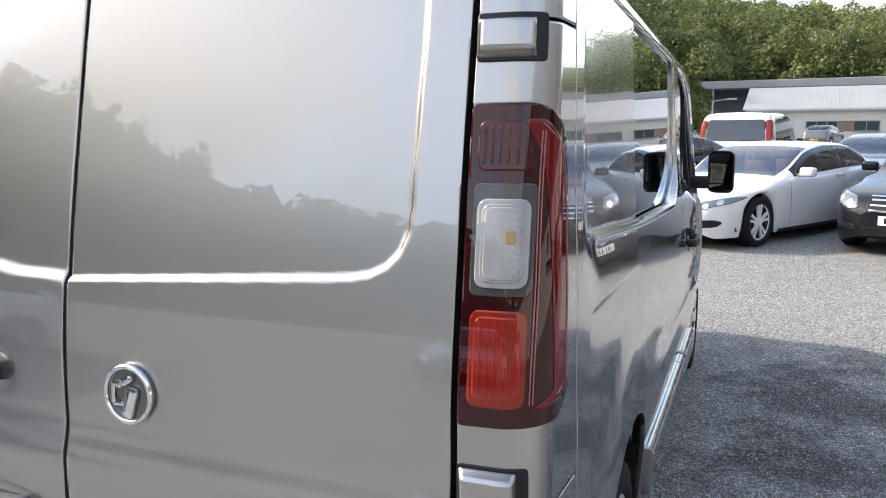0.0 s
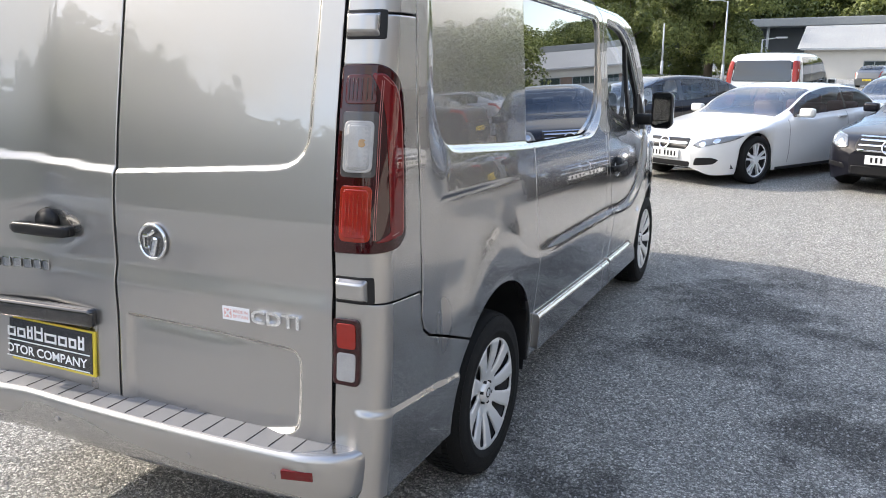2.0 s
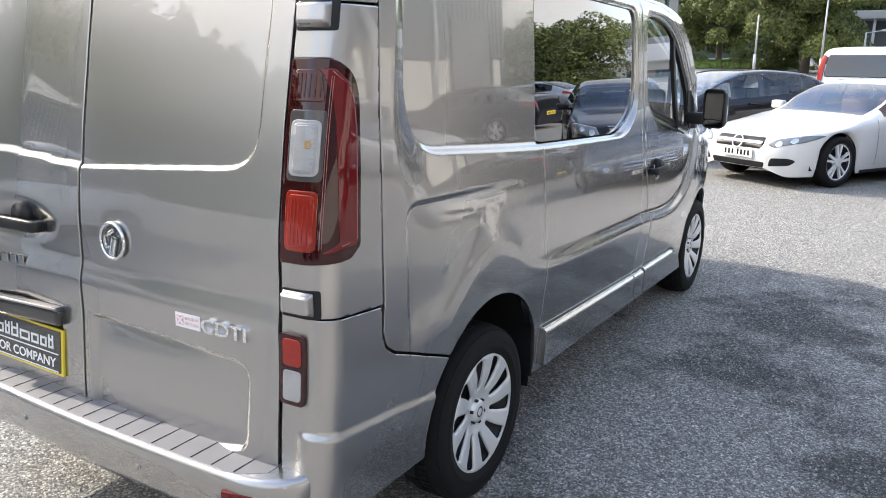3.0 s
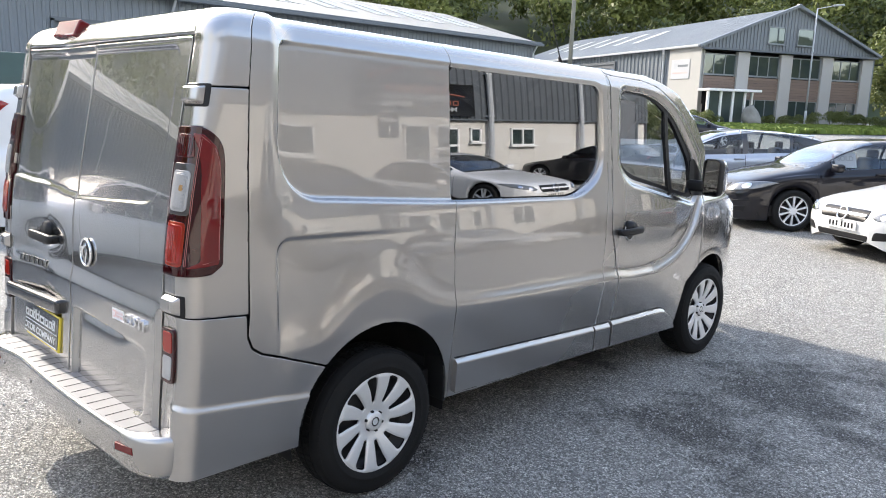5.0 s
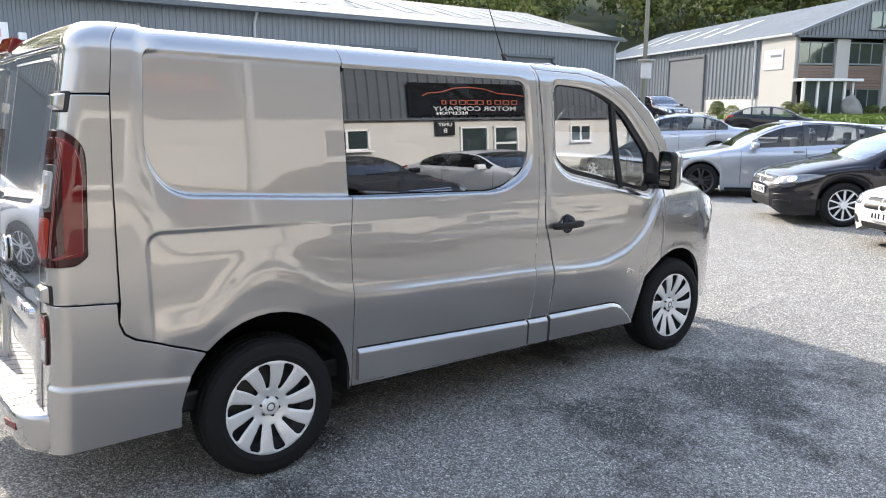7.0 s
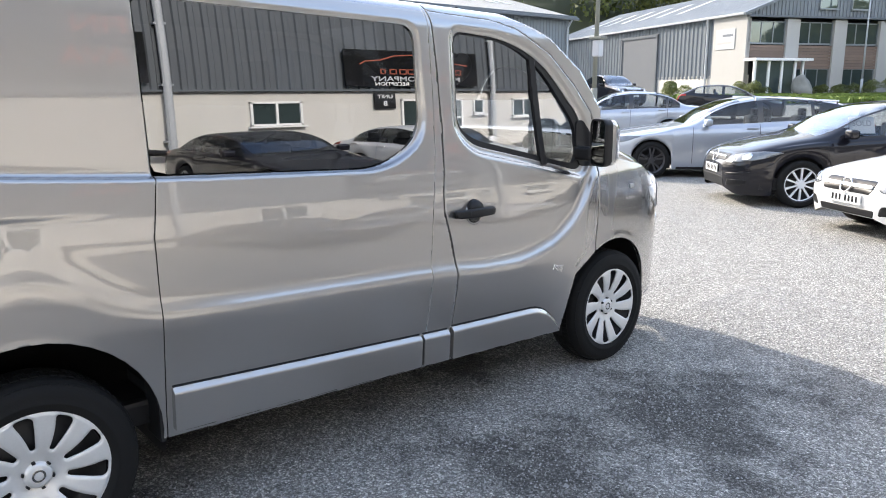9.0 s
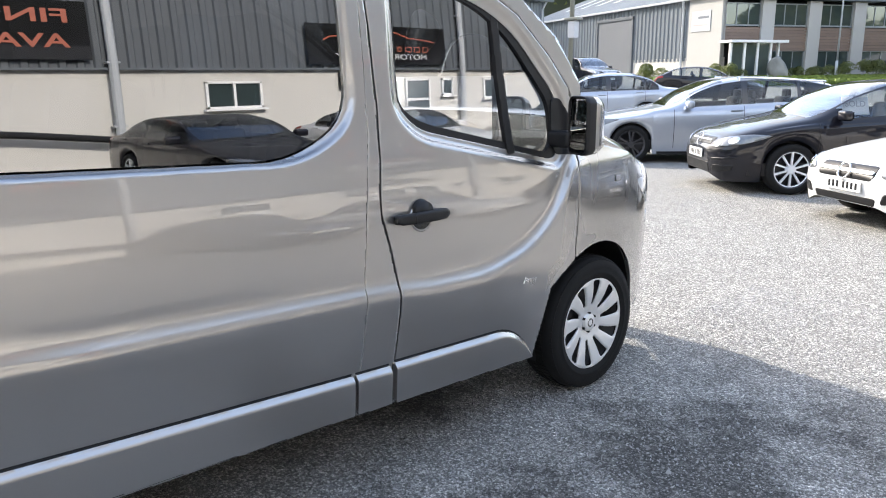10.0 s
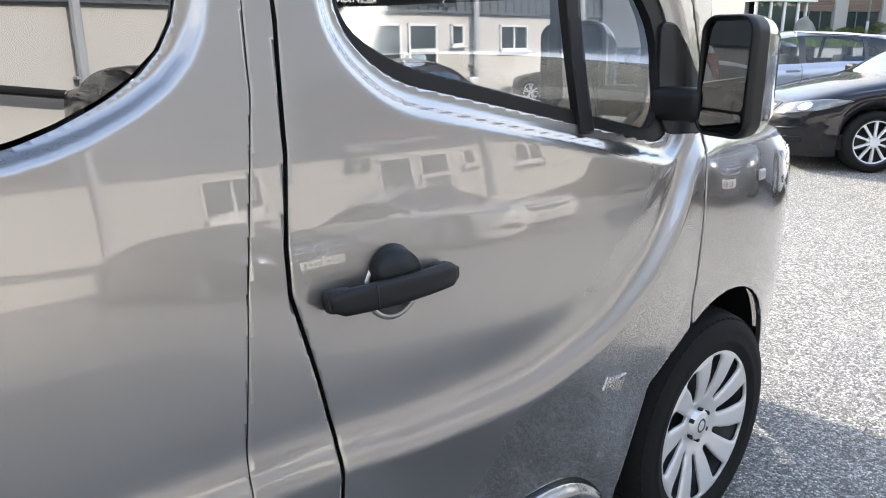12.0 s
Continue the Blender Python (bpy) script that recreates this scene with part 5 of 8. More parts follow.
def tail_lamps():
    def pane(name, pts, r, mat, holder, lift, label="", res=0.006, rim=0.012):
        p = rounded(pts, r)
        a = panel(name, p, mat, holder, bare_skin, res=res, lift=lift, rim=rim, label=label)
        me = a.data.copy()
        me.transform(Matrix.Diagonal((-1, 1, 1, 1)))
        me.flip_normals()
        return a, me
    lamp = panel("tail_lamp", LAMP, M_RED_DARK, van, bare_skin, res=0.007, lift=0.008, rim=0.03, label="tall dark red tail lamp with clear and orange lenses")
    twin = other_side(lamp)
    items = []
    e = lambda z, d: (float(EDGE(z)) + d, z)
    items.append(("outer_band", [e(1.150, 0.118), (sy(0.206), 1.160), (sy(0.198), 1.30), (sy(0.184), 1.46), (sy(0.172), 1.525), (sy(0.150), 1.575), (sy(0.105), 1.618), (sy(0.070), 1.618), (sy(0.100), 1.56), (sy(0.116), 1.48), (sy(0.138), 1.175)], 0.008, M_RED, 0.0095, "smooth red band"))
    items.append(("lens_surround", [e(1.335, 0.018), e(1.335, 0.118), e(1.515, 0.118), e(1.515, 0.018)], 0.012, M_LAMP_DARK, 0.0095, "smoky clear surround"))
    items.append(("reversing_lens", [e(1.348, 0.026), e(1.348, 0.108), e(1.490, 0.108), e(1.490, 0.026)], 0.018, M_LENS_WHITE, 0.0125, "clear white lens"))
    items.append(("lower_lens", [e(1.155, 0.022), e(1.155, 0.112), e(1.312, 0.112), e(1.312, 0.022)], 0.018, M_ORANGE, 0.0105, "orange red lens"))
    items.append(("upper_lens", [e(1.535, 0.022), e(1.535, 0.112), e(1.615, 0.095), e(1.615, 0.022)], 0.014, M_RED_DEEP, 0.0105, "deep red lens"))
    items.append(("lens_rim", [e(1.356, 0.034), e(1.356, 0.100), e(1.482, 0.100), e(1.482, 0.034)], 0.016, M_LENS_GREY, 0.0135, ""))
    items.append(("lens_face", [e(1.361, 0.039), e(1.361, 0.095), e(1.477, 0.095), e(1.477, 0.039)], 0.014, M_LENS_WHITE, 0.0142, ""))
    items.append(("bulb", [e(1.418, 0.072), e(1.418, 0.088), e(1.440, 0.088), e(1.440, 0.072)], 0.006, M_AMBER, 0.0150, "amber bulb behind the lens"))
    items.append(("lens_rim", [e(1.166, 0.030), e(1.166, 0.104), e(1.302, 0.104), e(1.302, 0.030)], 0.016, M_RED_BRIGHT, 0.0115, ""))
    # pale lines painting light caught where the cover turns, and upright flutes behind it
    ring = [(0.145, 1.165), (0.205, 1.175), (0.197, 1.30), (0.183, 1.46), (0.168, 1.525), (0.146, 1.572), (0.100, 1.612)]
    for k in range(len(ring) - 1):
        (ya, za), (yb, zb) = ring[k], ring[k + 1]
        items.append(("lens_line", [(sy(ya), za), (sy(yb), zb), (sy(yb) - 0.0025, zb - 0.0012), (sy(ya) - 0.0025, za + 0.0025)], 0.0004, M_LENS_GLINT, 0.0112, ""))
    for u in (0.119, 0.124):
        items.append(("lens_line", [e(1.160, u), e(1.160, u + 0.0016), e(1.600, u + 0.0016), e(1.600, u)], 0.0004, M_LENS_GLINT, 0.0112, ""))
    for k in range(6):
        u = 0.030 + 0.013 * k
        items.append(("lens_rib", [e(1.545, u), e(1.545, u + 0.004), e(1.606, u + 0.004), e(1.606, u)], 0.001, M_RED_DARK, 0.0118, ""))
    for k in range(9):
        z = 1.366 + 0.0125 * k
        items.append(("lens_rib", [e(z, 0.086), e(z, 0.095), e(z + 0.006, 0.095), e(z + 0.006, 0.086)], 0.001, M_LENS_GREY, 0.0152, ""))
    for k in range(5):
        items.append(("lens_rib", [e(1.175, 0.040 + 0.012 * k), e(1.175, 0.0425 + 0.012 * k), e(1.293, 0.0425 + 0.012 * k), e(1.293, 0.040 + 0.012 * k)], 0.001, M_ORANGE, 0.0125, ""))
    for name, pts, r, mat, lift, label in items:
        a, me = pane(name, pts, r, mat, lamp, lift, label, 0.0012 if name == "lens_line" else 0.003 if name == "lens_rib" else 0.006)
        b = new(name, me)
        b.parent = twin
        tagged(b, label)
    # fine ribs in the clear lens
    low = panel("lower_lamp", rounded([(0.752, 0.925), (0.752, 0.722), (0.838, 0.722), (0.838, 0.925)], 0.016), M_RED_DARK, van, bare_skin, res=0.008, lift=0.010, rim=0.03, label="small red and clear lamp")
    twin = other_side(low)
    for name, pts, mat, label in (("red_lens", [(0.765, 0.912), (0.765, 0.835), (0.826, 0.835), (0.826, 0.912)], M_RED_BRIGHT, "red lens"), ("clear_lens", [(0.765, 0.822), (0.765, 0.735), (0.826, 0.735), (0.826, 0.822)], M_LENS_WHITE, "clear lens")):
        a, me = pane(name, pts, 0.012, mat, low, 0.0125, label)
        b = new(name, me)
        b.parent = twin
        tagged(b, label)


def hinges():
    for v in (1.752, 1.012):
        base = [(float(EDGE(v)) + 0.004, v - 0.040), (float(EDGE(v)) + 0.125, v - 0.040), (float(EDGE(v)) + 0.125, v + 0.040), (float(EDGE(v)) + 0.004, v + 0.040)]
        gap = panel("hinge_recess", rounded(base, 0.008), M_BLACK, van, skin, res=0.008, lift=0.0015, rim=0.002, label="black hinge recess")
        other_side(gap)
        cover = [(float(EDGE(v)) + 0.006, v - 0.033), (float(EDGE(v)) + 0.105, v - 0.033), (float(EDGE(v)) + 0.105, v + 0.033), (float(EDGE(v)) + 0.006, v + 0.033)]

        def raised(s, t, c=rounded(cover, 0.008)):
            P, N = skin(s, t)
            return P + N * (0.022 * smooth01(-sdist(c, s, t) / 0.012))[..., None], N
        other_side(panel("hinge", rounded(cover, 0.008), M_VAN, van, raised, res=0.005, lift=0.002, label="grey door hinge cover"))


def wheel(parent_m, right=True):
    w = new("wheel")
    w.parent = van
    w.matrix_local = parent_m
    tagged(w, "black tyre with silver ten-spoke cover")
    R = 0.335
    prof = [(0.200, -0.10), (0.235, -0.105), (0.28, -0.108), (0.315, -0.100), (0.330, -0.082), (R, -0.060), (R, 0.060), (0.330, 0.082), (0.315, 0.100), (0.285, 0.107), (0.262, 0.104), (0.258, 0.107), (0.254, 0.104), (0.232, 0.100), (0.222, 0.090), (0.216, 0.07)]
    v, f = lathe(prof, 72)
    link("tyre", v, f, M_TYRE, w)
    # tread blocks
    tv, tf = [], []
    for i in range(72):
        for k, (x0, x1) in enumerate(((-0.097, -0.058), (-0.045, -0.006), (0.006, 0.045), (0.058, 0.097))):
            a0 = 2 * math.pi * (i + 0.12 + 0.25 * (k % 2)) / 72
            a1 = 2 * math.pi * (i + 0.86 + 0.25 * (k % 2)) / 72
            b = len(tv)
            for r in (R - 0.006, R + 0.0045 if k in (1, 2) else R - 0.001):
                for a, x in ((a0, x0), (a1, x0), (a1, x1), (a0, x1)):
                    rr = r - (0.012 if abs(x) > 0.09 else 0)
                    tv.append((x, rr * math.cos(a), rr * math.sin(a)))
            tf += [(b + 4, b + 5, b + 6, b + 7), (b, b + 4, b + 5, b + 1), (b + 1, b + 5, b + 6, b + 2), (b + 2, b + 6, b + 7, b + 3), (b + 3, b + 7, b + 4, b)]
    link("tread", tv, tf, M_TYRE, w, smooth=False)
    # pressed steel wheel behind the cover
    v, f = lathe([(0.0, 0.035), (0.09, 0.035), (0.12, 0.05), (0.17, 0.03), (0.205, 0.02), (0.215, 0.085)], 40)
    link("steel_wheel", v, f, M_STEEL_DARK, w)
    # cover: a dished disc with ten slots that widen outwards and turn slightly
    def dish(y, z):
        rr = np.hypot(y, z)
        h = COVER_H(rr)
        dent = np.full(np.shape(rr), 1.0)
        for q in slots:
            dent = np.minimum(dent, np.clip(sdist(q, y, z) / 0.012, 0, 1))
        h = h - 0.005 * (1 - dent) ** 2
        return np.stack([h, y, z], -1), np.stack([np.ones_like(y), 0 * y, 0 * z], -1)
    slots = []
    for i in range(10):
        a = 2 * math.pi * i / 10
        left = [(0.092, -0.009), (0.125, -0.0145), (0.165, -0.0225), (0.205, -0.0305)]
        right = [(0.2195, 0.019), (0.212, 0.0305), (0.165, 0.0190), (0.125, 0.0120), (0.092, 0.008)]
        ring = rounded(left + [(0.2195, -0.019)] + right, 0.010, 4)
        slots.append([(u * math.cos(a + 0.55 * (u - 0.09)) - w_ * math.sin(a + 0.55 * (u - 0.09)), u * math.sin(a + 0.55 * (u - 0.09)) + w_ * math.cos(a + 0.55 * (u - 0.09))) for u, w_ in ring])
    panel("wheel_cover", circle(0, 0, 0.233, 72), M_COVER, w, dish, slots, res=0.0042, rim=0.006, label="silver plastic wheel cover")
    v, f = lathe([(0.0, 0.082), (0.034, 0.081), (0.043, 0.077), (0.047, 0.064)], 32)
    link("centre_cap", v, f, M_COVER, w, "silver centre cap with raised emblem")
    bm = bmesh.new()
    block(bm, (0.079, 0, 0.003), (0.004, 0.026, 0.008), 0.002, pose(0, 0, 0, 30, 0, 0))
    block(bm, (0.079, 0.004, -0.006), (0.004, 0.008, 0.020), 0.002, pose(0, 0, 0, -20, 0, 0))
    part("emblem", bm, M_CHROME, w)
    v, f = lathe([(0.015, 0.0815), (0.0185, 0.0835), (0.022, 0.0815)], 24)
    link("emblem_ring", v, f, M_DARK_METAL, w)
    for i in range(6):
        bm = bmesh.new()
        block(bm, (0.071, 0.0485, 0), (0.016, 0.007, 0.012), 0.0015, pose(0, 0, 0, 60 * i + 20, 0, 0))
        part("cap_notch", bm, M_BLACK, w)
    return w


COVER_H = knots([0.0, 0.03, 0.06, 0.10, 0.15, 0.19, 0.205, 0.218, 0.227], [0.060, 0.062, 0.068, 0.080, 0.092, 0.098, 0.100, 0.101, 0.097])


def wheels():
    for y in (0.968, 4.066):
        wheel(pose(0.805, y, 0.335, 23 if y < 2 else 8, 0, 0))
        wheel(pose(-0.805, y, 0.335, 5, 0, 180))
    for y in (0.968, 4.066):
        bm = bmesh.new()
        rod(bm, (-0.75, y, 0.335), (0.75, y, 0.335), 0.04)
        part("axle", bm, M_BLACK, van)
    bm = bmesh.new()
    block(bm, (0.835, 1.385, 0.45), (0.14, 0.02, 0.24), 0.006)
    part("mud_flap", bm, M_BLACK, van)


def bumper():
    """A step with a grooved top, a rounded lip and rounded corners."""
    path = [(x, -0.105 + 0.02 * (x / 0.66) ** 2, 0.0) for x in np.linspace(0, 0.66, 16)]
    path += [(0.66 + 0.212 * math.sin(a), 0.055 - 0.14 * math.cos(a), a) for a in np.linspace(0.12, math.pi / 2, 14)]
    path = [(-x, y, -a) for x, y, a in path[:0:-1]] + path
    prof = [(0.030, 0.529), (0.014, 0.528), (0.005, 0.521), (0.0, 0.509), (0.0, 0.480), (0.003, 0.440), (0.008, 0.400), (0.018, 0.372), (0.040, 0.358), (0.075, 0.355)]
    v = []
    for x, y, a in path:
        n = (math.sin(a), -math.cos(a))
        v.append((max(-0.80, min(0.80, x)), 0.045, 0.530))
        v += [(x - n[0] * q, y - n[1] * q, z) for q, z in prof]
    k = len(prof) + 1
    f = [(i * k + j, (i + 1) * k + j, (i + 1) * k + j + 1, i * k + j + 1) for i in range(len(path) - 1) for j in range(k - 1)]
    b = link("rear_bumper", v, f, M_VAN, van, "grey rear bumper with grooved step")
    # dull cover added over the painted step to keep down its sun glare
    pad_v = []
    for x in np.linspace(-0.76, 0.76, 39):
        y0 = -0.105 + 0.02 * (x / 0.66) ** 2 + 0.016 + 0.05 * max(0.0, (abs(x) - 0.64) / 0.12) ** 2
        pad_v += [(x, 0.043, 0.5285), (x, 0.043, 0.5312), (x, y0, 0.5305), (x, y0 - 0.004, 0.5275)]
    link("step_pad", pad_v, [(4 * i + j, 4 * i + 4 + j, 4 * i + 5 + j, 4 * i + 1 + j) for i in range(38) for j in range(3)], M_GLARE_COVER, b, "dull grey cover added on the step to cut sun glare", smooth=False)
    for x in np.arange(-0.80, 0.72, 0.082):
        y0 = -0.105 + 0.02 * (x / 0.66) ** 2 + 0.022
        bm = bmesh.new()
        block(bm, (x, (y0 + 0.035) / 2, 0.5310), (0.0028, 0.035 - y0, 0.0025), 0.0)
        part("step_groove", bm, M_BLACK, b)
    for sx in (-1, 1):
        bm = bmesh.new()
        block(bm, (0, 0, 0), (0.100, 0.012, 0.030), 0.003)
        bm.transform(pose(sx * 0.705, -0.079, 0.468, 2, 0, sx * 14))
        part("reflector", bm, M_RED, b, "red reflector strip")
        for x in (0.30, 0.62):
            y = -0.105 + 0.02 * (x / 0.66) ** 2
            bm = bmesh.new()
            rod(bm, (sx * x, y - 0.002, 0.448), (sx * x, y + 0.02, 0.448), 0.011, n=16)
            part("parking_sensor", bm, M_VAN, b, smooth=False)


def rear_fittings():
    # round emblem on the right-hand door: a ring with a plain raised mark
    m = on_skin(0.083, 1.090, 0.004)
    ring_v, ring_f = [], []
    n, k = 48, 10
    for i in range(n):
        a = 2 * math.pi * i / n
        for j in range(k):
            b = 2 * math.pi * j / k
            r = 0.056 + 0.0055 * math.cos(b)
            ring_v.append((r * math.cos(a), r * math.sin(a), 0.006 + 0.006 * math.sin(b)))
    ring_f = [(i * k + j, ((i + 1) % n) * k + j, ((i + 1) % n) * k + (j + 1) % k, i * k + (j + 1) % k) for i in range(n) for j in range(k)]
    badge = link("emblem", ring_v, ring_f, M_CHROME, van_door_r, "round chrome emblem")
    badge.matrix_local = m
    bm = bmesh.new()
    bmesh.ops.create_cone(bm, cap_ends=True, segments=40, radius1=0.052, radius2=0.050, depth=0.006)
    part("emblem_field", bm, M_DARK_METAL, van_door_r).matrix_local = m
    bm = bmesh.new()
    block(bm, (0.012, -0.012, 0.008), (0.026, 0.066, 0.010), 0.008, pose(0, 0, 0, 0, 0, -18))
    block(bm, (0.016, 0.024, 0.009), (0.030, 0.016, 0.010), 0.006, pose(0, 0, 0, 0, 0, 30))
    block(bm, (-0.026, 0.018, 0.007), (0.028, 0.012, 0.008), 0.004)
    block(bm, (-0.034, 0.000, 0.007), (0.011, 0.040, 0.008), 0.004)
    block(bm, (-0.022, -0.020, 0.007), (0.024, 0.010, 0.008), 0.004)
    part("emblem_mark", bm, M_CHROME, van_door_r).matrix_local = m
    # lettering and sticker
    m = on_skin(0.560, 0.893, 0.003)
    writing("lettering", "CDTI", 0.058, M_CHROME, van_door_r, m, 0.007, "chrome letters CDTI", 0.175)
    m = on_skin(0.411, 0.893, 0.0025)
    bm = bmesh.new()
    block(bm, (0, 0, 0), (0.104, 0.044, 0.001), 0.0)
    part("sticker", bm, M_STICKER, van_door_r, "small white sticker").matrix_local = m
    for i, word in enumerate(("MADE IN", "BRITAIN")):
        writing("sticker_text", word, 0.014, M_STICKER_RED, van_door_r, m @ Matrix.Translation((0.018, 0.008 - 0.016 * i, 0.0015)), 0.0, "", 0.056)
    bm = bmesh.new()
    block(bm, (-0.031, 0, 0.001), (0.028, 0.028, 0.0008), 0.0)
    part("sticker_flag", bm, M_STICKER_RED, van_door_r).matrix_local = m
    for d in (-45, 45):
        bm = bmesh.new()
        block(bm, (0, 0, 0), (0.030, 0.006, 0.0008), 0.0, pose(-0.031, 0, 0.0018, 0, 0, d))
        part("sticker_flag", bm, M_STICKER, van_door_r).matrix_local = m
    # handle on the left-hand door
    m = on_skin(-0.425, 1.090, 0.0)
    bm = bmesh.new()
    grip(bm, 0.265, 0.044, 0.028, 0.032, 0.012)
    bmesh.ops.translate(bm, verts=bm.verts, vec=(0, -0.004, 0))
    block(bm, (-0.105, -0.004, 0.02), (0.05, 0.038, 0.040), 0.010)
    block(bm, (0.105, -0.004, 0.02), (0.05, 0.038, 0.040), 0.010)
    part("door_handle", bm, M_BLACK, van_door_l, "black grab handle", True).matrix_local = m
    bm = bmesh.new()
    bmesh.ops.create_cone(bm, cap_ends=True, segments=32, radius1=0.052, radius2=0.044, depth=0.030, matrix=Matrix.Translation((0.0, 0.022, 0.010)))
    part("handle_cup", bm, M_BLACK, van_door_l, "", True).matrix_local = m
    # model name as plain raised bars
    m = on_skin(-0.53, 0.955, 0.003)
    for i in range(6):
        bm = bmesh.new()
        block(bm, (0.040 * i - 0.10, 0, 0.002), (0.030, 0.036, 0.005), 0.004)
        block(bm, (0.040 * i - 0.10, 0, 0.004), (0.012, 0.016, 0.003), 0.001)
        part("name_mark", bm, M_DARK_CHROME, van_door_l).matrix_local = m
    # handle bar over the plate
    bm = bmesh.new()
    block(bm, (-0.455, 0.022, 0.795), (0.515, 0.050, 0.066), 0.020, pose(0, 0, 0, 0, 0, 0), seg=4)
    part("plate_garnish", bm, M_BLACK_GLOSS, van_door_l, "glossy black bar over the plate", True)
    bm = bmesh.new()
    block(bm, (0, 0, 0), (0.54, 0.165, 0.010), 0.004)
    pm = Matrix.Translation((-0.475, 0.012, 0.662)) @ pose(0, 0, 0, 84, 0, 0)
    plate = part("number_plate", bm, M_PLATE_Y, van, "dealer show plate with white lettering on black")
    plate.matrix_local = pm
    bm = bmesh.new()
    block(bm, (-0.003, 0.002, 0.006), (0.524, 0.148, 0.003), 0.0)
    part("plate_face", bm, M_BLACK_GLOSS, plate)
    # the name's upper line as plain strokes
    x = -0.235
    for w, h in ((0.040, 0.036), (0.044, 0.036), (0.044, 0.036), (0.030, 0.048), (0.044, 0.052), (0.062, 0.036), (0.044, 0.036), (0.038, 0.036), (0.030, 0.048)):
        bm = bmesh.new()
        for dx in (0.0045, w - 0.0045):
            block(bm, (x + dx, 0.008 + h / 2, 0.0085), (0.009, h, 0.001))
        for dz in (0.0045, 0.0315):
            block(bm, (x + w / 2, 0.008 + dz, 0.0085), (w - 0.006, 0.008, 0.001))
        part("plate_mark", bm, M_WHITE_PRINT, plate)
        x += w + 0.010
    writing("plate_text", "MOTOR COMPANY", 0.046, M_WHITE_PRINT, plate, Matrix.Translation((-0.003, -0.040, 0.0085)), 0.0, "white letters", 0.47)
    bm = bmesh.new()
    block(bm, (-0.003, -0.006, 0.0085), (0.50, 0.004, 0.001))
    block(bm, (-0.003, -0.068, 0.0085), (0.50, 0.004, 0.001))
    part("plate_line", bm, M_WHITE_PRINT, plate)
    # third brake lamp
    bm = bmesh.new()
    block(bm, (0, 0, 0), (0.20, 0.055, 0.085), 0.012, seg=3)
    part("brake_lamp", bm, M_RED, van, "high red brake lamp").matrix_local = Matrix.Translation((-0.47, 0.245, 2.035)) @ pose(0, 0, 0, -25, 0, 0)


def grip(bm, length, high, thick, lift, bow, n=15, k=14):
    """A bar that bows outwards in the middle, with a rounded section and closed ends."""
    rings = []
    for i in range(n):
        u = 2 * i / (n - 1) - 1
        end = min(1.0, (1 - abs(u)) * 9 + 0.55)
        row = []
        for j in range(k):
            a = 2 * math.pi * j / k
            c, s = math.cos(a), math.sin(a)
            row.append(bm.verts.new((u * length / 2, end * (1 - 0.12 * u * u) * high / 2 * math.copysign(abs(c) ** 0.55, c),
                                     lift + bow * (1 - u * u) + end * thick / 2 * math.copysign(abs(s) ** 0.55, s))))
        rings.append(row)
    for p, q in zip(rings, rings[1:]):
        for j in range(k):
            bm.faces.new((p[j], p[(j + 1) % k], q[(j + 1) % k], q[j]))
    bm.faces.new(rings[0][::-1])
    bm.faces.new(rings[-1])
    bmesh.ops.recalc_face_normals(bm, faces=bm.faces)


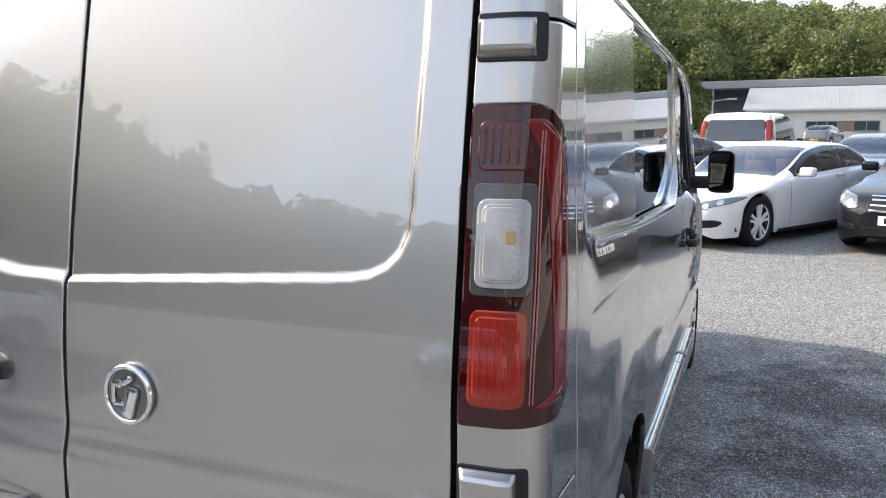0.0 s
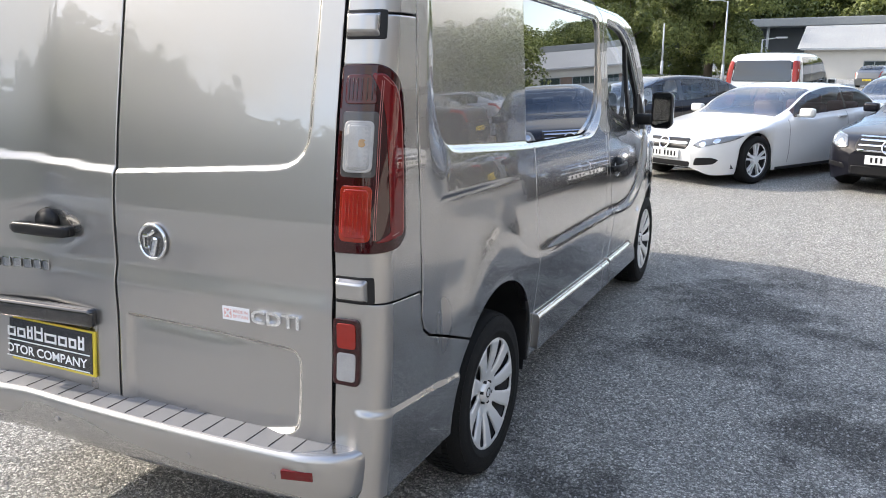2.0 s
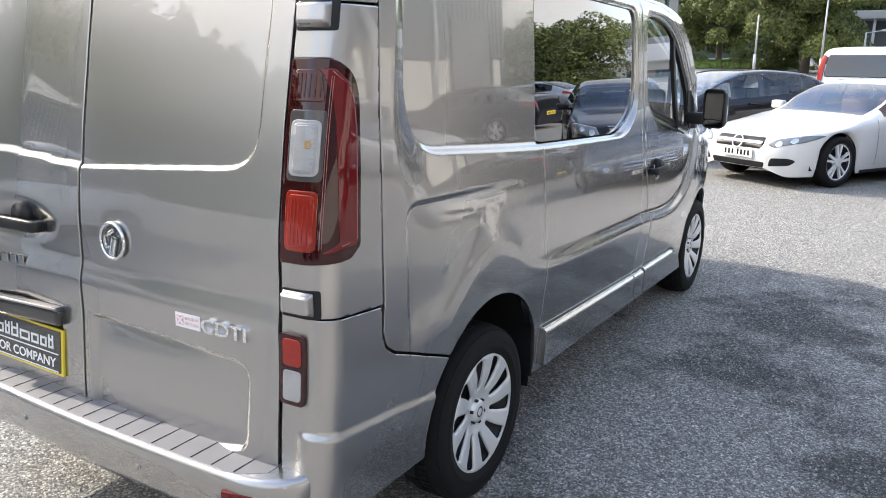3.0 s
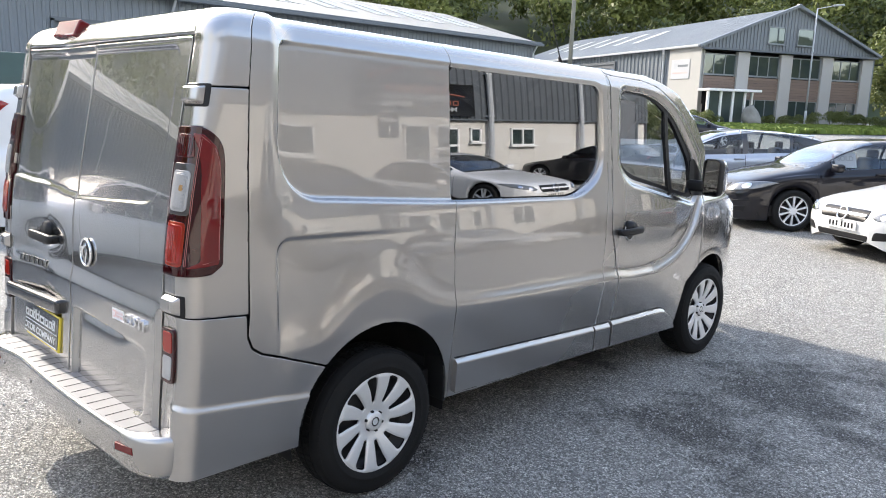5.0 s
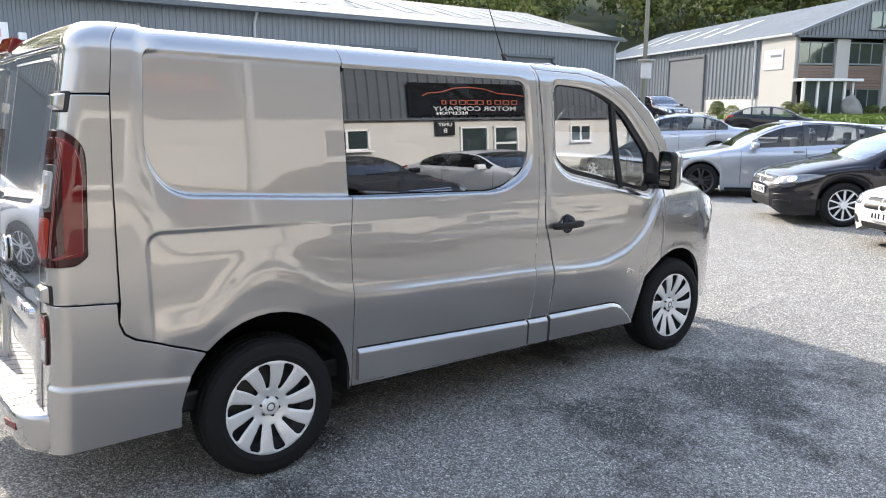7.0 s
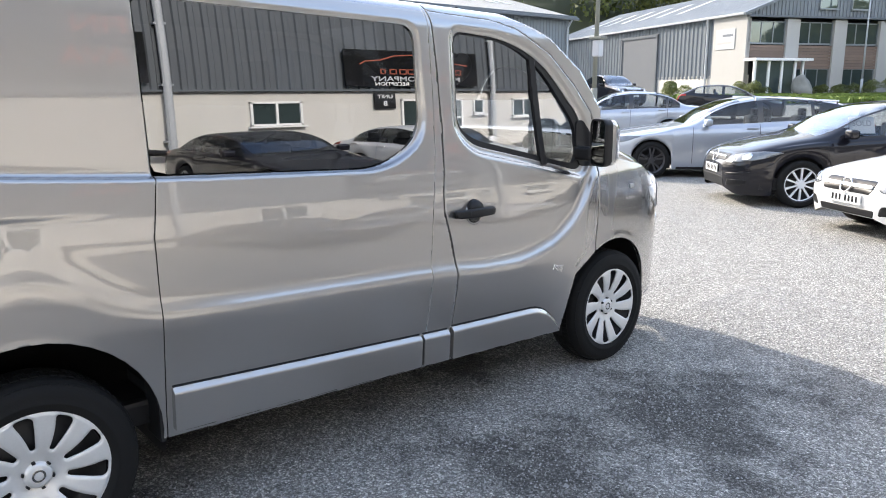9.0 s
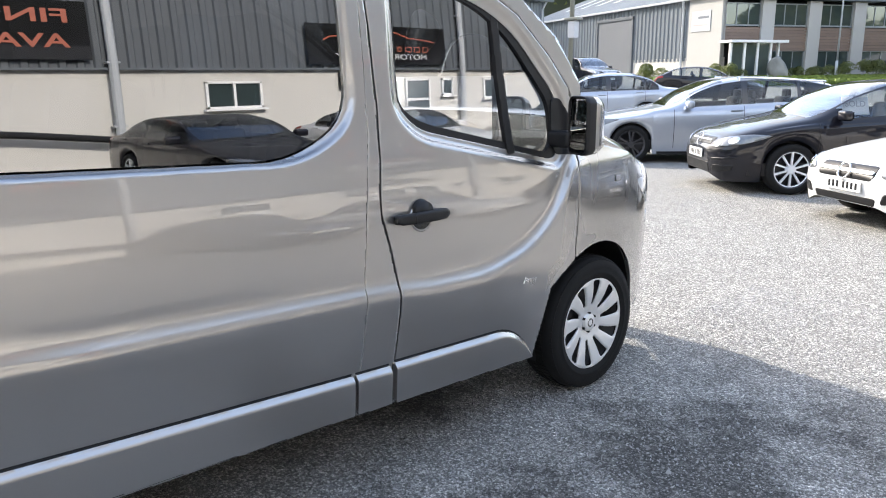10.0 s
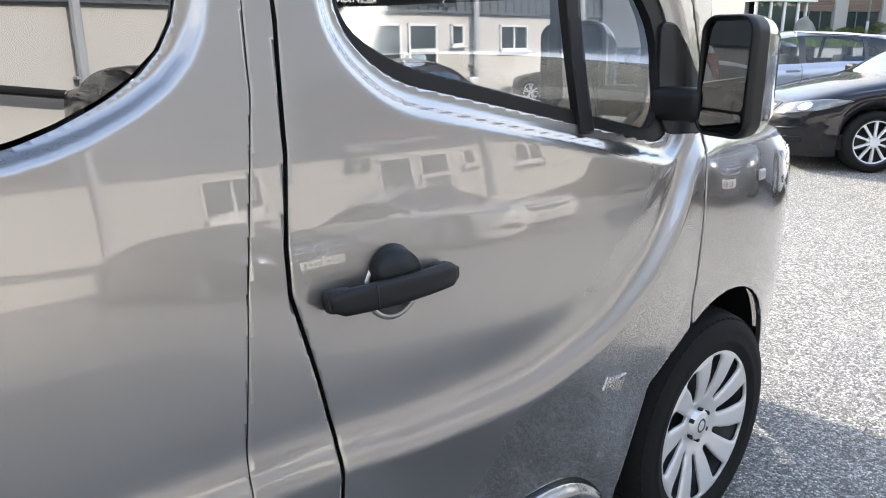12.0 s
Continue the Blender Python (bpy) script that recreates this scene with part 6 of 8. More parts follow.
def door_fittings():
    m = on_skin(sy(2.91), 1.030, 0.0)
    bm = bmesh.new()
    grip(bm, 0.250, 0.043, 0.024, 0.030, 0.013)
    for sx in (-1, 1):
        block(bm, (sx * 0.102, 0, 0.016), (0.042, 0.036, 0.030), 0.010)
    block(bm, (-0.055, 0, 0.047), (0.003, 0.038, 0.0125), 0.0)
    part("door_handle", bm, M_BLACK, van_front_door, "black pull handle", True).matrix_local = m @ pose(0, 0, 0, 0, 0, 0)
    # pressed bowl behind the grip
    ring_v = [(0.012 + r * math.cos(a), -0.004 + r * math.sin(a), z) for r, z in ((0.056, 0.0005), (0.053, 0.0045), (0.049, 0.0045), (0.046, 0.0005)) for a in np.linspace(0, 2 * math.pi, 40, endpoint=False)]
    ring_f = [(i * 40 + j, i * 40 + (j + 1) % 40, (i + 1) * 40 + (j + 1) % 40, (i + 1) * 40 + j) for i in range(3) for j in range(40)]
    link("bowl_rim", ring_v, ring_f, M_VAN, van_front_door, "raised edge of the bowl").matrix_local = m
    bm = bmesh.new()
    bmesh.ops.create_cone(bm, cap_ends=True, segments=36, radius1=0.048, radius2=0.048, depth=0.003, matrix=Matrix.Translation((0.012, -0.004, 0.001)))
    part("handle_bowl", bm, M_DARK_METAL, van_front_door, "", True).matrix_local = m
    bm = bmesh.new()
    bmesh.ops.create_cone(bm, cap_ends=True, segments=36, radius1=0.046, radius2=0.036, depth=0.030, matrix=Matrix.Translation((0.012, 0.018, 0.016)))
    part("handle_cup", bm, M_BLACK, van_front_door, "", True).matrix_local = m
    m = on_skin(sy(3.527), 0.665, 0.002)
    for i in range(7):
        bm = bmesh.new()
        block(bm, (-0.036 + 0.012 * i, 0.003 * math.sin(i), 0), (0.004, 0.024 + 0.008 * (i % 3 == 0), 0.003), 0.001, pose(0, 0, 0, 0, 0, -18))
        block(bm, (-0.031 + 0.012 * i, 0.010, 0), (0.010, 0.003, 0.003), 0.001)
        part("name_mark", bm, M_CHROME, van_front_door).matrix_local = m
    m = on_skin(sy(4.225), 1.045, 0.003)
    bm = bmesh.new()
    block(bm, (0, 0, 0), (0.046, 0.030, 0.010), 0.006)
    part("side_indicator", bm, M_LENS_WHITE, van, "clear side indicator", True).matrix_local = m


def mirrors():
    """A compact shell with a black rim, a grey cap and two glasses, on a short foot."""
    def ring(x0, x1, z0, z1, r, y, turn=0.0, n=8):
        out = []
        for cx, cz, a0 in ((x1 - r, z1 - r, 0), (x0 + r, z1 - r, 90), (x0 + r, z0 + r, 180), (x1 - r, z0 + r, 270)):
            for k in range(n):
                a = radians(a0 + 90 * k / (n - 1))
                out.append((cx + r * math.cos(a), y - turn * (cx + r * math.cos(a) - 1.045), cz + r * math.sin(a)))
        return out

    def loft(rings, close=True):
        v = [p for r in rings for p in r]
        k = len(rings[0])
        f = [(i * k + j, i * k + (j + 1) % k, (i + 1) * k + (j + 1) % k, (i + 1) * k + j) for i in range(len(rings) - 1) for j in range(k)]
        if close:
            f.append(tuple(range((len(rings) - 1) * k, len(rings) * k)))
        return v, f
    for sx in (1, -1):
        def put(nm, v, f, mat, parent, label=""):
            return link(nm, [(sx * x, y, z) for x, y, z in v], f if sx > 0 else [q[::-1] for q in f], mat, parent, label)
        v, f = loft([ring(0.974, 1.104, 1.212, 1.444, 0.030, 3.716, 0.42), ring(0.972, 1.106, 1.210, 1.446, 0.032, 3.704, 0.42), ring(0.967, 1.111, 1.205, 1.450, 0.036, 3.706, 0.38), ring(0.966, 1.114, 1.203, 1.452, 0.038, 3.720, 0.28), ring(0.967, 1.115, 1.204, 1.451, 0.038, 3.745, 0.12)], False)
        v += ring(0.974, 1.104, 1.212, 1.444, 0.030, 3.7165, 0.42)
        f.append(tuple(range(len(v) - 32, len(v)))[::-1])
        mir = put("wing_mirror", v, f, M_BLACK, van, "black two-part wing mirror with grey cap")
        v, f = loft([ring(0.968, 1.1145, 1.205, 1.450, 0.038, 3.7455, 0.12), ring(0.968, 1.116, 1.206, 1.449, 0.040, 3.772, 0.06), ring(0.971, 1.110, 1.212, 1.441, 0.045, 3.798), ring(0.978, 1.098, 1.226, 1.424, 0.045, 3.818), ring(0.995, 1.07, 1.256, 1.392, 0.036, 3.830)])
        put("mirror_shell", v, f, M_VAN, mir, "grey mirror cap")
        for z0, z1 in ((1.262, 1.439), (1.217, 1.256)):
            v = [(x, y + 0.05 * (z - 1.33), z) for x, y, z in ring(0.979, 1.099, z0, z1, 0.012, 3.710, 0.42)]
            put("mirror_glass", v, [tuple(range(len(v)))[::-1]], M_DIM_MIRROR, mir, "mirror glass")
        bm = bmesh.new()
        block(bm, (0.915, 3.765, 1.262), (0.13, 0.075, 0.075), 0.022, seg=3)
        bm.transform(Matrix.Diagonal((sx, 1, 1, 1)))
        if sx < 0:
            bmesh.ops.reverse_faces(bm, faces=bm.faces)
        part("mirror_foot", bm, M_BLACK, mir, "", True)


def cabin():
    def seat(x, y):
        s = new("seat")
        s.parent = van
        s.matrix_local = Matrix.Translation((x, y, 0.55))
        bm = bmesh.new()
        block(bm, (0, 0.22, 0.28), (0.48, 0.50, 0.16), 0.06, seg=3)
        part("seat_cushion", bm, M_FABRIC, s, "", True)
        bm = bmesh.new()
        block(bm, (0, -0.06, 0.66), (0.48, 0.16, 0.66), 0.06, pose(0, 0, 0, -10, 0, 0), seg=3)
        part("backrest", bm, M_FABRIC, s, "", True)
        bm = bmesh.new()
        block(bm, (0, -0.20, 1.10), (0.27, 0.11, 0.22), 0.045, seg=3)
        rod(bm, (-0.06, -0.19, 0.9), (-0.06, -0.19, 1.05), 0.008)
        rod(bm, (0.06, -0.19, 0.9), (0.06, -0.19, 1.05), 0.008)
        part("headrest", bm, M_FABRIC, s, "", True)
        return s
    seat(0.42, 2.72)
    seat(-0.42, 2.72)
    seat(0.48, 1.85)
    seat(0.0, 1.85)
    bm = bmesh.new()
    block(bm, (0, 3.78, 1.02), (1.56, 0.42, 0.30), 0.08, seg=4)
    block(bm, (0.42, 3.62, 1.17), (0.42, 0.22, 0.12), 0.05, seg=3)
    part("dashboard", bm, M_BLACK, van, "", True)
    ring_v, ring_f = [], []
    n, k = 40, 8
    for i in range(n):
        a = 2 * math.pi * i / n
        for j in range(k):
            b = 2 * math.pi * j / k
            r = 0.19 + 0.016 * math.cos(b)
            ring_v.append((r * math.cos(a), r * math.sin(a), 0.016 * math.sin(b)))
    ring_f = [(i * k + j, ((i + 1) % n) * k + j, ((i + 1) % n) * k + (j + 1) % k, i * k + (j + 1) % k) for i in range(n) for j in range(k)]
    sw = link("steering_wheel", ring_v, ring_f, M_BLACK, van)
    sw.matrix_local = pose(0.42, 3.40, 1.12, 62, 0, 0)
    bm = bmesh.new()
    block(bm, (0, 0, -0.01), (0.36, 0.05, 0.03), 0.01)
    block(bm, (0, -0.08, -0.01), (0.05, 0.16, 0.03), 0.01)
    block(bm, (0, 0, 0), (0.13, 0.11, 0.05), 0.02)
    part("steering_hub", bm, M_BLACK, sw)
    bm = bmesh.new()
    block(bm, (0, 1.40, 1.2), (1.66, 0.03, 1.45), 0.0)
    part("bulkhead", bm, M_FABRIC, van)
    bm = bmesh.new()
    block(bm, (0, 2.2, 1.965), (1.4, 1.6, 0.02), 0.0)
    part("headlining", bm, M_FABRIC, van)
    # aerial at the front of the roof
    bm = bmesh.new()
    rod(bm, (0.36, 2.93, 1.99), (0.36, 2.88, 2.07), 0.022, 0.008)
    rod(bm, (0.36, 2.89, 2.06), (0.355, 2.72, 2.46), 0.0045, 0.002, 8)
    part("aerial", bm, M_BLACK, van, "black whip aerial")


glazing()
tail_lamps()
hinges()
wheels()
bumper()
rear_fittings()
door_fittings()
mirrors()
cabin()


def widen_left_corner():
    """The rear left corner, with its lamps and hinges, stands a little further out than the right one."""
    bpy.context.view_layer.update()
    for ob in van.children_recursive:
        if ob.type != "MESH" or "number_plate" in (ob.name, ob.parent.name):
            continue
        m = ob.matrix_world
        co = np.empty(3 * len(ob.data.vertices))
        ob.data.vertices.foreach_get("co", co)
        a = np.array(m)
        p = co.reshape(-1, 3) @ a[:3, :3].T + a[:3, 3]
        k = smooth01((-p[:, 0] - 0.42) / 0.42)
        if not k.any():
            continue
        p[:, 1] -= 0.065 * k * (1 - smooth01((p[:, 1] - 0.25) / 0.55))
        p[:, 0] -= 0.06 * k
        b = np.array(m.inverted())
        ob.data.vertices.foreach_set("co", (p @ b[:3, :3].T + b[:3, 3]).ravel())
        ob.data.update()


widen_left_corner()

# ---- parked cars: local front at +y, right at +x ----
def car_wheel(parent, m, r, spokes, mat, width=0.21):
    w = new("wheel")
    w.parent = parent
    w.matrix_local = m
    rim = r * 0.745
    v, f = lathe([(rim - 0.01, -width / 2), (r - 0.02, -width / 2), (r, -width / 2 + 0.03), (r, width / 2 - 0.03), (r - 0.015, width / 2), (rim + 0.02, width / 2 + 0.004), (rim, width / 2 - 0.005)], 36)
    link("tyre", v, f, M_TYRE, w)
    v, f = lathe([(rim + 0.002, width / 2 - 0.004), (rim - 0.012, width / 2 - 0.010), (rim - 0.022, width / 2 - 0.05), (rim - 0.03, -0.02), (0.0, -0.02)], 36)
    link("barrel", v, f, [M_ALLOY_DARK], w)
    bm = bmesh.new()
    h = width / 2 - 0.022
    for i in range(spokes):
        a = 2 * math.pi * i / spokes
        for da in ((-0.17, 0.17) if spokes < 8 else (0.0,)):
            k = 0.015 if spokes < 8 else 0.012
            pts = []
            for rr, ww, hh, q in ((0.05, k * 0.8, h + 0.006, a + da * 1.0), (rim - 0.006, k * 1.15, h, a + da * 1.15)):
                d = Vector((0, math.cos(q), math.sin(q)))
                t = Vector((0, -math.sin(q), math.cos(q)))
                for s in (-1, 1):
                    for dx in (0, -0.03):
                        pts.append(bm.verts.new(d * rr + t * ww * s + Vector((hh + dx, 0, 0))))
            A = pts
            for g in ((0, 4, 6, 2), (0, 1, 5, 4), (2, 6, 7, 3), (4, 5, 7, 6)):
                bm.faces.new([A[j] for j in g])
    rod(bm, (h - 0.04, 0, 0), (h + 0.014, 0, 0), 0.07, 0.055, 20)
    n, kk = 36, 6
    ring = [[bm.verts.new((h + 0.006 * math.sin(2 * math.pi * j / kk), (rim - 0.012 + 0.016 * math.cos(2 * math.pi * j / kk)) * math.cos(2 * math.pi * i / n), (rim - 0.012 + 0.016 * math.cos(2 * math.pi * j / kk)) * math.sin(2 * math.pi * i / n))) for j in range(kk)] for i in range(n)]
    for i in range(n):
        for j in range(kk):
            bm.faces.new((ring[i][j], ring[(i + 1) % n][j], ring[(i + 1) % n][(j + 1) % kk], ring[i][(j + 1) % kk]))
    part("rim", bm, mat, w, "spoked alloy rim")
    return w


def car(label, m, paint, L=4.7, W=1.80, wb=2.76, fo=0.85, r=0.325, top=(), belt=(), cabin=(), pillars=(), spokes=5, rim=None, glassm=None, rear_glass=None, seats=None, grille="bars", lampm=None, rails=False, roofm=None, plate="front", tail_box=False, group="parked cars", name="car", emblem=True, lean=0.40, face="bars", tail=0.80, clear=0.16):
    """A car from its outline. top, belt: (distance from the nose, height); cabin: nose distances of the windscreen's foot, roof's front, roof's end, rear glass's foot."""
    c = thing(name, label, "car", m, group)
    y_of = lambda d: L / 2 - d
    T, B = knots([d for d, z in top], [z for d, z in top]), knots([d for d, z in belt], [z for d, z in belt])
    c0, c1, c2, c3 = cabin
    wheels_d = (fo, fo + wb)
    plan = knots([0, 0.03, 0.09, 0.25, 0.7, 1.3, L * 0.5, L - 1.0, L - 0.4, L - 0.1, L], [0.50, 0.64, 0.77, 0.89, 0.965, 0.99, 1.0, 0.985, 0.945 + 0.6 * (tail - 0.80) * 0.3, 0.88 + 0.5 * (tail - 0.80), tail])
    ds = sorted(set(np.round(np.concatenate([np.linspace(0, 0.12, 9), np.linspace(0.14, 0.3, 7), np.linspace(0.3, L - 0.3, 90), np.linspace(L - 0.3, L, 9), [c0, c1, c2, c3], *[[p[0], p[1]] for p in pillars], *[np.linspace(d - r - 0.09, d + r + 0.09, 25) for d in wheels_d]]), 4)))
    qs = [0, 0.5, 1, 1.5, 2, 2.5, 3, 3.5, 4, 4.5, 5, 5.25, 5.7, 6.2, 6.6, 6.95, 7.3, 7.6, 8, 8.5, 9, 9.5, 10]

    def section(d):
        w = W / 2 * float(plan(d))
        t, b = float(T(d)), float(B(d))
        b = min(b, t)
        low = clear + 0.09 * max(0.0, 1 - d / 0.12) ** 2
        lift = low
        for wd in wheels_d:
            k = (r + 0.040) ** 2 - (d - wd) ** 2
            if k > 0:
                lift = max(lift, r + math.sqrt(k))
        lift = min(lift, b - 0.06)
        h = b - lift
        rise = t - b
        cab = float(smooth01((rise - 0.10) / 0.25))
        wr = max(0.25, w * 0.925 - rise * lean)
        low_pts = [(0.955, 0.0), (0.985, 0.18), (1.0, 0.42), (0.998, 0.68), (0.972, 0.93), (0.930, 1.0)]
        pts = [(w * a, lift + h * k) for a, k in low_pts]
        up_cab = [(w * 0.925 * 0.5 + wr * 0.5 + 0.015, b + rise * 0.47), (wr, b + rise * 0.86), (wr * 0.86, b + rise * 0.955), (wr * 0.5, b + rise * 0.99), (0, t)]
        up_hood = [(w * 0.885, b + rise * 0.35), (w * 0.80, b + rise * 0.62), (w * 0.62, b + rise * 0.84), (w * 0.33, b + rise * 0.96), (0, t)]
        pts += [(a[0] * cab + e[0] * (1 - cab), a[1] * cab + e[1] * (1 - cab)) for a, e in zip(up_cab, up_hood)]
        q = np.arange(len(pts))
        fx, fz = knots(q, [p[0] for p in pts]), knots(q, [p[1] for p in pts])
        return fx(qs), fz(qs), rise

    rows = [section(d) for d in ds]
    n = len(qs)
    grid = np.zeros((len(ds), n, 3))
    for i, d in enumerate(ds):
        grid[i, :, 0], grid[i, :, 2] = rows[i][0], rows[i][1]
        bulge = 0.05 * np.exp(-((rows[i][1] - 0.48) / 0.22) ** 2)
        end = max(0.0, 1 - d / 0.3) - max(0.0, 1 - (L - d) / 0.3)
        grid[i, :, 1] = y_of(d) + end * bulge
    kinds = {}
    for i in range(len(ds) - 1):
        d = (ds[i] + ds[i + 1]) / 2
        rise = (rows[i][2] + rows[i + 1][2]) / 2
        for j in range(n - 1):
            q = (qs[j] + qs[j + 1]) / 2
            key = "body"
            if c0 + 0.04 < d < c3 - 0.04:
                if 5.25 < q < 6.95 and rise > 0.14:
                    hit = [k for k, p in enumerate(pillars) if p[0] < d < p[1]]
                    if hit:
                        key = ("side_window", hit[0])
                    elif pillars and pillars[0][0] < d < pillars[-1][1]:
                        key = ("pillar", sum(p[1] <= d for p in pillars))
                elif q > 7.3 and c0 + 0.05 < d < c1:
                    key = ("windscreen", 0)
                elif q > 7.3 and c2 < d < c3 - 0.05:
                    key = ("rear_window", 0)
            kinds.setdefault(key, []).append((i, j))

    def make(key, cells, sx_list, nm, mat, lab=""):
        ids, v, f = {}, [], []
        for sx in sx_list:
            for i, j in cells:
                face = []
                for a, b in ((i, j), (i, j + 1), (i + 1, j + 1), (i + 1, j)):
                    x = grid[a, b, 0]
                    kk = (a, b, sx if x > 1e-6 else 0)
                    if kk not in ids:
                        ids[kk] = len(v)
                        v.append((sx * x, grid[a, b, 1], grid[a, b, 2]))
                    if ids[kk] not in face:
                        face.append(ids[kk])
                if len(face) > 2:
                    f.append(face if sx > 0 else face[::-1])
        return link(nm, v, f, mat, c, lab)

    make("body", kinds["body"], (1, -1), "body", paint)
    for end in (0, len(ds) - 1):
        mid = (0, grid[end, :, 1].mean(), float(grid[end, :, 2].mean()))
        ring = [(grid[end, j, 0], grid[end, j, 1], grid[end, j, 2]) for j in range(n)] + [(-grid[end, j, 0], grid[end, j, 1], grid[end, j, 2]) for j in range(n - 2, -1, -1)]
        k = len(ring)
        v = ring + [mid]
        link("nose_panel" if end == 0 else "tail_panel", v, [(i, (i + 1) % k, k) if end else ((i + 1) % k, i, k) for i in range(k)], paint, c)
    g = glassm or M_CARGLASS
    for key, cells in kinds.items():
        if key == "body":
            continue
        if key[0] == "side_window":
            use = (rear_glass or g) if key[1] > 0 else g
            for sx in (1, -1):
                make(key, cells, (sx,), "side_window", use)
        elif key[0] == "pillar":
            for sx in (1, -1):
                make(key, cells, (sx,), "window_pillar", M_BLACK_GLOSS, "black pillar between windows")
        else:
            make(key, cells, (1, -1), key[0], M_WINDSCREEN if key[0] == "windscreen" else (rear_glass or g), "sloping glass")
    S = lambda d, q: np.array([np.interp(q, qs, grid[int(np.argmin(np.abs(np.array(ds) - d))), :, a]) for a in range(3)])

    def patch(nm, d0, d1, q0, q1, mat, lift=0.006, lab="", sides=(1, -1), nd=8, nq=6, taper=0.0):
        for sx in sides:
            v, f = [], []
            for a in range(nd):
                for b in range(nq):
                    d = d0 + (d1 - d0) * a / (nd - 1)
                    k = taper * a / (nd - 1)
                    q = q0 + (q1 - q0) * (k * 0.7 + (1 - k) * b / (nq - 1))
                    i = min(len(ds) - 2, max(0, int(np.searchsorted(ds, d)) - 1))
                    t = (d - ds[i]) / (ds[i + 1] - ds[i])
                    p = [(1 - t) * np.interp(q, qs, grid[i, :, e]) + t * np.interp(q, qs, grid[i + 1, :, e]) for e in range(3)]
                    out = Vector((p[0], 0.6 * (1 if d < 0.5 else -1 if d > L - 0.5 else 0), 0.25)).normalized() * lift
                    v.append((sx * (p[0] + out.x), p[1] + out.y, p[2] + out.z))
            for a in range(nd - 1):
                for b in range(nq - 1):
                    q = (a * nq + b, a * nq + b + 1, (a + 1) * nq + b + 1, (a + 1) * nq + b)
                    f.append(q if sx > 0 else q[::-1])
            link(nm, v, f, mat, c, lab)

    if not tail_box:
        patch("tail_lamp", L - 0.42, L - 0.02, 4.0, 5.2, M_RED_BRIGHT, 0.010, "red tail lamp")
    for p in list(pillars)[:2]:
        d = p[1] + 0.03
        patch("door_line", d - 0.004, d + 0.004, 0.4, 5.1, M_BLACK, 0.003, nd=2, nq=14)
    if pillars:
        patch("door_line", c0 + 0.16, c0 + 0.168, 0.8, 4.9, M_BLACK, 0.003, nd=2, nq=12)
        for p in list(pillars)[:2]:
            q = S(p[1] - 0.12, 4.05)
            for sx in (1, -1):
                bm = bmesh.new()
                block(bm, (sx * (q[0] + 0.018), q[1], q[2]), (0.03, 0.20, 0.028), 0.008)
                part("door_handle", bm, paint, c)
    patch("sill_trim", fo + r + 0.12, fo + wb - r - 0.12, 0.0, 0.35, M_BLACK, 0.004, nd=10, nq=3)
    # what lies on the nose and the tail is cut to an outline and laid on the body
    bpy.context.view_layer.update()
    hull_v, hull_f = [], []
    for ob in c.children:
        if ob.name.split(".")[0] in ("body", "nose_panel", "tail_panel", "rear_window"):
            k = len(hull_v)
            hull_v += [v.co.copy() for v in ob.data.vertices]
            hull_f += [[k + i for i in f.vertices] for f in ob.data.polygons]
    hull = BVHTree.FromPolygons(hull_v, hull_f)

    def ahead(side_y):
        def surf(s, v):
            P, N = [], []
            for x, z in zip(s, v):
                hit, nor, _, _ = hull.ray_cast(Vector((x, side_y * 6, z)), Vector((0, -side_y, 0)))
                if hit is None:
                    hit, nor, _, _ = hull.find_nearest(Vector((x, side_y * (L / 2 - 0.3), z)))
                if nor.y * side_y < 0:
                    nor = -nor
                P.append(hit)
                N.append(nor)
            return np.array(P), np.array(N)
        return surf

    def lay(nm, pts, mat, lift=0.006, lab="", end=1, mirrored=False, r=0.012, res=0.035, parent=None):
        for sx in ((1, -1) if mirrored else (1,)):
            poly = rounded([(sx * u * W / 2, z) for u, z in pts], r, 3)
            panel(nm, poly if sx > 0 else poly[::-1], mat, parent or c, ahead(end), res=res, lift=lift, rim=lift + 0.004, label=lab)

    zs = float(T(0.15)) / 0.70
    zz = lambda pts: [(u, 0.22 + (z - 0.22) * (zs * 0.70 - 0.22) / 0.48) for u, z in pts]
    F = FACES[face]
    lay("headlamp", zz(F["lamp"]), lampm or M_HEADLAMP, 0.008, "clear headlamp", mirrored=True, res=0.03)
    for u, z, rr in F["bulbs"]:
        lay("lamp_lens", zz([(u + rr * math.cos(a) / W * 2, z + rr * math.sin(a)) for a in np.linspace(0, 2 * math.pi, 9)[:-1]]), M_CHROME, 0.012, "", mirrored=True, r=0.004, res=0.02)
    lay("grille_back", zz(F["grille"]), M_BLACK, 0.004, "black grille", res=0.03)
    for bar in F["bars"]:
        lay("grille_bar", zz(bar), M_CHROME if face == "bars" else M_ALLOY, 0.016, "", r=0.006, res=0.03)
    for low in F["intakes"]:
        lay("air_intake", zz(low), M_BLACK, 0.003, "", mirrored=min(u for u, z in low) > 0, r=0.02)
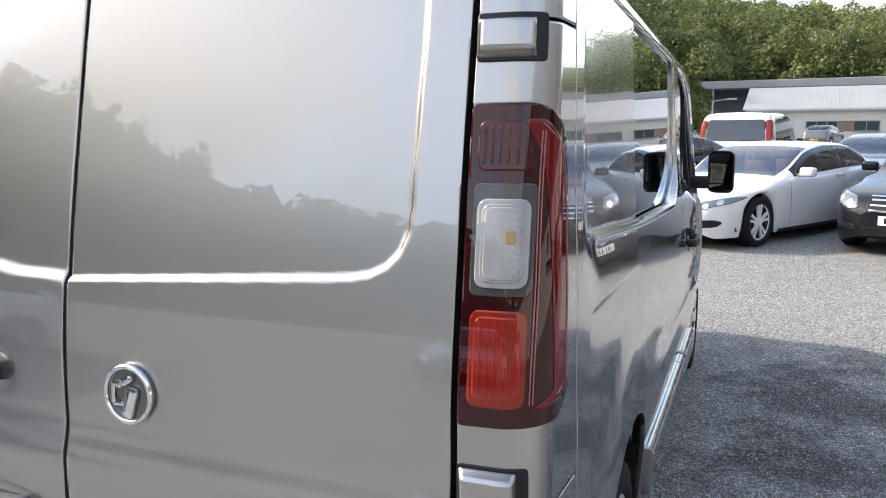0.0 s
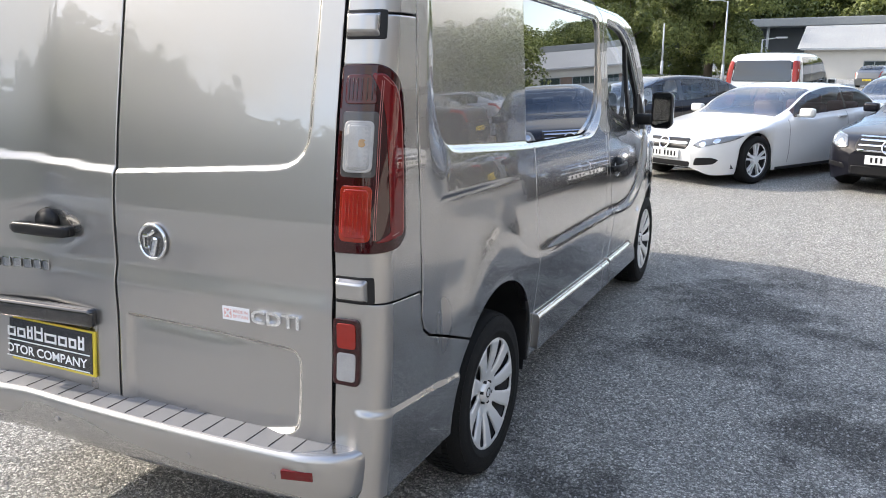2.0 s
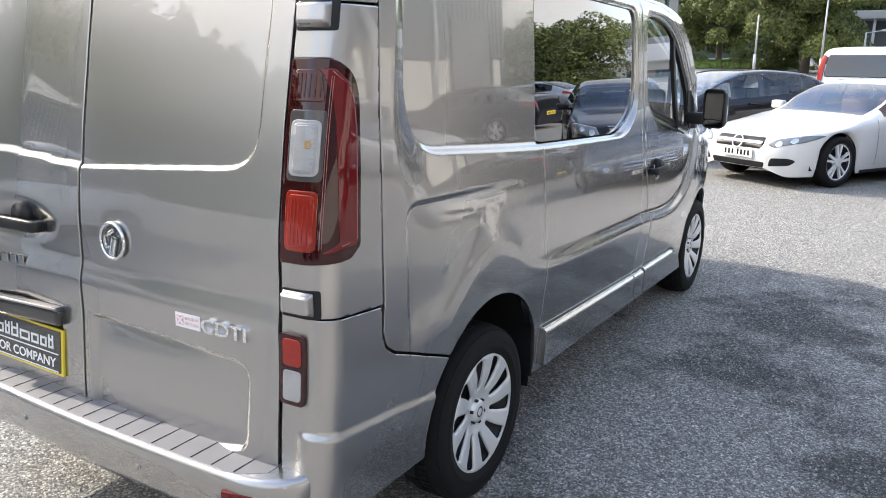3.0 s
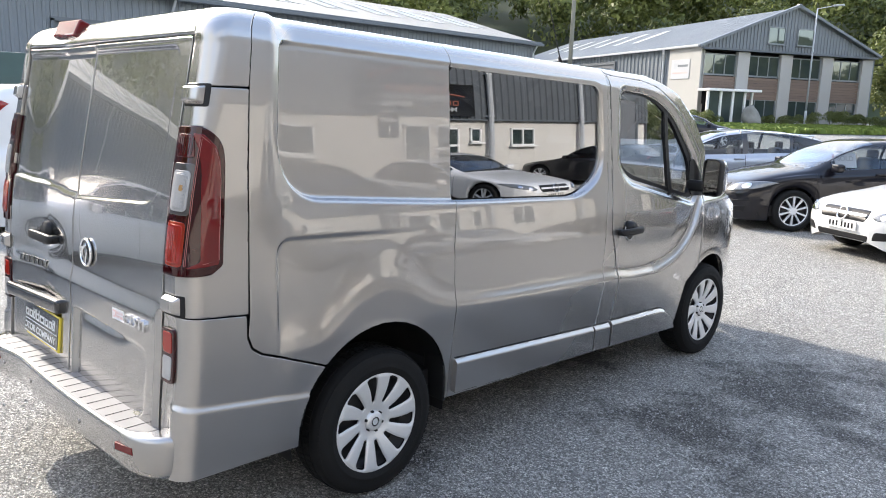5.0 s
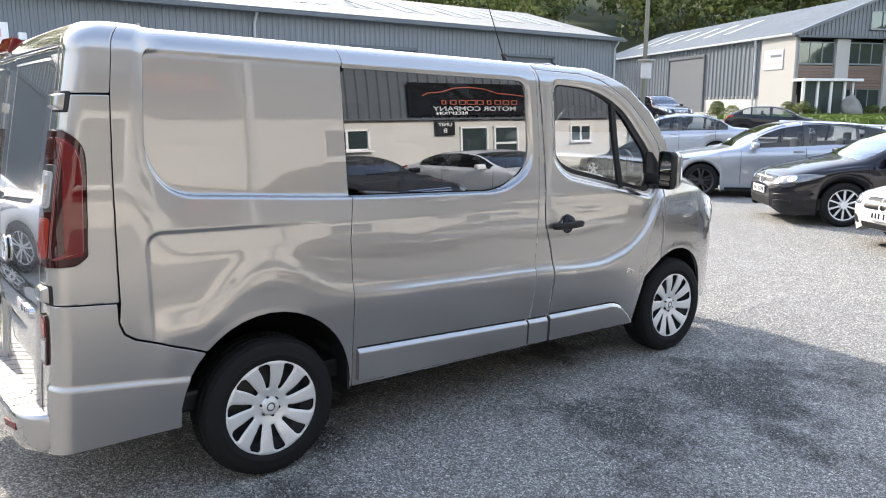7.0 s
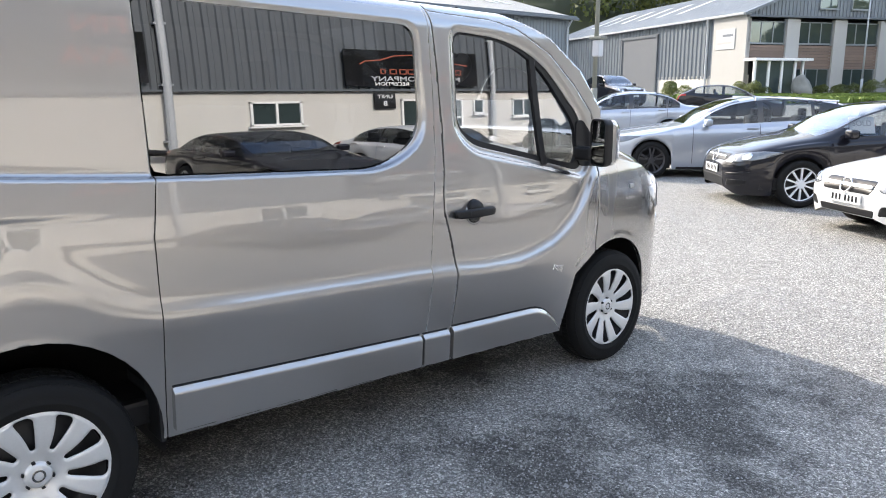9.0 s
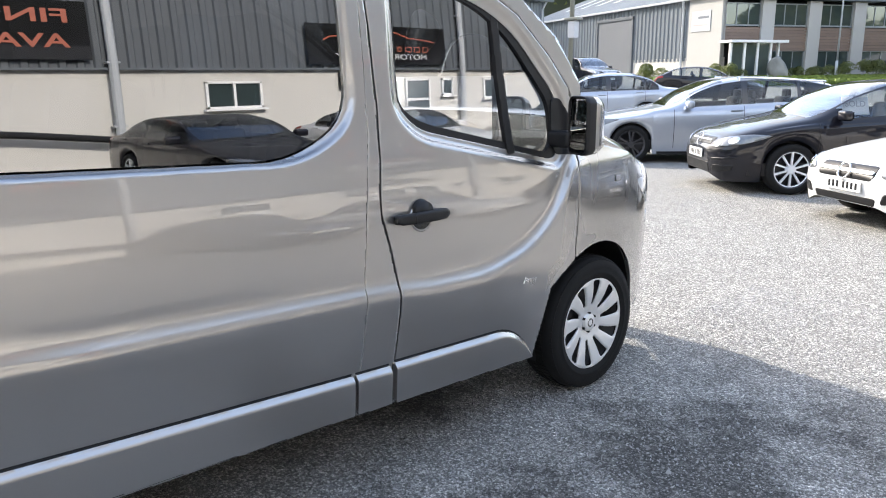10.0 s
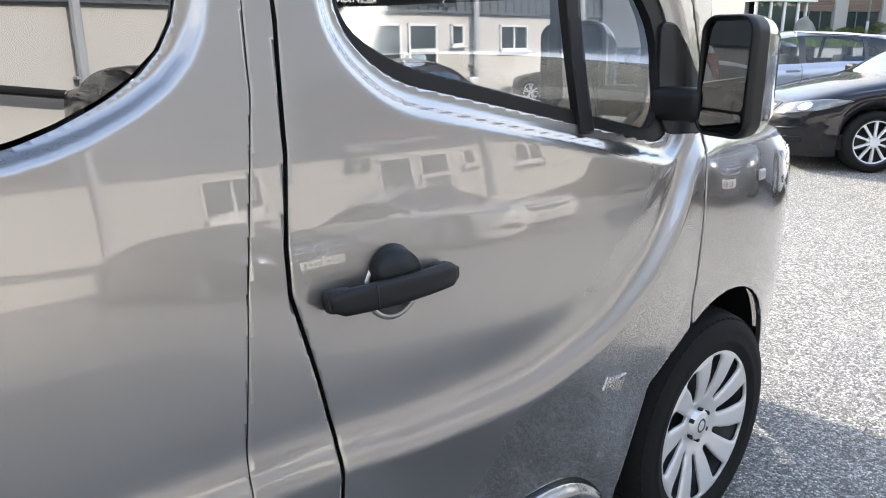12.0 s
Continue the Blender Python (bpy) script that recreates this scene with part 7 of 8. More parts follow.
    if emblem:
        u, z = zz([(0, F["emblem"])])[0]
        P, N = ahead(1)([0.0], [z])
        v, f = [], []
        for i in range(24):
            a = 2 * math.pi * i / 24
            for j in range(6):
                e = 2 * math.pi * j / 6
                rr = 0.080 + 0.011 * math.cos(e)
                v.append((rr * math.cos(a), P[0][1] + 0.030 + 0.008 * math.sin(e) - 0.35 * rr * math.sin(a), z + rr * math.sin(a)))
        f = [(i * 6 + j, ((i + 1) % 24) * 6 + j, ((i + 1) % 24) * 6 + (j + 1) % 6, i * 6 + (j + 1) % 6) for i in range(24) for j in range(6)]
        link("emblem", v, f, M_CHROME, c, "round chrome emblem")
    if tail_box:
        lay("tailgate_glass", [(-0.72, 1.20), (0.72, 1.20), (0.67, 1.69), (-0.67, 1.69)], M_SCREEN, 0.006, "dark tailgate glass", end=-1, r=0.05)
        lay("rear_lamp", [(0.75, 1.02), (0.90, 1.02), (0.84, 1.68), (0.70, 1.68)], M_RED_BRIGHT, 0.012, "tall red rear lamp", end=-1, mirrored=True, r=0.04)
    for end in (1, -1):
        pl = new("number_plate")
        pl.parent = c
        tagged(pl, "white number plate" if end > 0 else "yellow number plate")
        pz = zz([(0, F["plate"])])[0][1] if end > 0 else float(T(L)) * 0.80
        P, N = ahead(end)([0.0], [pz])
        pl.matrix_local = Matrix.Translation((0, P[0][1] + end * 0.022, pz)) @ pose(0, 0, 0, 0, 0, 0 if end > 0 else 180)
        bm = bmesh.new()
        block(bm, (0, 0, 0), (0.52, 0.012, 0.112), 0.004)
        part("plate", bm, M_PLATE_W if end > 0 else M_PLATE_Y, pl)
        for i in range(7):
            bm = bmesh.new()
            block(bm, (-0.20 + 0.058 * i + (0.03 if i > 3 else 0), 0.008, 0), (0.026, 0.004, 0.066), 0.0)
            part("plate_mark", bm, M_BLACK, pl)
    # wheels, mirrors, inside
    for d in wheels_d:
        for sx in (1, -1):
            car_wheel(c, Matrix.Translation((sx * (W / 2 - 0.125), y_of(d), r)) @ pose(0, 0, 0, 17, 0, 0 if sx > 0 else 180), r, spokes, rim or M_ALLOY)
        bm = bmesh.new()
        block(bm, (0, y_of(d), r + 0.10), (W - 0.50, 2 * r + 0.12, 2 * r - 0.12), 0.0)
        part("wheel_well", bm, M_BLACK, c)
    bm = bmesh.new()
    block(bm, (0, 0, 0.32), (W - 0.16, L - 0.7, 0.16), 0.0)
    part("underbody", bm, M_BLACK, c)
    for sx in (1, -1):
        q = S(c0 + 0.42, 5.2)
        bm = bmesh.new()
        block(bm, (sx * (q[0] + 0.13), q[1], q[2] + 0.06), (0.21, 0.12, 0.13), 0.045, seg=3)
        rod(bm, (sx * (q[0] - 0.02), q[1], q[2] + 0.01), (sx * (q[0] + 0.08), q[1], q[2] + 0.03), 0.025)
        mir = part("wing_mirror", bm, paint, c, "", True)
        bm = bmesh.new()
        block(bm, (sx * (q[0] + 0.135), q[1] - 0.062, q[2] + 0.062), (0.16, 0.006, 0.09), 0.0)
        part("mirror_glass", bm, M_DIM_MIRROR, mir)
    sm = seats or M_FABRIC
    zb = float(B(L / 2))
    for d in (c1 + 0.55, c1 + 1.45):
        if d > c3 - 0.3:
            continue
        for x in (-0.36, 0.36):
            bm = bmesh.new()
            block(bm, (x, y_of(d), zb - 0.12), (0.48, 0.16, 0.55), 0.06, pose(0, 0, 0, 0, 0, 0))
            block(bm, (x, y_of(d) - 0.06, zb + 0.20), (0.24, 0.10, 0.17), 0.04)
            part("seat", bm, sm, c, "", True)
    bm = bmesh.new()
    block(bm, (0, y_of(c0 + 0.45), zb - 0.16), (W * 0.78, 0.5, 0.24), 0.06)
    part("dashboard", bm, M_BLACK, c)
    bm = bmesh.new()
    block(bm, (0, y_of((c0 + c3) / 2), zb - 0.42), (W * 0.84, c3 - c0 - 0.3, 0.06), 0.0)
    part("cabin_floor", bm, M_BLACK, c)
    if rails:
        for sx in (1, -1):
            bm = bmesh.new()
            a, e = S(c1 + 0.25, 7.2), S(c2 - 0.1, 7.2)
            rod(bm, (sx * a[0], a[1], a[2] + 0.05), (sx * e[0], e[1], e[2] + 0.05), 0.018)
            for t in (0.02, 0.98):
                p = a + (e - a) * t
                rod(bm, (sx * p[0], p[1], p[2] - 0.01), (sx * p[0], p[1], p[2] + 0.05), 0.02)
            part("roof_rail", bm, M_CHROME, c)
    return c


FACES = {
    "bars": dict(lamp=[(0.53, 0.555), (0.66, 0.535), (0.90, 0.615), (0.962, 0.715), (0.86, 0.72), (0.60, 0.675)], bulbs=((0.66, 0.60, 0.045), (0.80, 0.645, 0.035)),
                 grille=[(-0.40, 0.50), (0.40, 0.50), (0.45, 0.57), (0.43, 0.675), (-0.43, 0.675), (-0.45, 0.57)],
                 bars=[[(-0.41, z - 0.009), (0.41, z - 0.009), (0.41, z + 0.009), (-0.41, z + 0.009)] for z in (0.53, 0.585, 0.64)] + [[(-0.44, 0.672), (0.44, 0.672), (0.43, 0.684), (-0.43, 0.684)]],
                 intakes=([(0.54, 0.30), (0.84, 0.33), (0.88, 0.38), (0.58, 0.37)], [(-0.46, 0.25), (0.46, 0.25), (0.48, 0.35), (-0.48, 0.35)]), emblem=0.585, plate=0.43),
    "blade": dict(lamp=[(0.50, 0.565), (0.62, 0.540), (0.88, 0.615), (0.960, 0.705), (0.84, 0.695), (0.60, 0.640)], bulbs=((0.66, 0.585, 0.040), (0.80, 0.632, 0.032)),
                  grille=[(-0.40, 0.51), (0.40, 0.51), (0.44, 0.56), (0.42, 0.655), (-0.42, 0.655), (-0.44, 0.56)],
                  bars=[[(-0.42, 0.568), (0.42, 0.568), (0.42, 0.602), (-0.42, 0.602)]],
                  intakes=([(0.53, 0.285), (0.80, 0.315), (0.855, 0.380), (0.78, 0.410), (0.58, 0.40)], [(-0.44, 0.225), (0.44, 0.225), (0.49, 0.335), (-0.49, 0.335)]), emblem=0.585, plate=0.435),
    "band": dict(lamp=[(0.50, 0.56), (0.64, 0.545), (0.90, 0.60), (0.966, 0.70), (0.88, 0.705), (0.60, 0.645)], bulbs=((0.66, 0.595, 0.04), (0.82, 0.635, 0.04)),
                 grille=[(-0.44, 0.575), (0.44, 0.575), (0.49, 0.655), (-0.49, 0.655)],
                 bars=[[(-0.42, 0.61), (0.42, 0.61), (0.42, 0.625), (-0.42, 0.625)]],
                 intakes=([(0.56, 0.27), (0.84, 0.29), (0.87, 0.36), (0.60, 0.35)], [(-0.50, 0.24), (0.50, 0.24), (0.50, 0.37), (-0.50, 0.37)], [(0.56, 0.40), (0.88, 0.43), (0.90, 0.455), (0.58, 0.43)]), emblem=0.615, plate=0.46),
}


def at_wheel(x, y, az, W, L, fo):
    """The pose of a car whose front left wheel stands at x, y and whose nose points az degrees from +y towards +x."""
    m = Matrix.Translation((x, y, ground_z(x, y))) @ Matrix.Rotation(radians(-az), 4, "Z")
    return m @ Matrix.Translation((W / 2 - 0.02, -(L / 2 - fo), 0))


SALOON = dict(L=4.88, W=1.85, wb=2.87, fo=0.84, r=0.335, top=((0, 0.58), (0.05, 0.68), (0.15, 0.745), (0.35, 0.795), (0.8, 0.87), (1.38, 0.965), (1.9, 1.25), (2.25, 1.40), (2.8, 1.465), (3.3, 1.45), (3.75, 1.33), (4.25, 1.10), (4.6, 1.06), (4.82, 0.99), (4.88, 0.62)),
              belt=((0, 0.52), (0.1, 0.66), (0.35, 0.75), (0.9, 0.82), (1.4, 0.91), (2.5, 0.94), (3.8, 0.99), (4.4, 1.02), (4.8, 0.95), (4.88, 0.60)), cabin=(1.36, 2.30, 3.35, 4.28), pillars=((1.62, 2.62), (2.74, 3.62), (3.68, 4.0)))
COUPE = dict(L=4.70, W=1.79, wb=2.76, fo=0.84, r=0.33, top=((0, 0.54), (0.05, 0.63), (0.15, 0.68), (0.35, 0.725), (0.8, 0.805), (1.42, 0.90), (1.95, 1.16), (2.3, 1.28), (2.8, 1.345), (3.3, 1.325), (3.75, 1.215), (4.15, 1.05), (4.45, 0.99), (4.64, 0.93), (4.70, 0.62)),
             belt=((0, 0.49), (0.1, 0.60), (0.35, 0.69), (0.9, 0.77), (1.4, 0.85), (2.5, 0.89), (3.6, 0.945), (4.2, 0.965), (4.6, 0.91), (4.70, 0.60)), cabin=(1.38, 2.30, 3.25, 4.12), pillars=((1.70, 3.0), (3.05, 3.85)))
HATCH = dict(L=4.30, W=1.77, wb=2.60, fo=0.90, r=0.325, top=((0, 0.58), (0.05, 0.68), (0.15, 0.76), (0.35, 0.83), (0.75, 0.93), (1.1, 1.0), (1.7, 1.27), (2.2, 1.42), (2.6, 1.445), (3.2, 1.41), (3.7, 1.27), (4.05, 1.10), (4.22, 1.0), (4.30, 0.62)),
             belt=((0, 0.52), (0.1, 0.66), (0.35, 0.765), (0.8, 0.86), (1.3, 0.92), (2.5, 0.99), (3.6, 1.07), (4.1, 1.04), (4.30, 0.60)), cabin=(1.05, 2.15, 3.2, 4.05), pillars=((1.45, 2.35), (2.45, 3.15), (3.2, 3.55)))
ESTATE = dict(L=4.90, W=1.85, wb=2.87, fo=0.84, r=0.33, top=((0, 0.58), (0.05, 0.68), (0.15, 0.745), (0.35, 0.80), (0.8, 0.88), (1.42, 0.975), (1.95, 1.25), (2.40, 1.42), (2.9, 1.48), (3.5, 1.465), (4.1, 1.39), (4.5, 1.27), (4.75, 1.08), (4.84, 0.98), (4.90, 0.62)),
              belt=((0, 0.52), (0.1, 0.66), (0.35, 0.75), (0.9, 0.83), (1.4, 0.92), (2.5, 0.955), (3.8, 1.02), (4.6, 1.03), (4.84, 0.95), (4.90, 0.60)), cabin=(1.40, 2.42, 4.25, 4.80), pillars=((1.78, 2.72), (2.82, 3.66), (3.72, 4.40)))
MPV = dict(L=4.76, W=1.90, wb=3.2, fo=0.82, r=0.335, top=((0, 0.70), (0.06, 0.82), (0.4, 0.98), (0.85, 1.12), (1.2, 1.40), (1.6, 1.74), (2.1, 1.86), (3.0, 1.90), (4.35, 1.87), (4.52, 1.80), (4.60, 1.68), (4.70, 1.20), (4.74, 0.9), (4.76, 0.62)),
           belt=((0, 0.62), (0.4, 0.86), (0.9, 1.02), (1.5, 1.08), (3.0, 1.10), (4.5, 1.10), (4.7, 0.98), (4.76, 0.58)), cabin=(0.84, 1.65, 4.60, 4.68), pillars=((1.15, 2.0), (2.1, 3.2), (3.3, 4.25)), tail_box=True, lean=0.11, emblem=False, tail=0.95)
SUV = dict(L=4.88, W=1.95, wb=2.93, fo=0.88, r=0.38, top=((0, 0.78), (0.06, 0.90), (0.3, 0.98), (0.9, 1.08), (1.45, 1.16), (2.0, 1.48), (2.4, 1.64), (2.9, 1.69), (3.5, 1.64), (4.1, 1.42), (4.6, 1.17), (4.8, 1.10), (4.88, 0.70)),
           belt=((0, 0.68), (0.3, 0.88), (1.0, 1.0), (2.5, 1.10), (3.8, 1.17), (4.6, 1.13), (4.88, 0.66)), cabin=(1.40, 2.45, 3.45, 4.60), pillars=((1.75, 2.7), (2.8, 3.65), (3.7, 4.1)))


def build_cars():
    k = COUPE
    car("white two-door coupe with red seats and silver wheels", at_wheel(1.36, 9.62, 211, k["W"], k["L"], k["fo"]), M_WHITE_CAR, seats=M_SEAT_RED, name="coupe", face="blade", **k)
    k = HATCH
    hatch = car("black hatchback with silver multi-spoke wheels", at_wheel(-1.04, 10.92, 223, k["W"], k["L"], k["fo"]), M_BLACK_CAR, spokes=10, name="hatchback", face="band", **k)
    # white card taped inside its door window
    out, along = Vector((0.731, -0.682, 0.0)), Vector((0.682, 0.731, 0.0))
    up = (Vector((0, 0, 1)) - 0.42 * out).normalized()
    place = Matrix((along, up, along.cross(up))).transposed().to_4x4()
    place.translation = (-0.63, 11.66, 1.12)
    bpy.context.view_layer.update()
    bm = bmesh.new()
    block(bm, (0, 0, 0), (0.34, 0.24, 0.004), 0.0)
    card = part("sale_card", bm, M_STICKER, hatch, "white card behind the door window")
    card.matrix_local = hatch.matrix_world.inverted() @ place
    writing("card_text", "SOLD", 0.11, M_SIGN_GREY, card, Matrix.Translation((0, 0.02, 0.004)), 0.0, "grey letters SOLD", 0.26)
    k = SALOON
    car("black saloon with chrome barred grille", Matrix.Translation((3.93, 11.35, 0)) @ Matrix.Rotation(radians(-205), 4, "Z"), M_BLACK_CAR, name="saloon_car", **k)
    k = ESTATE
    car("silver estate car with roof rails and dark wheels", at_wheel(-4.5, 12.5, 225, k["W"], k["L"], k["fo"]), M_SILVER_CAR, rails=True, rim=M_ALLOY_DARK, name="estate_car", **k)
    k = SALOON
    car("pale silver saloon parked behind the estate", at_wheel(-10.4, 17.0, 226, k["W"], k["L"], k["fo"]), M_SILVER_CAR, name="saloon_car", **k)
    k = MPV
    car("white people carrier with tall red rear lamps", Matrix.Translation((1.21, 20.75, ground_z(1, 20))) @ Matrix.Rotation(radians(-10), 4, "Z"), M_WHITE_CAR, rear_glass=M_DARKGLASS, name="people_carrier", **k)
    k = COUPE
    car("dark blue car with black soft top", Matrix.Translation((3.9, 19.3, 0)) @ Matrix.Rotation(radians(-200), 4, "Z"), M_BLUE_CAR, name="convertible_car", **k)
    k = HATCH
    car("small grey car parked by the white hall", Matrix.Translation((5.8, 58.0, ground_z(5.8, 58))) @ Matrix.Rotation(radians(-20), 4, "Z"), M_GREY_CAR, name="hatchback", **k)
    k = SUV
    car("white coupe-backed sports utility car with black wheels", Matrix.Translation((-10.16, 0.26, ground_z(-10, 0.3))) @ Matrix.Rotation(radians(-190), 4, "Z"), M_WHITE_CAR, rim=M_ALLOY_DARK, rear_glass=M_DARKGLASS, name="sports_utility_car", **k)
    car("black pickup-like car by the offices", Matrix.Translation((-23.0, 36.0, ground_z(-23, 36))) @ Matrix.Rotation(radians(-115), 4, "Z"), M_BLACK_CAR, rear_glass=M_DARKGLASS, name="sports_utility_car", **k)
    k = HATCH
    car("black car behind the silver saloon", Matrix.Translation((-13.2, 31.0, ground_z(-13.2, 31.0))) @ Matrix.Rotation(radians(-60), 4, "Z"), M_BLACK_CAR, name="hatchback", **k)
    # the row before the reception, noses to the van
    for x, y, turn, paint, kk, lab, nm, fc in ((8.7, 6.1, 90, M_BLACK_CAR, COUPE, "black coupe parked across from the van", "coupe", "bars"), (8.5, 9.3, 90, M_WHITE_CAR, COUPE, "white coupe parked across from the van", "coupe", "blade"), (10.2, 17.0, -90, M_BLACK_CAR, SALOON, "black saloon parked nose to the reception wall", "saloon_car", "bars"), (10.0, 19.8, -90, M_SILVER_CAR, HATCH, "silver hatchback parked nose to the reception wall", "hatchback", "band")):
        car(lab, Matrix.Translation((x, y, 0)) @ Matrix.Rotation(radians(turn), 4, "Z"), paint, name=nm, face=fc, **kk)
    k = MPV
    car("white people carrier parked beyond the van", Matrix.Translation((-7.7, 3.7, ground_z(-7.7, 3.7))), M_WHITE_CAR, rear_glass=M_DARKGLASS, name="people_carrier", **k)
    # a row behind the van
    for x, y, paint, kk, lab, nm in ((-6.2, -2.6, M_WHITE_CAR, SUV, "white sports utility car parked behind the van", "sports_utility_car"), (-1.6, -10.5, M_SILVER_CAR, ESTATE, "silver estate behind the van", "estate_car"), (1.8, -11.0, M_WHITE_CAR, COUPE, "white coupe behind the van", "coupe"), (5.2, -11.0, M_BLACK_CAR, SALOON, "black saloon behind the van", "saloon_car"), (8.6, -11.5, M_WHITE_CAR, HATCH, "white hatchback behind the van", "hatchback")):
        car(lab, Matrix.Translation((x, y, 0)) @ Matrix.Rotation(radians(-6), 4, "Z"), paint, name=nm, **kk)


build_cars()

# ---- woods on the hill round the yard, trees and shrubs ----
SLOPE = knots([-180, -150, -125, -105, -60, -30, -8, 4, 14, 30, 90, 140, 180], [0.18, 0.30, 0.44, 0.42, 0.32, 0.31, 0.27, 0.17, 0.10, 0.06, 0.06, 0.08, 0.12])


FOOT = knots([-180, -14, -6, 40, 70, 180], [78, 78, 124, 124, 78, 78])


def hill_z(az, r):
    return 1.2 + max(0.0, r - float(FOOT(az))) * float(SLOPE(az)) * 0.9


def leaf_cloud(rng, centres, radii, count, size):
    """Small leaf sprays scattered over lobes: arrays of vertices and faces."""
    k = len(centres)
    pick = rng.integers(0, k, count)
    d = rng.normal(size=(count, 3))
    d /= np.linalg.norm(d, axis=1, keepdims=True)
    d[:, 2] = np.where(d[:, 2] < -0.35, -d[:, 2], d[:, 2])
    rad = radii[pick] * (0.66 + 0.42 * np.sqrt(rng.random((count, 1))))
    p = centres[pick] + d * rad
    a = rng.normal(size=(count, 3))
    a = a - d * np.sum(a * d, 1, keepdims=True) * 0.6
    a /= np.linalg.norm(a, axis=1, keepdims=True)
    b = np.cross(d + 0.5 * rng.normal(size=(count, 3)), a)
    b /= np.linalg.norm(b, axis=1, keepdims=True)
    s = size * rng.uniform(0.55, 1.3, (count, 1))
    v = np.stack([p - a * s * 0.9 - b * s * 0.3, p + b * s * 0.75, p + a * s * 1.0 - b * s * 0.25], 1)
    return v.reshape(-1, 3)


def cloud_mesh(name, v, mat, parent=None, k=3):
    """Loose faces of k corners each."""
    n = len(v) // k
    me = bpy.data.meshes.new(name)
    me.vertices.add(len(v))
    me.vertices.foreach_set("co", np.asarray(v, np.float32).ravel())
    me.loops.add(k * n)
    me.loops.foreach_set("vertex_index", np.arange(k * n, dtype=np.int32))
    me.polygons.add(n)
    me.polygons.foreach_set("loop_start", np.arange(0, k * n, k, dtype=np.int32))
    me.update(calc_edges=True)
    me.validate()
    me.materials.append(mat)
    ob = new(name, me)
    if parent is not None:
        ob.parent = parent
    return ob


def woods():
    v, f = [], []
    azs = list(range(-180, 181, 4))
    rs = [0, 12, 32, 62, 102, 162, 250]
    for a in azs:
        for r in rs:
            r0 = r + float(FOOT(a))
            x, y = r0 * math.sin(radians(a)), r0 * math.cos(radians(a))
            v.append((x, y, max(hill_z(a, r0), 0) - (1.6 if r == 0 else 0.4)))
    k = len(rs)
    f = [(i * k + j, i * k + j + 1, (i + 1) * k + j + 1, (i + 1) * k + j) for i in range(len(azs) - 1) for j in range(k - 1)]
    tagged(link("hillside", v, f, M_HILL), "dark wooded hillside ground", "hill", kind="structure")
    rng = np.random.default_rng(11)
    out = []
    for i in range(1820):
        view = i < 950 or i >= 1300
        az = rng.uniform(-88, 30) if i < 950 else (rng.uniform(30, 180) if i < 1100 else rng.uniform(180, 272)) if i < 1300 else rng.uniform(-16, 16)
        if az > 180:
            az -= 360
        r = rng.uniform(92, 260) if not view else rng.uniform(96, 250)
        if r < float(FOOT(az)) + 6:
            r = float(FOOT(az)) + rng.uniform(6, 80)
        if 11 < az < 120:
            r += 60
        x, y, z = r * math.sin(radians(az)), r * math.cos(radians(az)), hill_z(az, r)
        h = rng.uniform(9, 16) * (0.62 if 11 < az < 120 else 1.0)
        w = rng.uniform(3.6, 6.0)
        lobes = rng.integers(5, 9)
        near = i >= 1300
        c = np.stack([x + rng.normal(0, w * 0.45, lobes), y + rng.normal(0, w * 0.45, lobes), z + rng.uniform(0.30, 0.92, lobes) * h], -1)
        rad = rng.uniform(0.36, 0.60, (lobes, 1)) * w
        out.append(leaf_cloud(rng, c, rad, 900 if near else (800 if az < -16 else 300) if view else 120, 0.33 if near else 0.36 if view else 1.3))
    ob = cloud_mesh("woodland", np.concatenate(out), M_LEAF)
    tagged(ob, "dense green mixed woodland covering the hillside", "woodland", kind="stuff")


def tree(x, y, h, w, leaves, seed, size=0.28, label="large round green tree in full leaf"):
    rng = np.random.default_rng(seed)
    z0 = ground_z(x, y)
    t = thing("tree", label, "tree", Matrix.Translation((x, y, z0)))
    bm = bmesh.new()
    rod(bm, (0, 0, 0), (0.1, 0.1, h * 0.45), 0.32 * w / 6, 0.18 * w / 6)
    lobes = 46
    c = np.stack([rng.uniform(-0.62, 0.62, lobes) * w, rng.uniform(-0.62, 0.62, lobes) * w, rng.uniform(0.10, 0.88, lobes) * h], -1)
    c[:, :2] *= (1.15 - 0.5 * np.abs(c[:, 2:3] / h - 0.45) * 2)
    for q in c[:10]:
        rod(bm, (0.05, 0.05, h * 0.3), tuple(q), 0.10 * w / 6, 0.03, 6)
    part("trunk", bm, M_BARK, t)
    rad = rng.uniform(0.15, 0.27, (lobes, 1)) * w
    cloud_mesh("crown", leaf_cloud(rng, c, rad, leaves, size), M_LEAF, t)


def shrub(x, y, w, h, seed, mat=None, label="low green shrub by the wall"):
    rng = np.random.default_rng(seed)
    t = thing("shrub", label, "shrub", Matrix.Translation((x, y, ground_z(x, y))), "shrubs")
    c = np.stack([rng.normal(0, w * 0.3, 6), rng.normal(0, 0.3, 6), rng.uniform(0.25, 0.62, 6) * h], -1)
    cloud_mesh("crown", leaf_cloud(rng, c, np.full((6, 1), 0.36 * h), 3200, 0.055), mat or M_LEAF, t)
    bm = bmesh.new()
    for q in c[:4]:
        rod(bm, (q[0] * 0.3, 0, -0.05), tuple(q), 0.03, 0.01, 6)
    part("stems", bm, M_BARK, t)


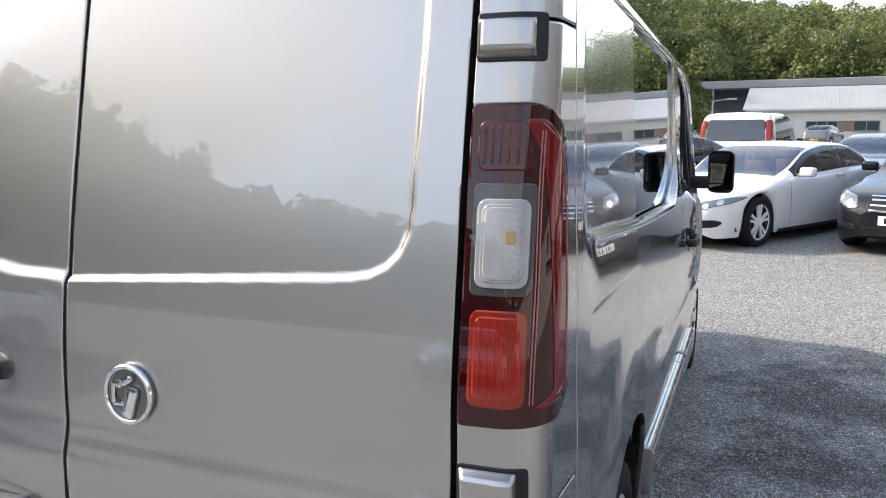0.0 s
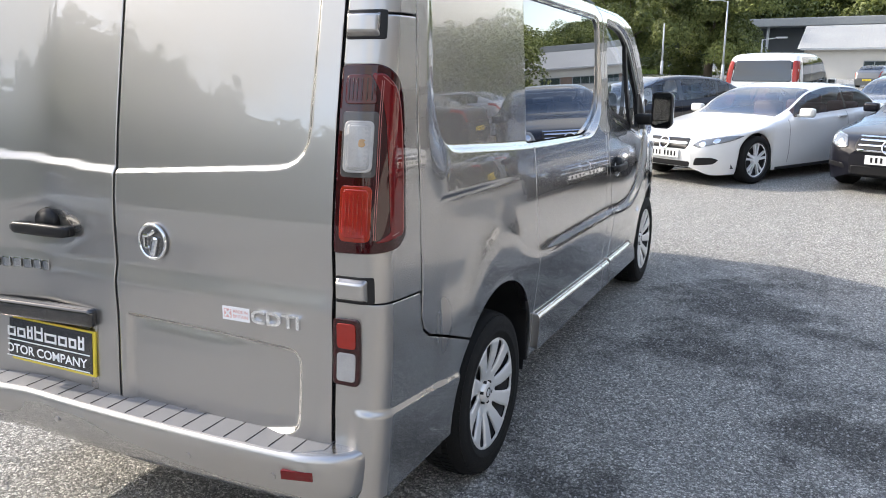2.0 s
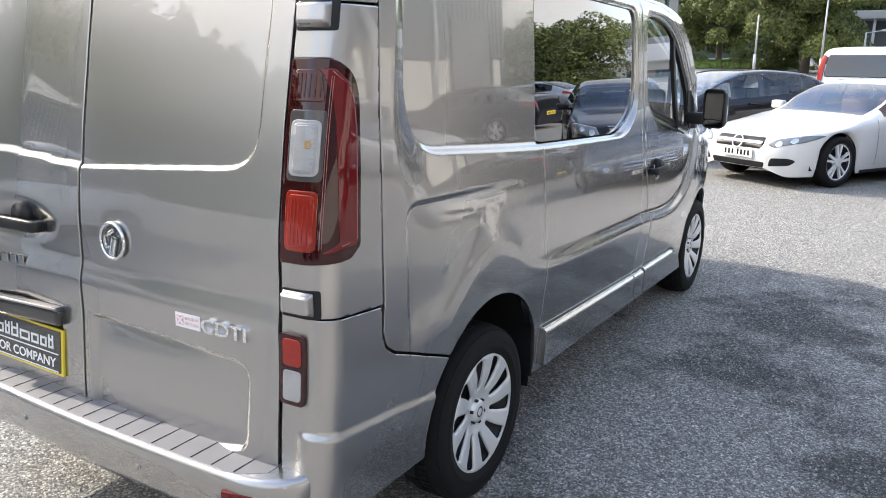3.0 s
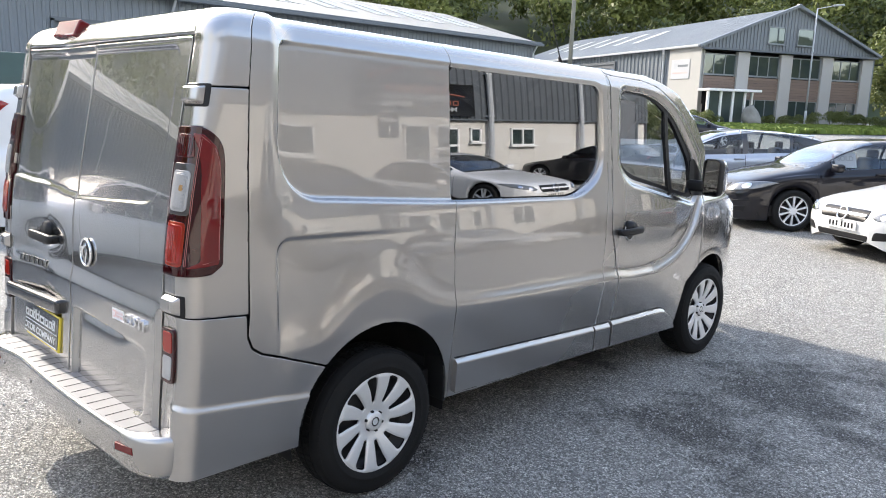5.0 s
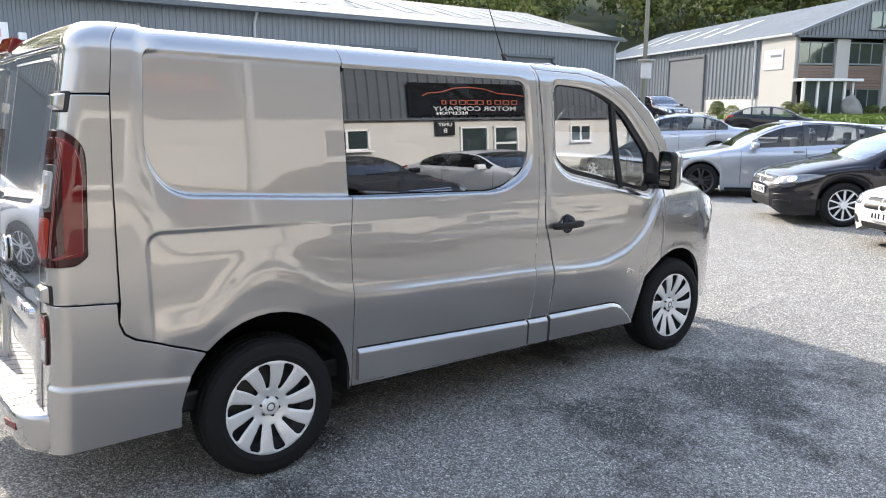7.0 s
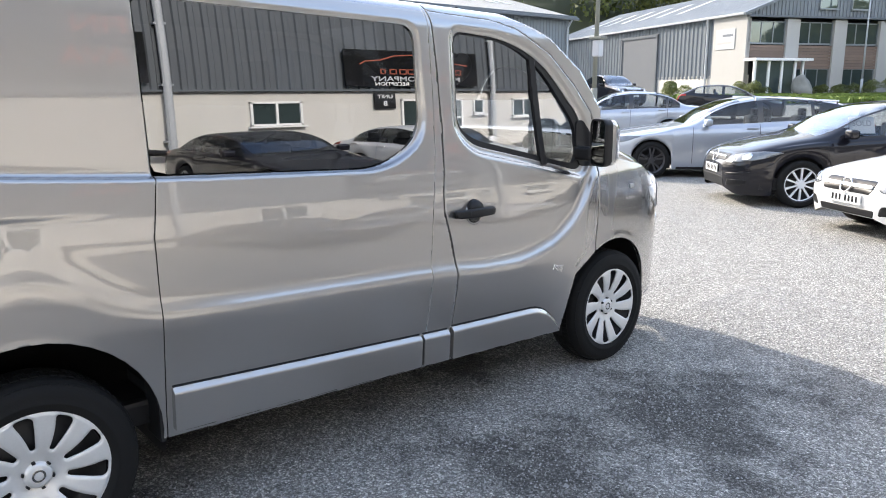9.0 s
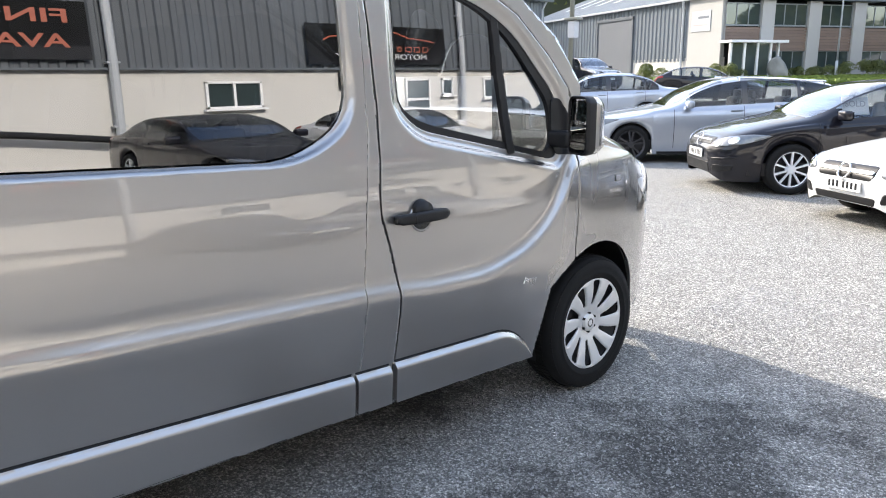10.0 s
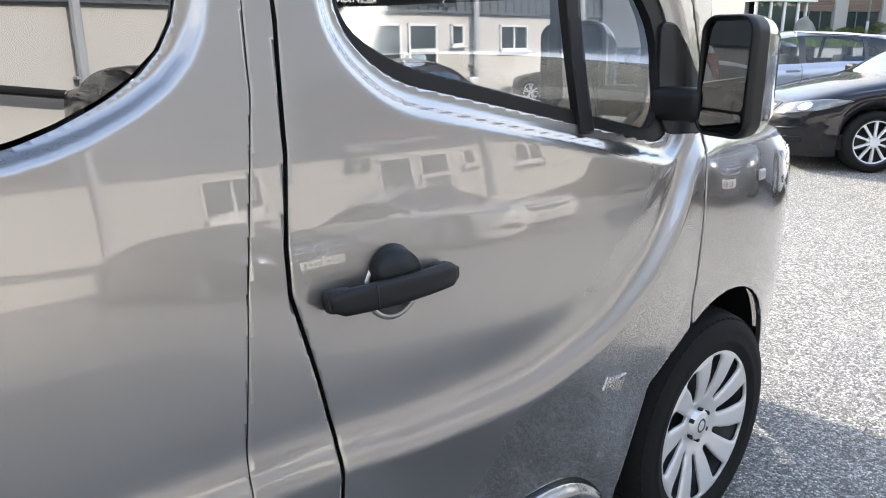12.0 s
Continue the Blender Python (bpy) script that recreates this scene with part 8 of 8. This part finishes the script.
def verge():
    """Grass bank in front of the offices."""
    rng = np.random.default_rng(3)
    n = 9000
    s = rng.uniform(-6, 24, n)
    d = rng.uniform(2.5, 9, n)
    f, o = np.array([0.436, 0.9]), np.array([0.9, -0.436])
    p = np.array([-24.3, 51.0]) + s[:, None] * f + d[:, None] * o
    z = np.array([ground_z(a, b) for a, b in p]) + 0.05
    base = np.stack([p[:, 0], p[:, 1], z], -1)
    a = rng.uniform(0, 6.28, n)
    u = np.stack([np.cos(a), np.sin(a), 0 * a], -1) * 0.22
    up = np.stack([rng.normal(0, 0.06, n), rng.normal(0, 0.06, n), rng.uniform(0.15, 0.35, n)], -1)
    v = np.stack([base - u, base + u, base + u * 0.6 + up, base - u * 0.6 + up], 1).reshape(-1, 3)
    tagged(cloud_mesh("grass", v, M_GRASS, k=4), "mown green grass bank before the offices", "grass", kind="stuff")


woods()
tree(-5.6, 62.0, 8.2, 6.4, 85000, 21, 0.12)
tree(-14.5, 74.0, 9.5, 6.0, 20000, 22, 0.18)
tree(-31.0, 82.0, 13.0, 6.5, 18000, 24, 0.2, label="yellow green tree behind the offices")
tree(18.5, 44.0, 5.6, 4.6, 14000, 27, 0.14)
tree(23.0, 47.0, 5.0, 4.2, 10000, 28, 0.14)
verge()
for i, (s, d, w, h) in enumerate(((-4.6, 1.2, 2.4, 1.3), (0.8, 1.6, 2.2, 1.2), (7.0, 2.0, 2.0, 1.0), (9.2, 2.2, 2.4, 1.3), (11.6, 2.2, 2.2, 1.4), (14.5, 2.0, 2.6, 1.2), (17.5, 2.2, 2.2, 1.1))):
    shrub(-24.3 + 0.436 * s + 0.9 * d, 51.0 + 0.9 * s - 0.436 * d, w, h, 40 + i)
shrub(-9.0, 62.0, 4.0, 1.6, 60, label="reddish low shrubs below the tree")
shrub(-5.5, 63.5, 4.0, 1.4, 61, label="reddish low shrubs below the tree")
# rough boulder on the bank
bm = bmesh.new()
bmesh.ops.create_icosphere(bm, subdivisions=3, radius=1.0)
for q in bm.verts:
    k = 1 + 0.45 * noise.noise(q.co * 1.1) + 0.18 * noise.noise(q.co * 3.1) + 0.06 * noise.noise(q.co * 8)
    q.co = Vector((q.co.x * 0.7 * k, q.co.y * 0.5 * k, q.co.z * (1.0 if q.co.z > 0 else 0.7) * k * (1 - 0.25 * abs(q.co.x))))
bx, by = -24.3 + 0.436 * 3.6 + 0.9 * 3.0, 51.0 + 0.9 * 3.6 - 0.436 * 3.0
rock = part("boulder", bm, M_ROCK, None, "rough grey upright boulder on the grass", True)
rock.location = (bx, by, ground_z(bx, by) + 0.6)
tagged(rock, category="rock")
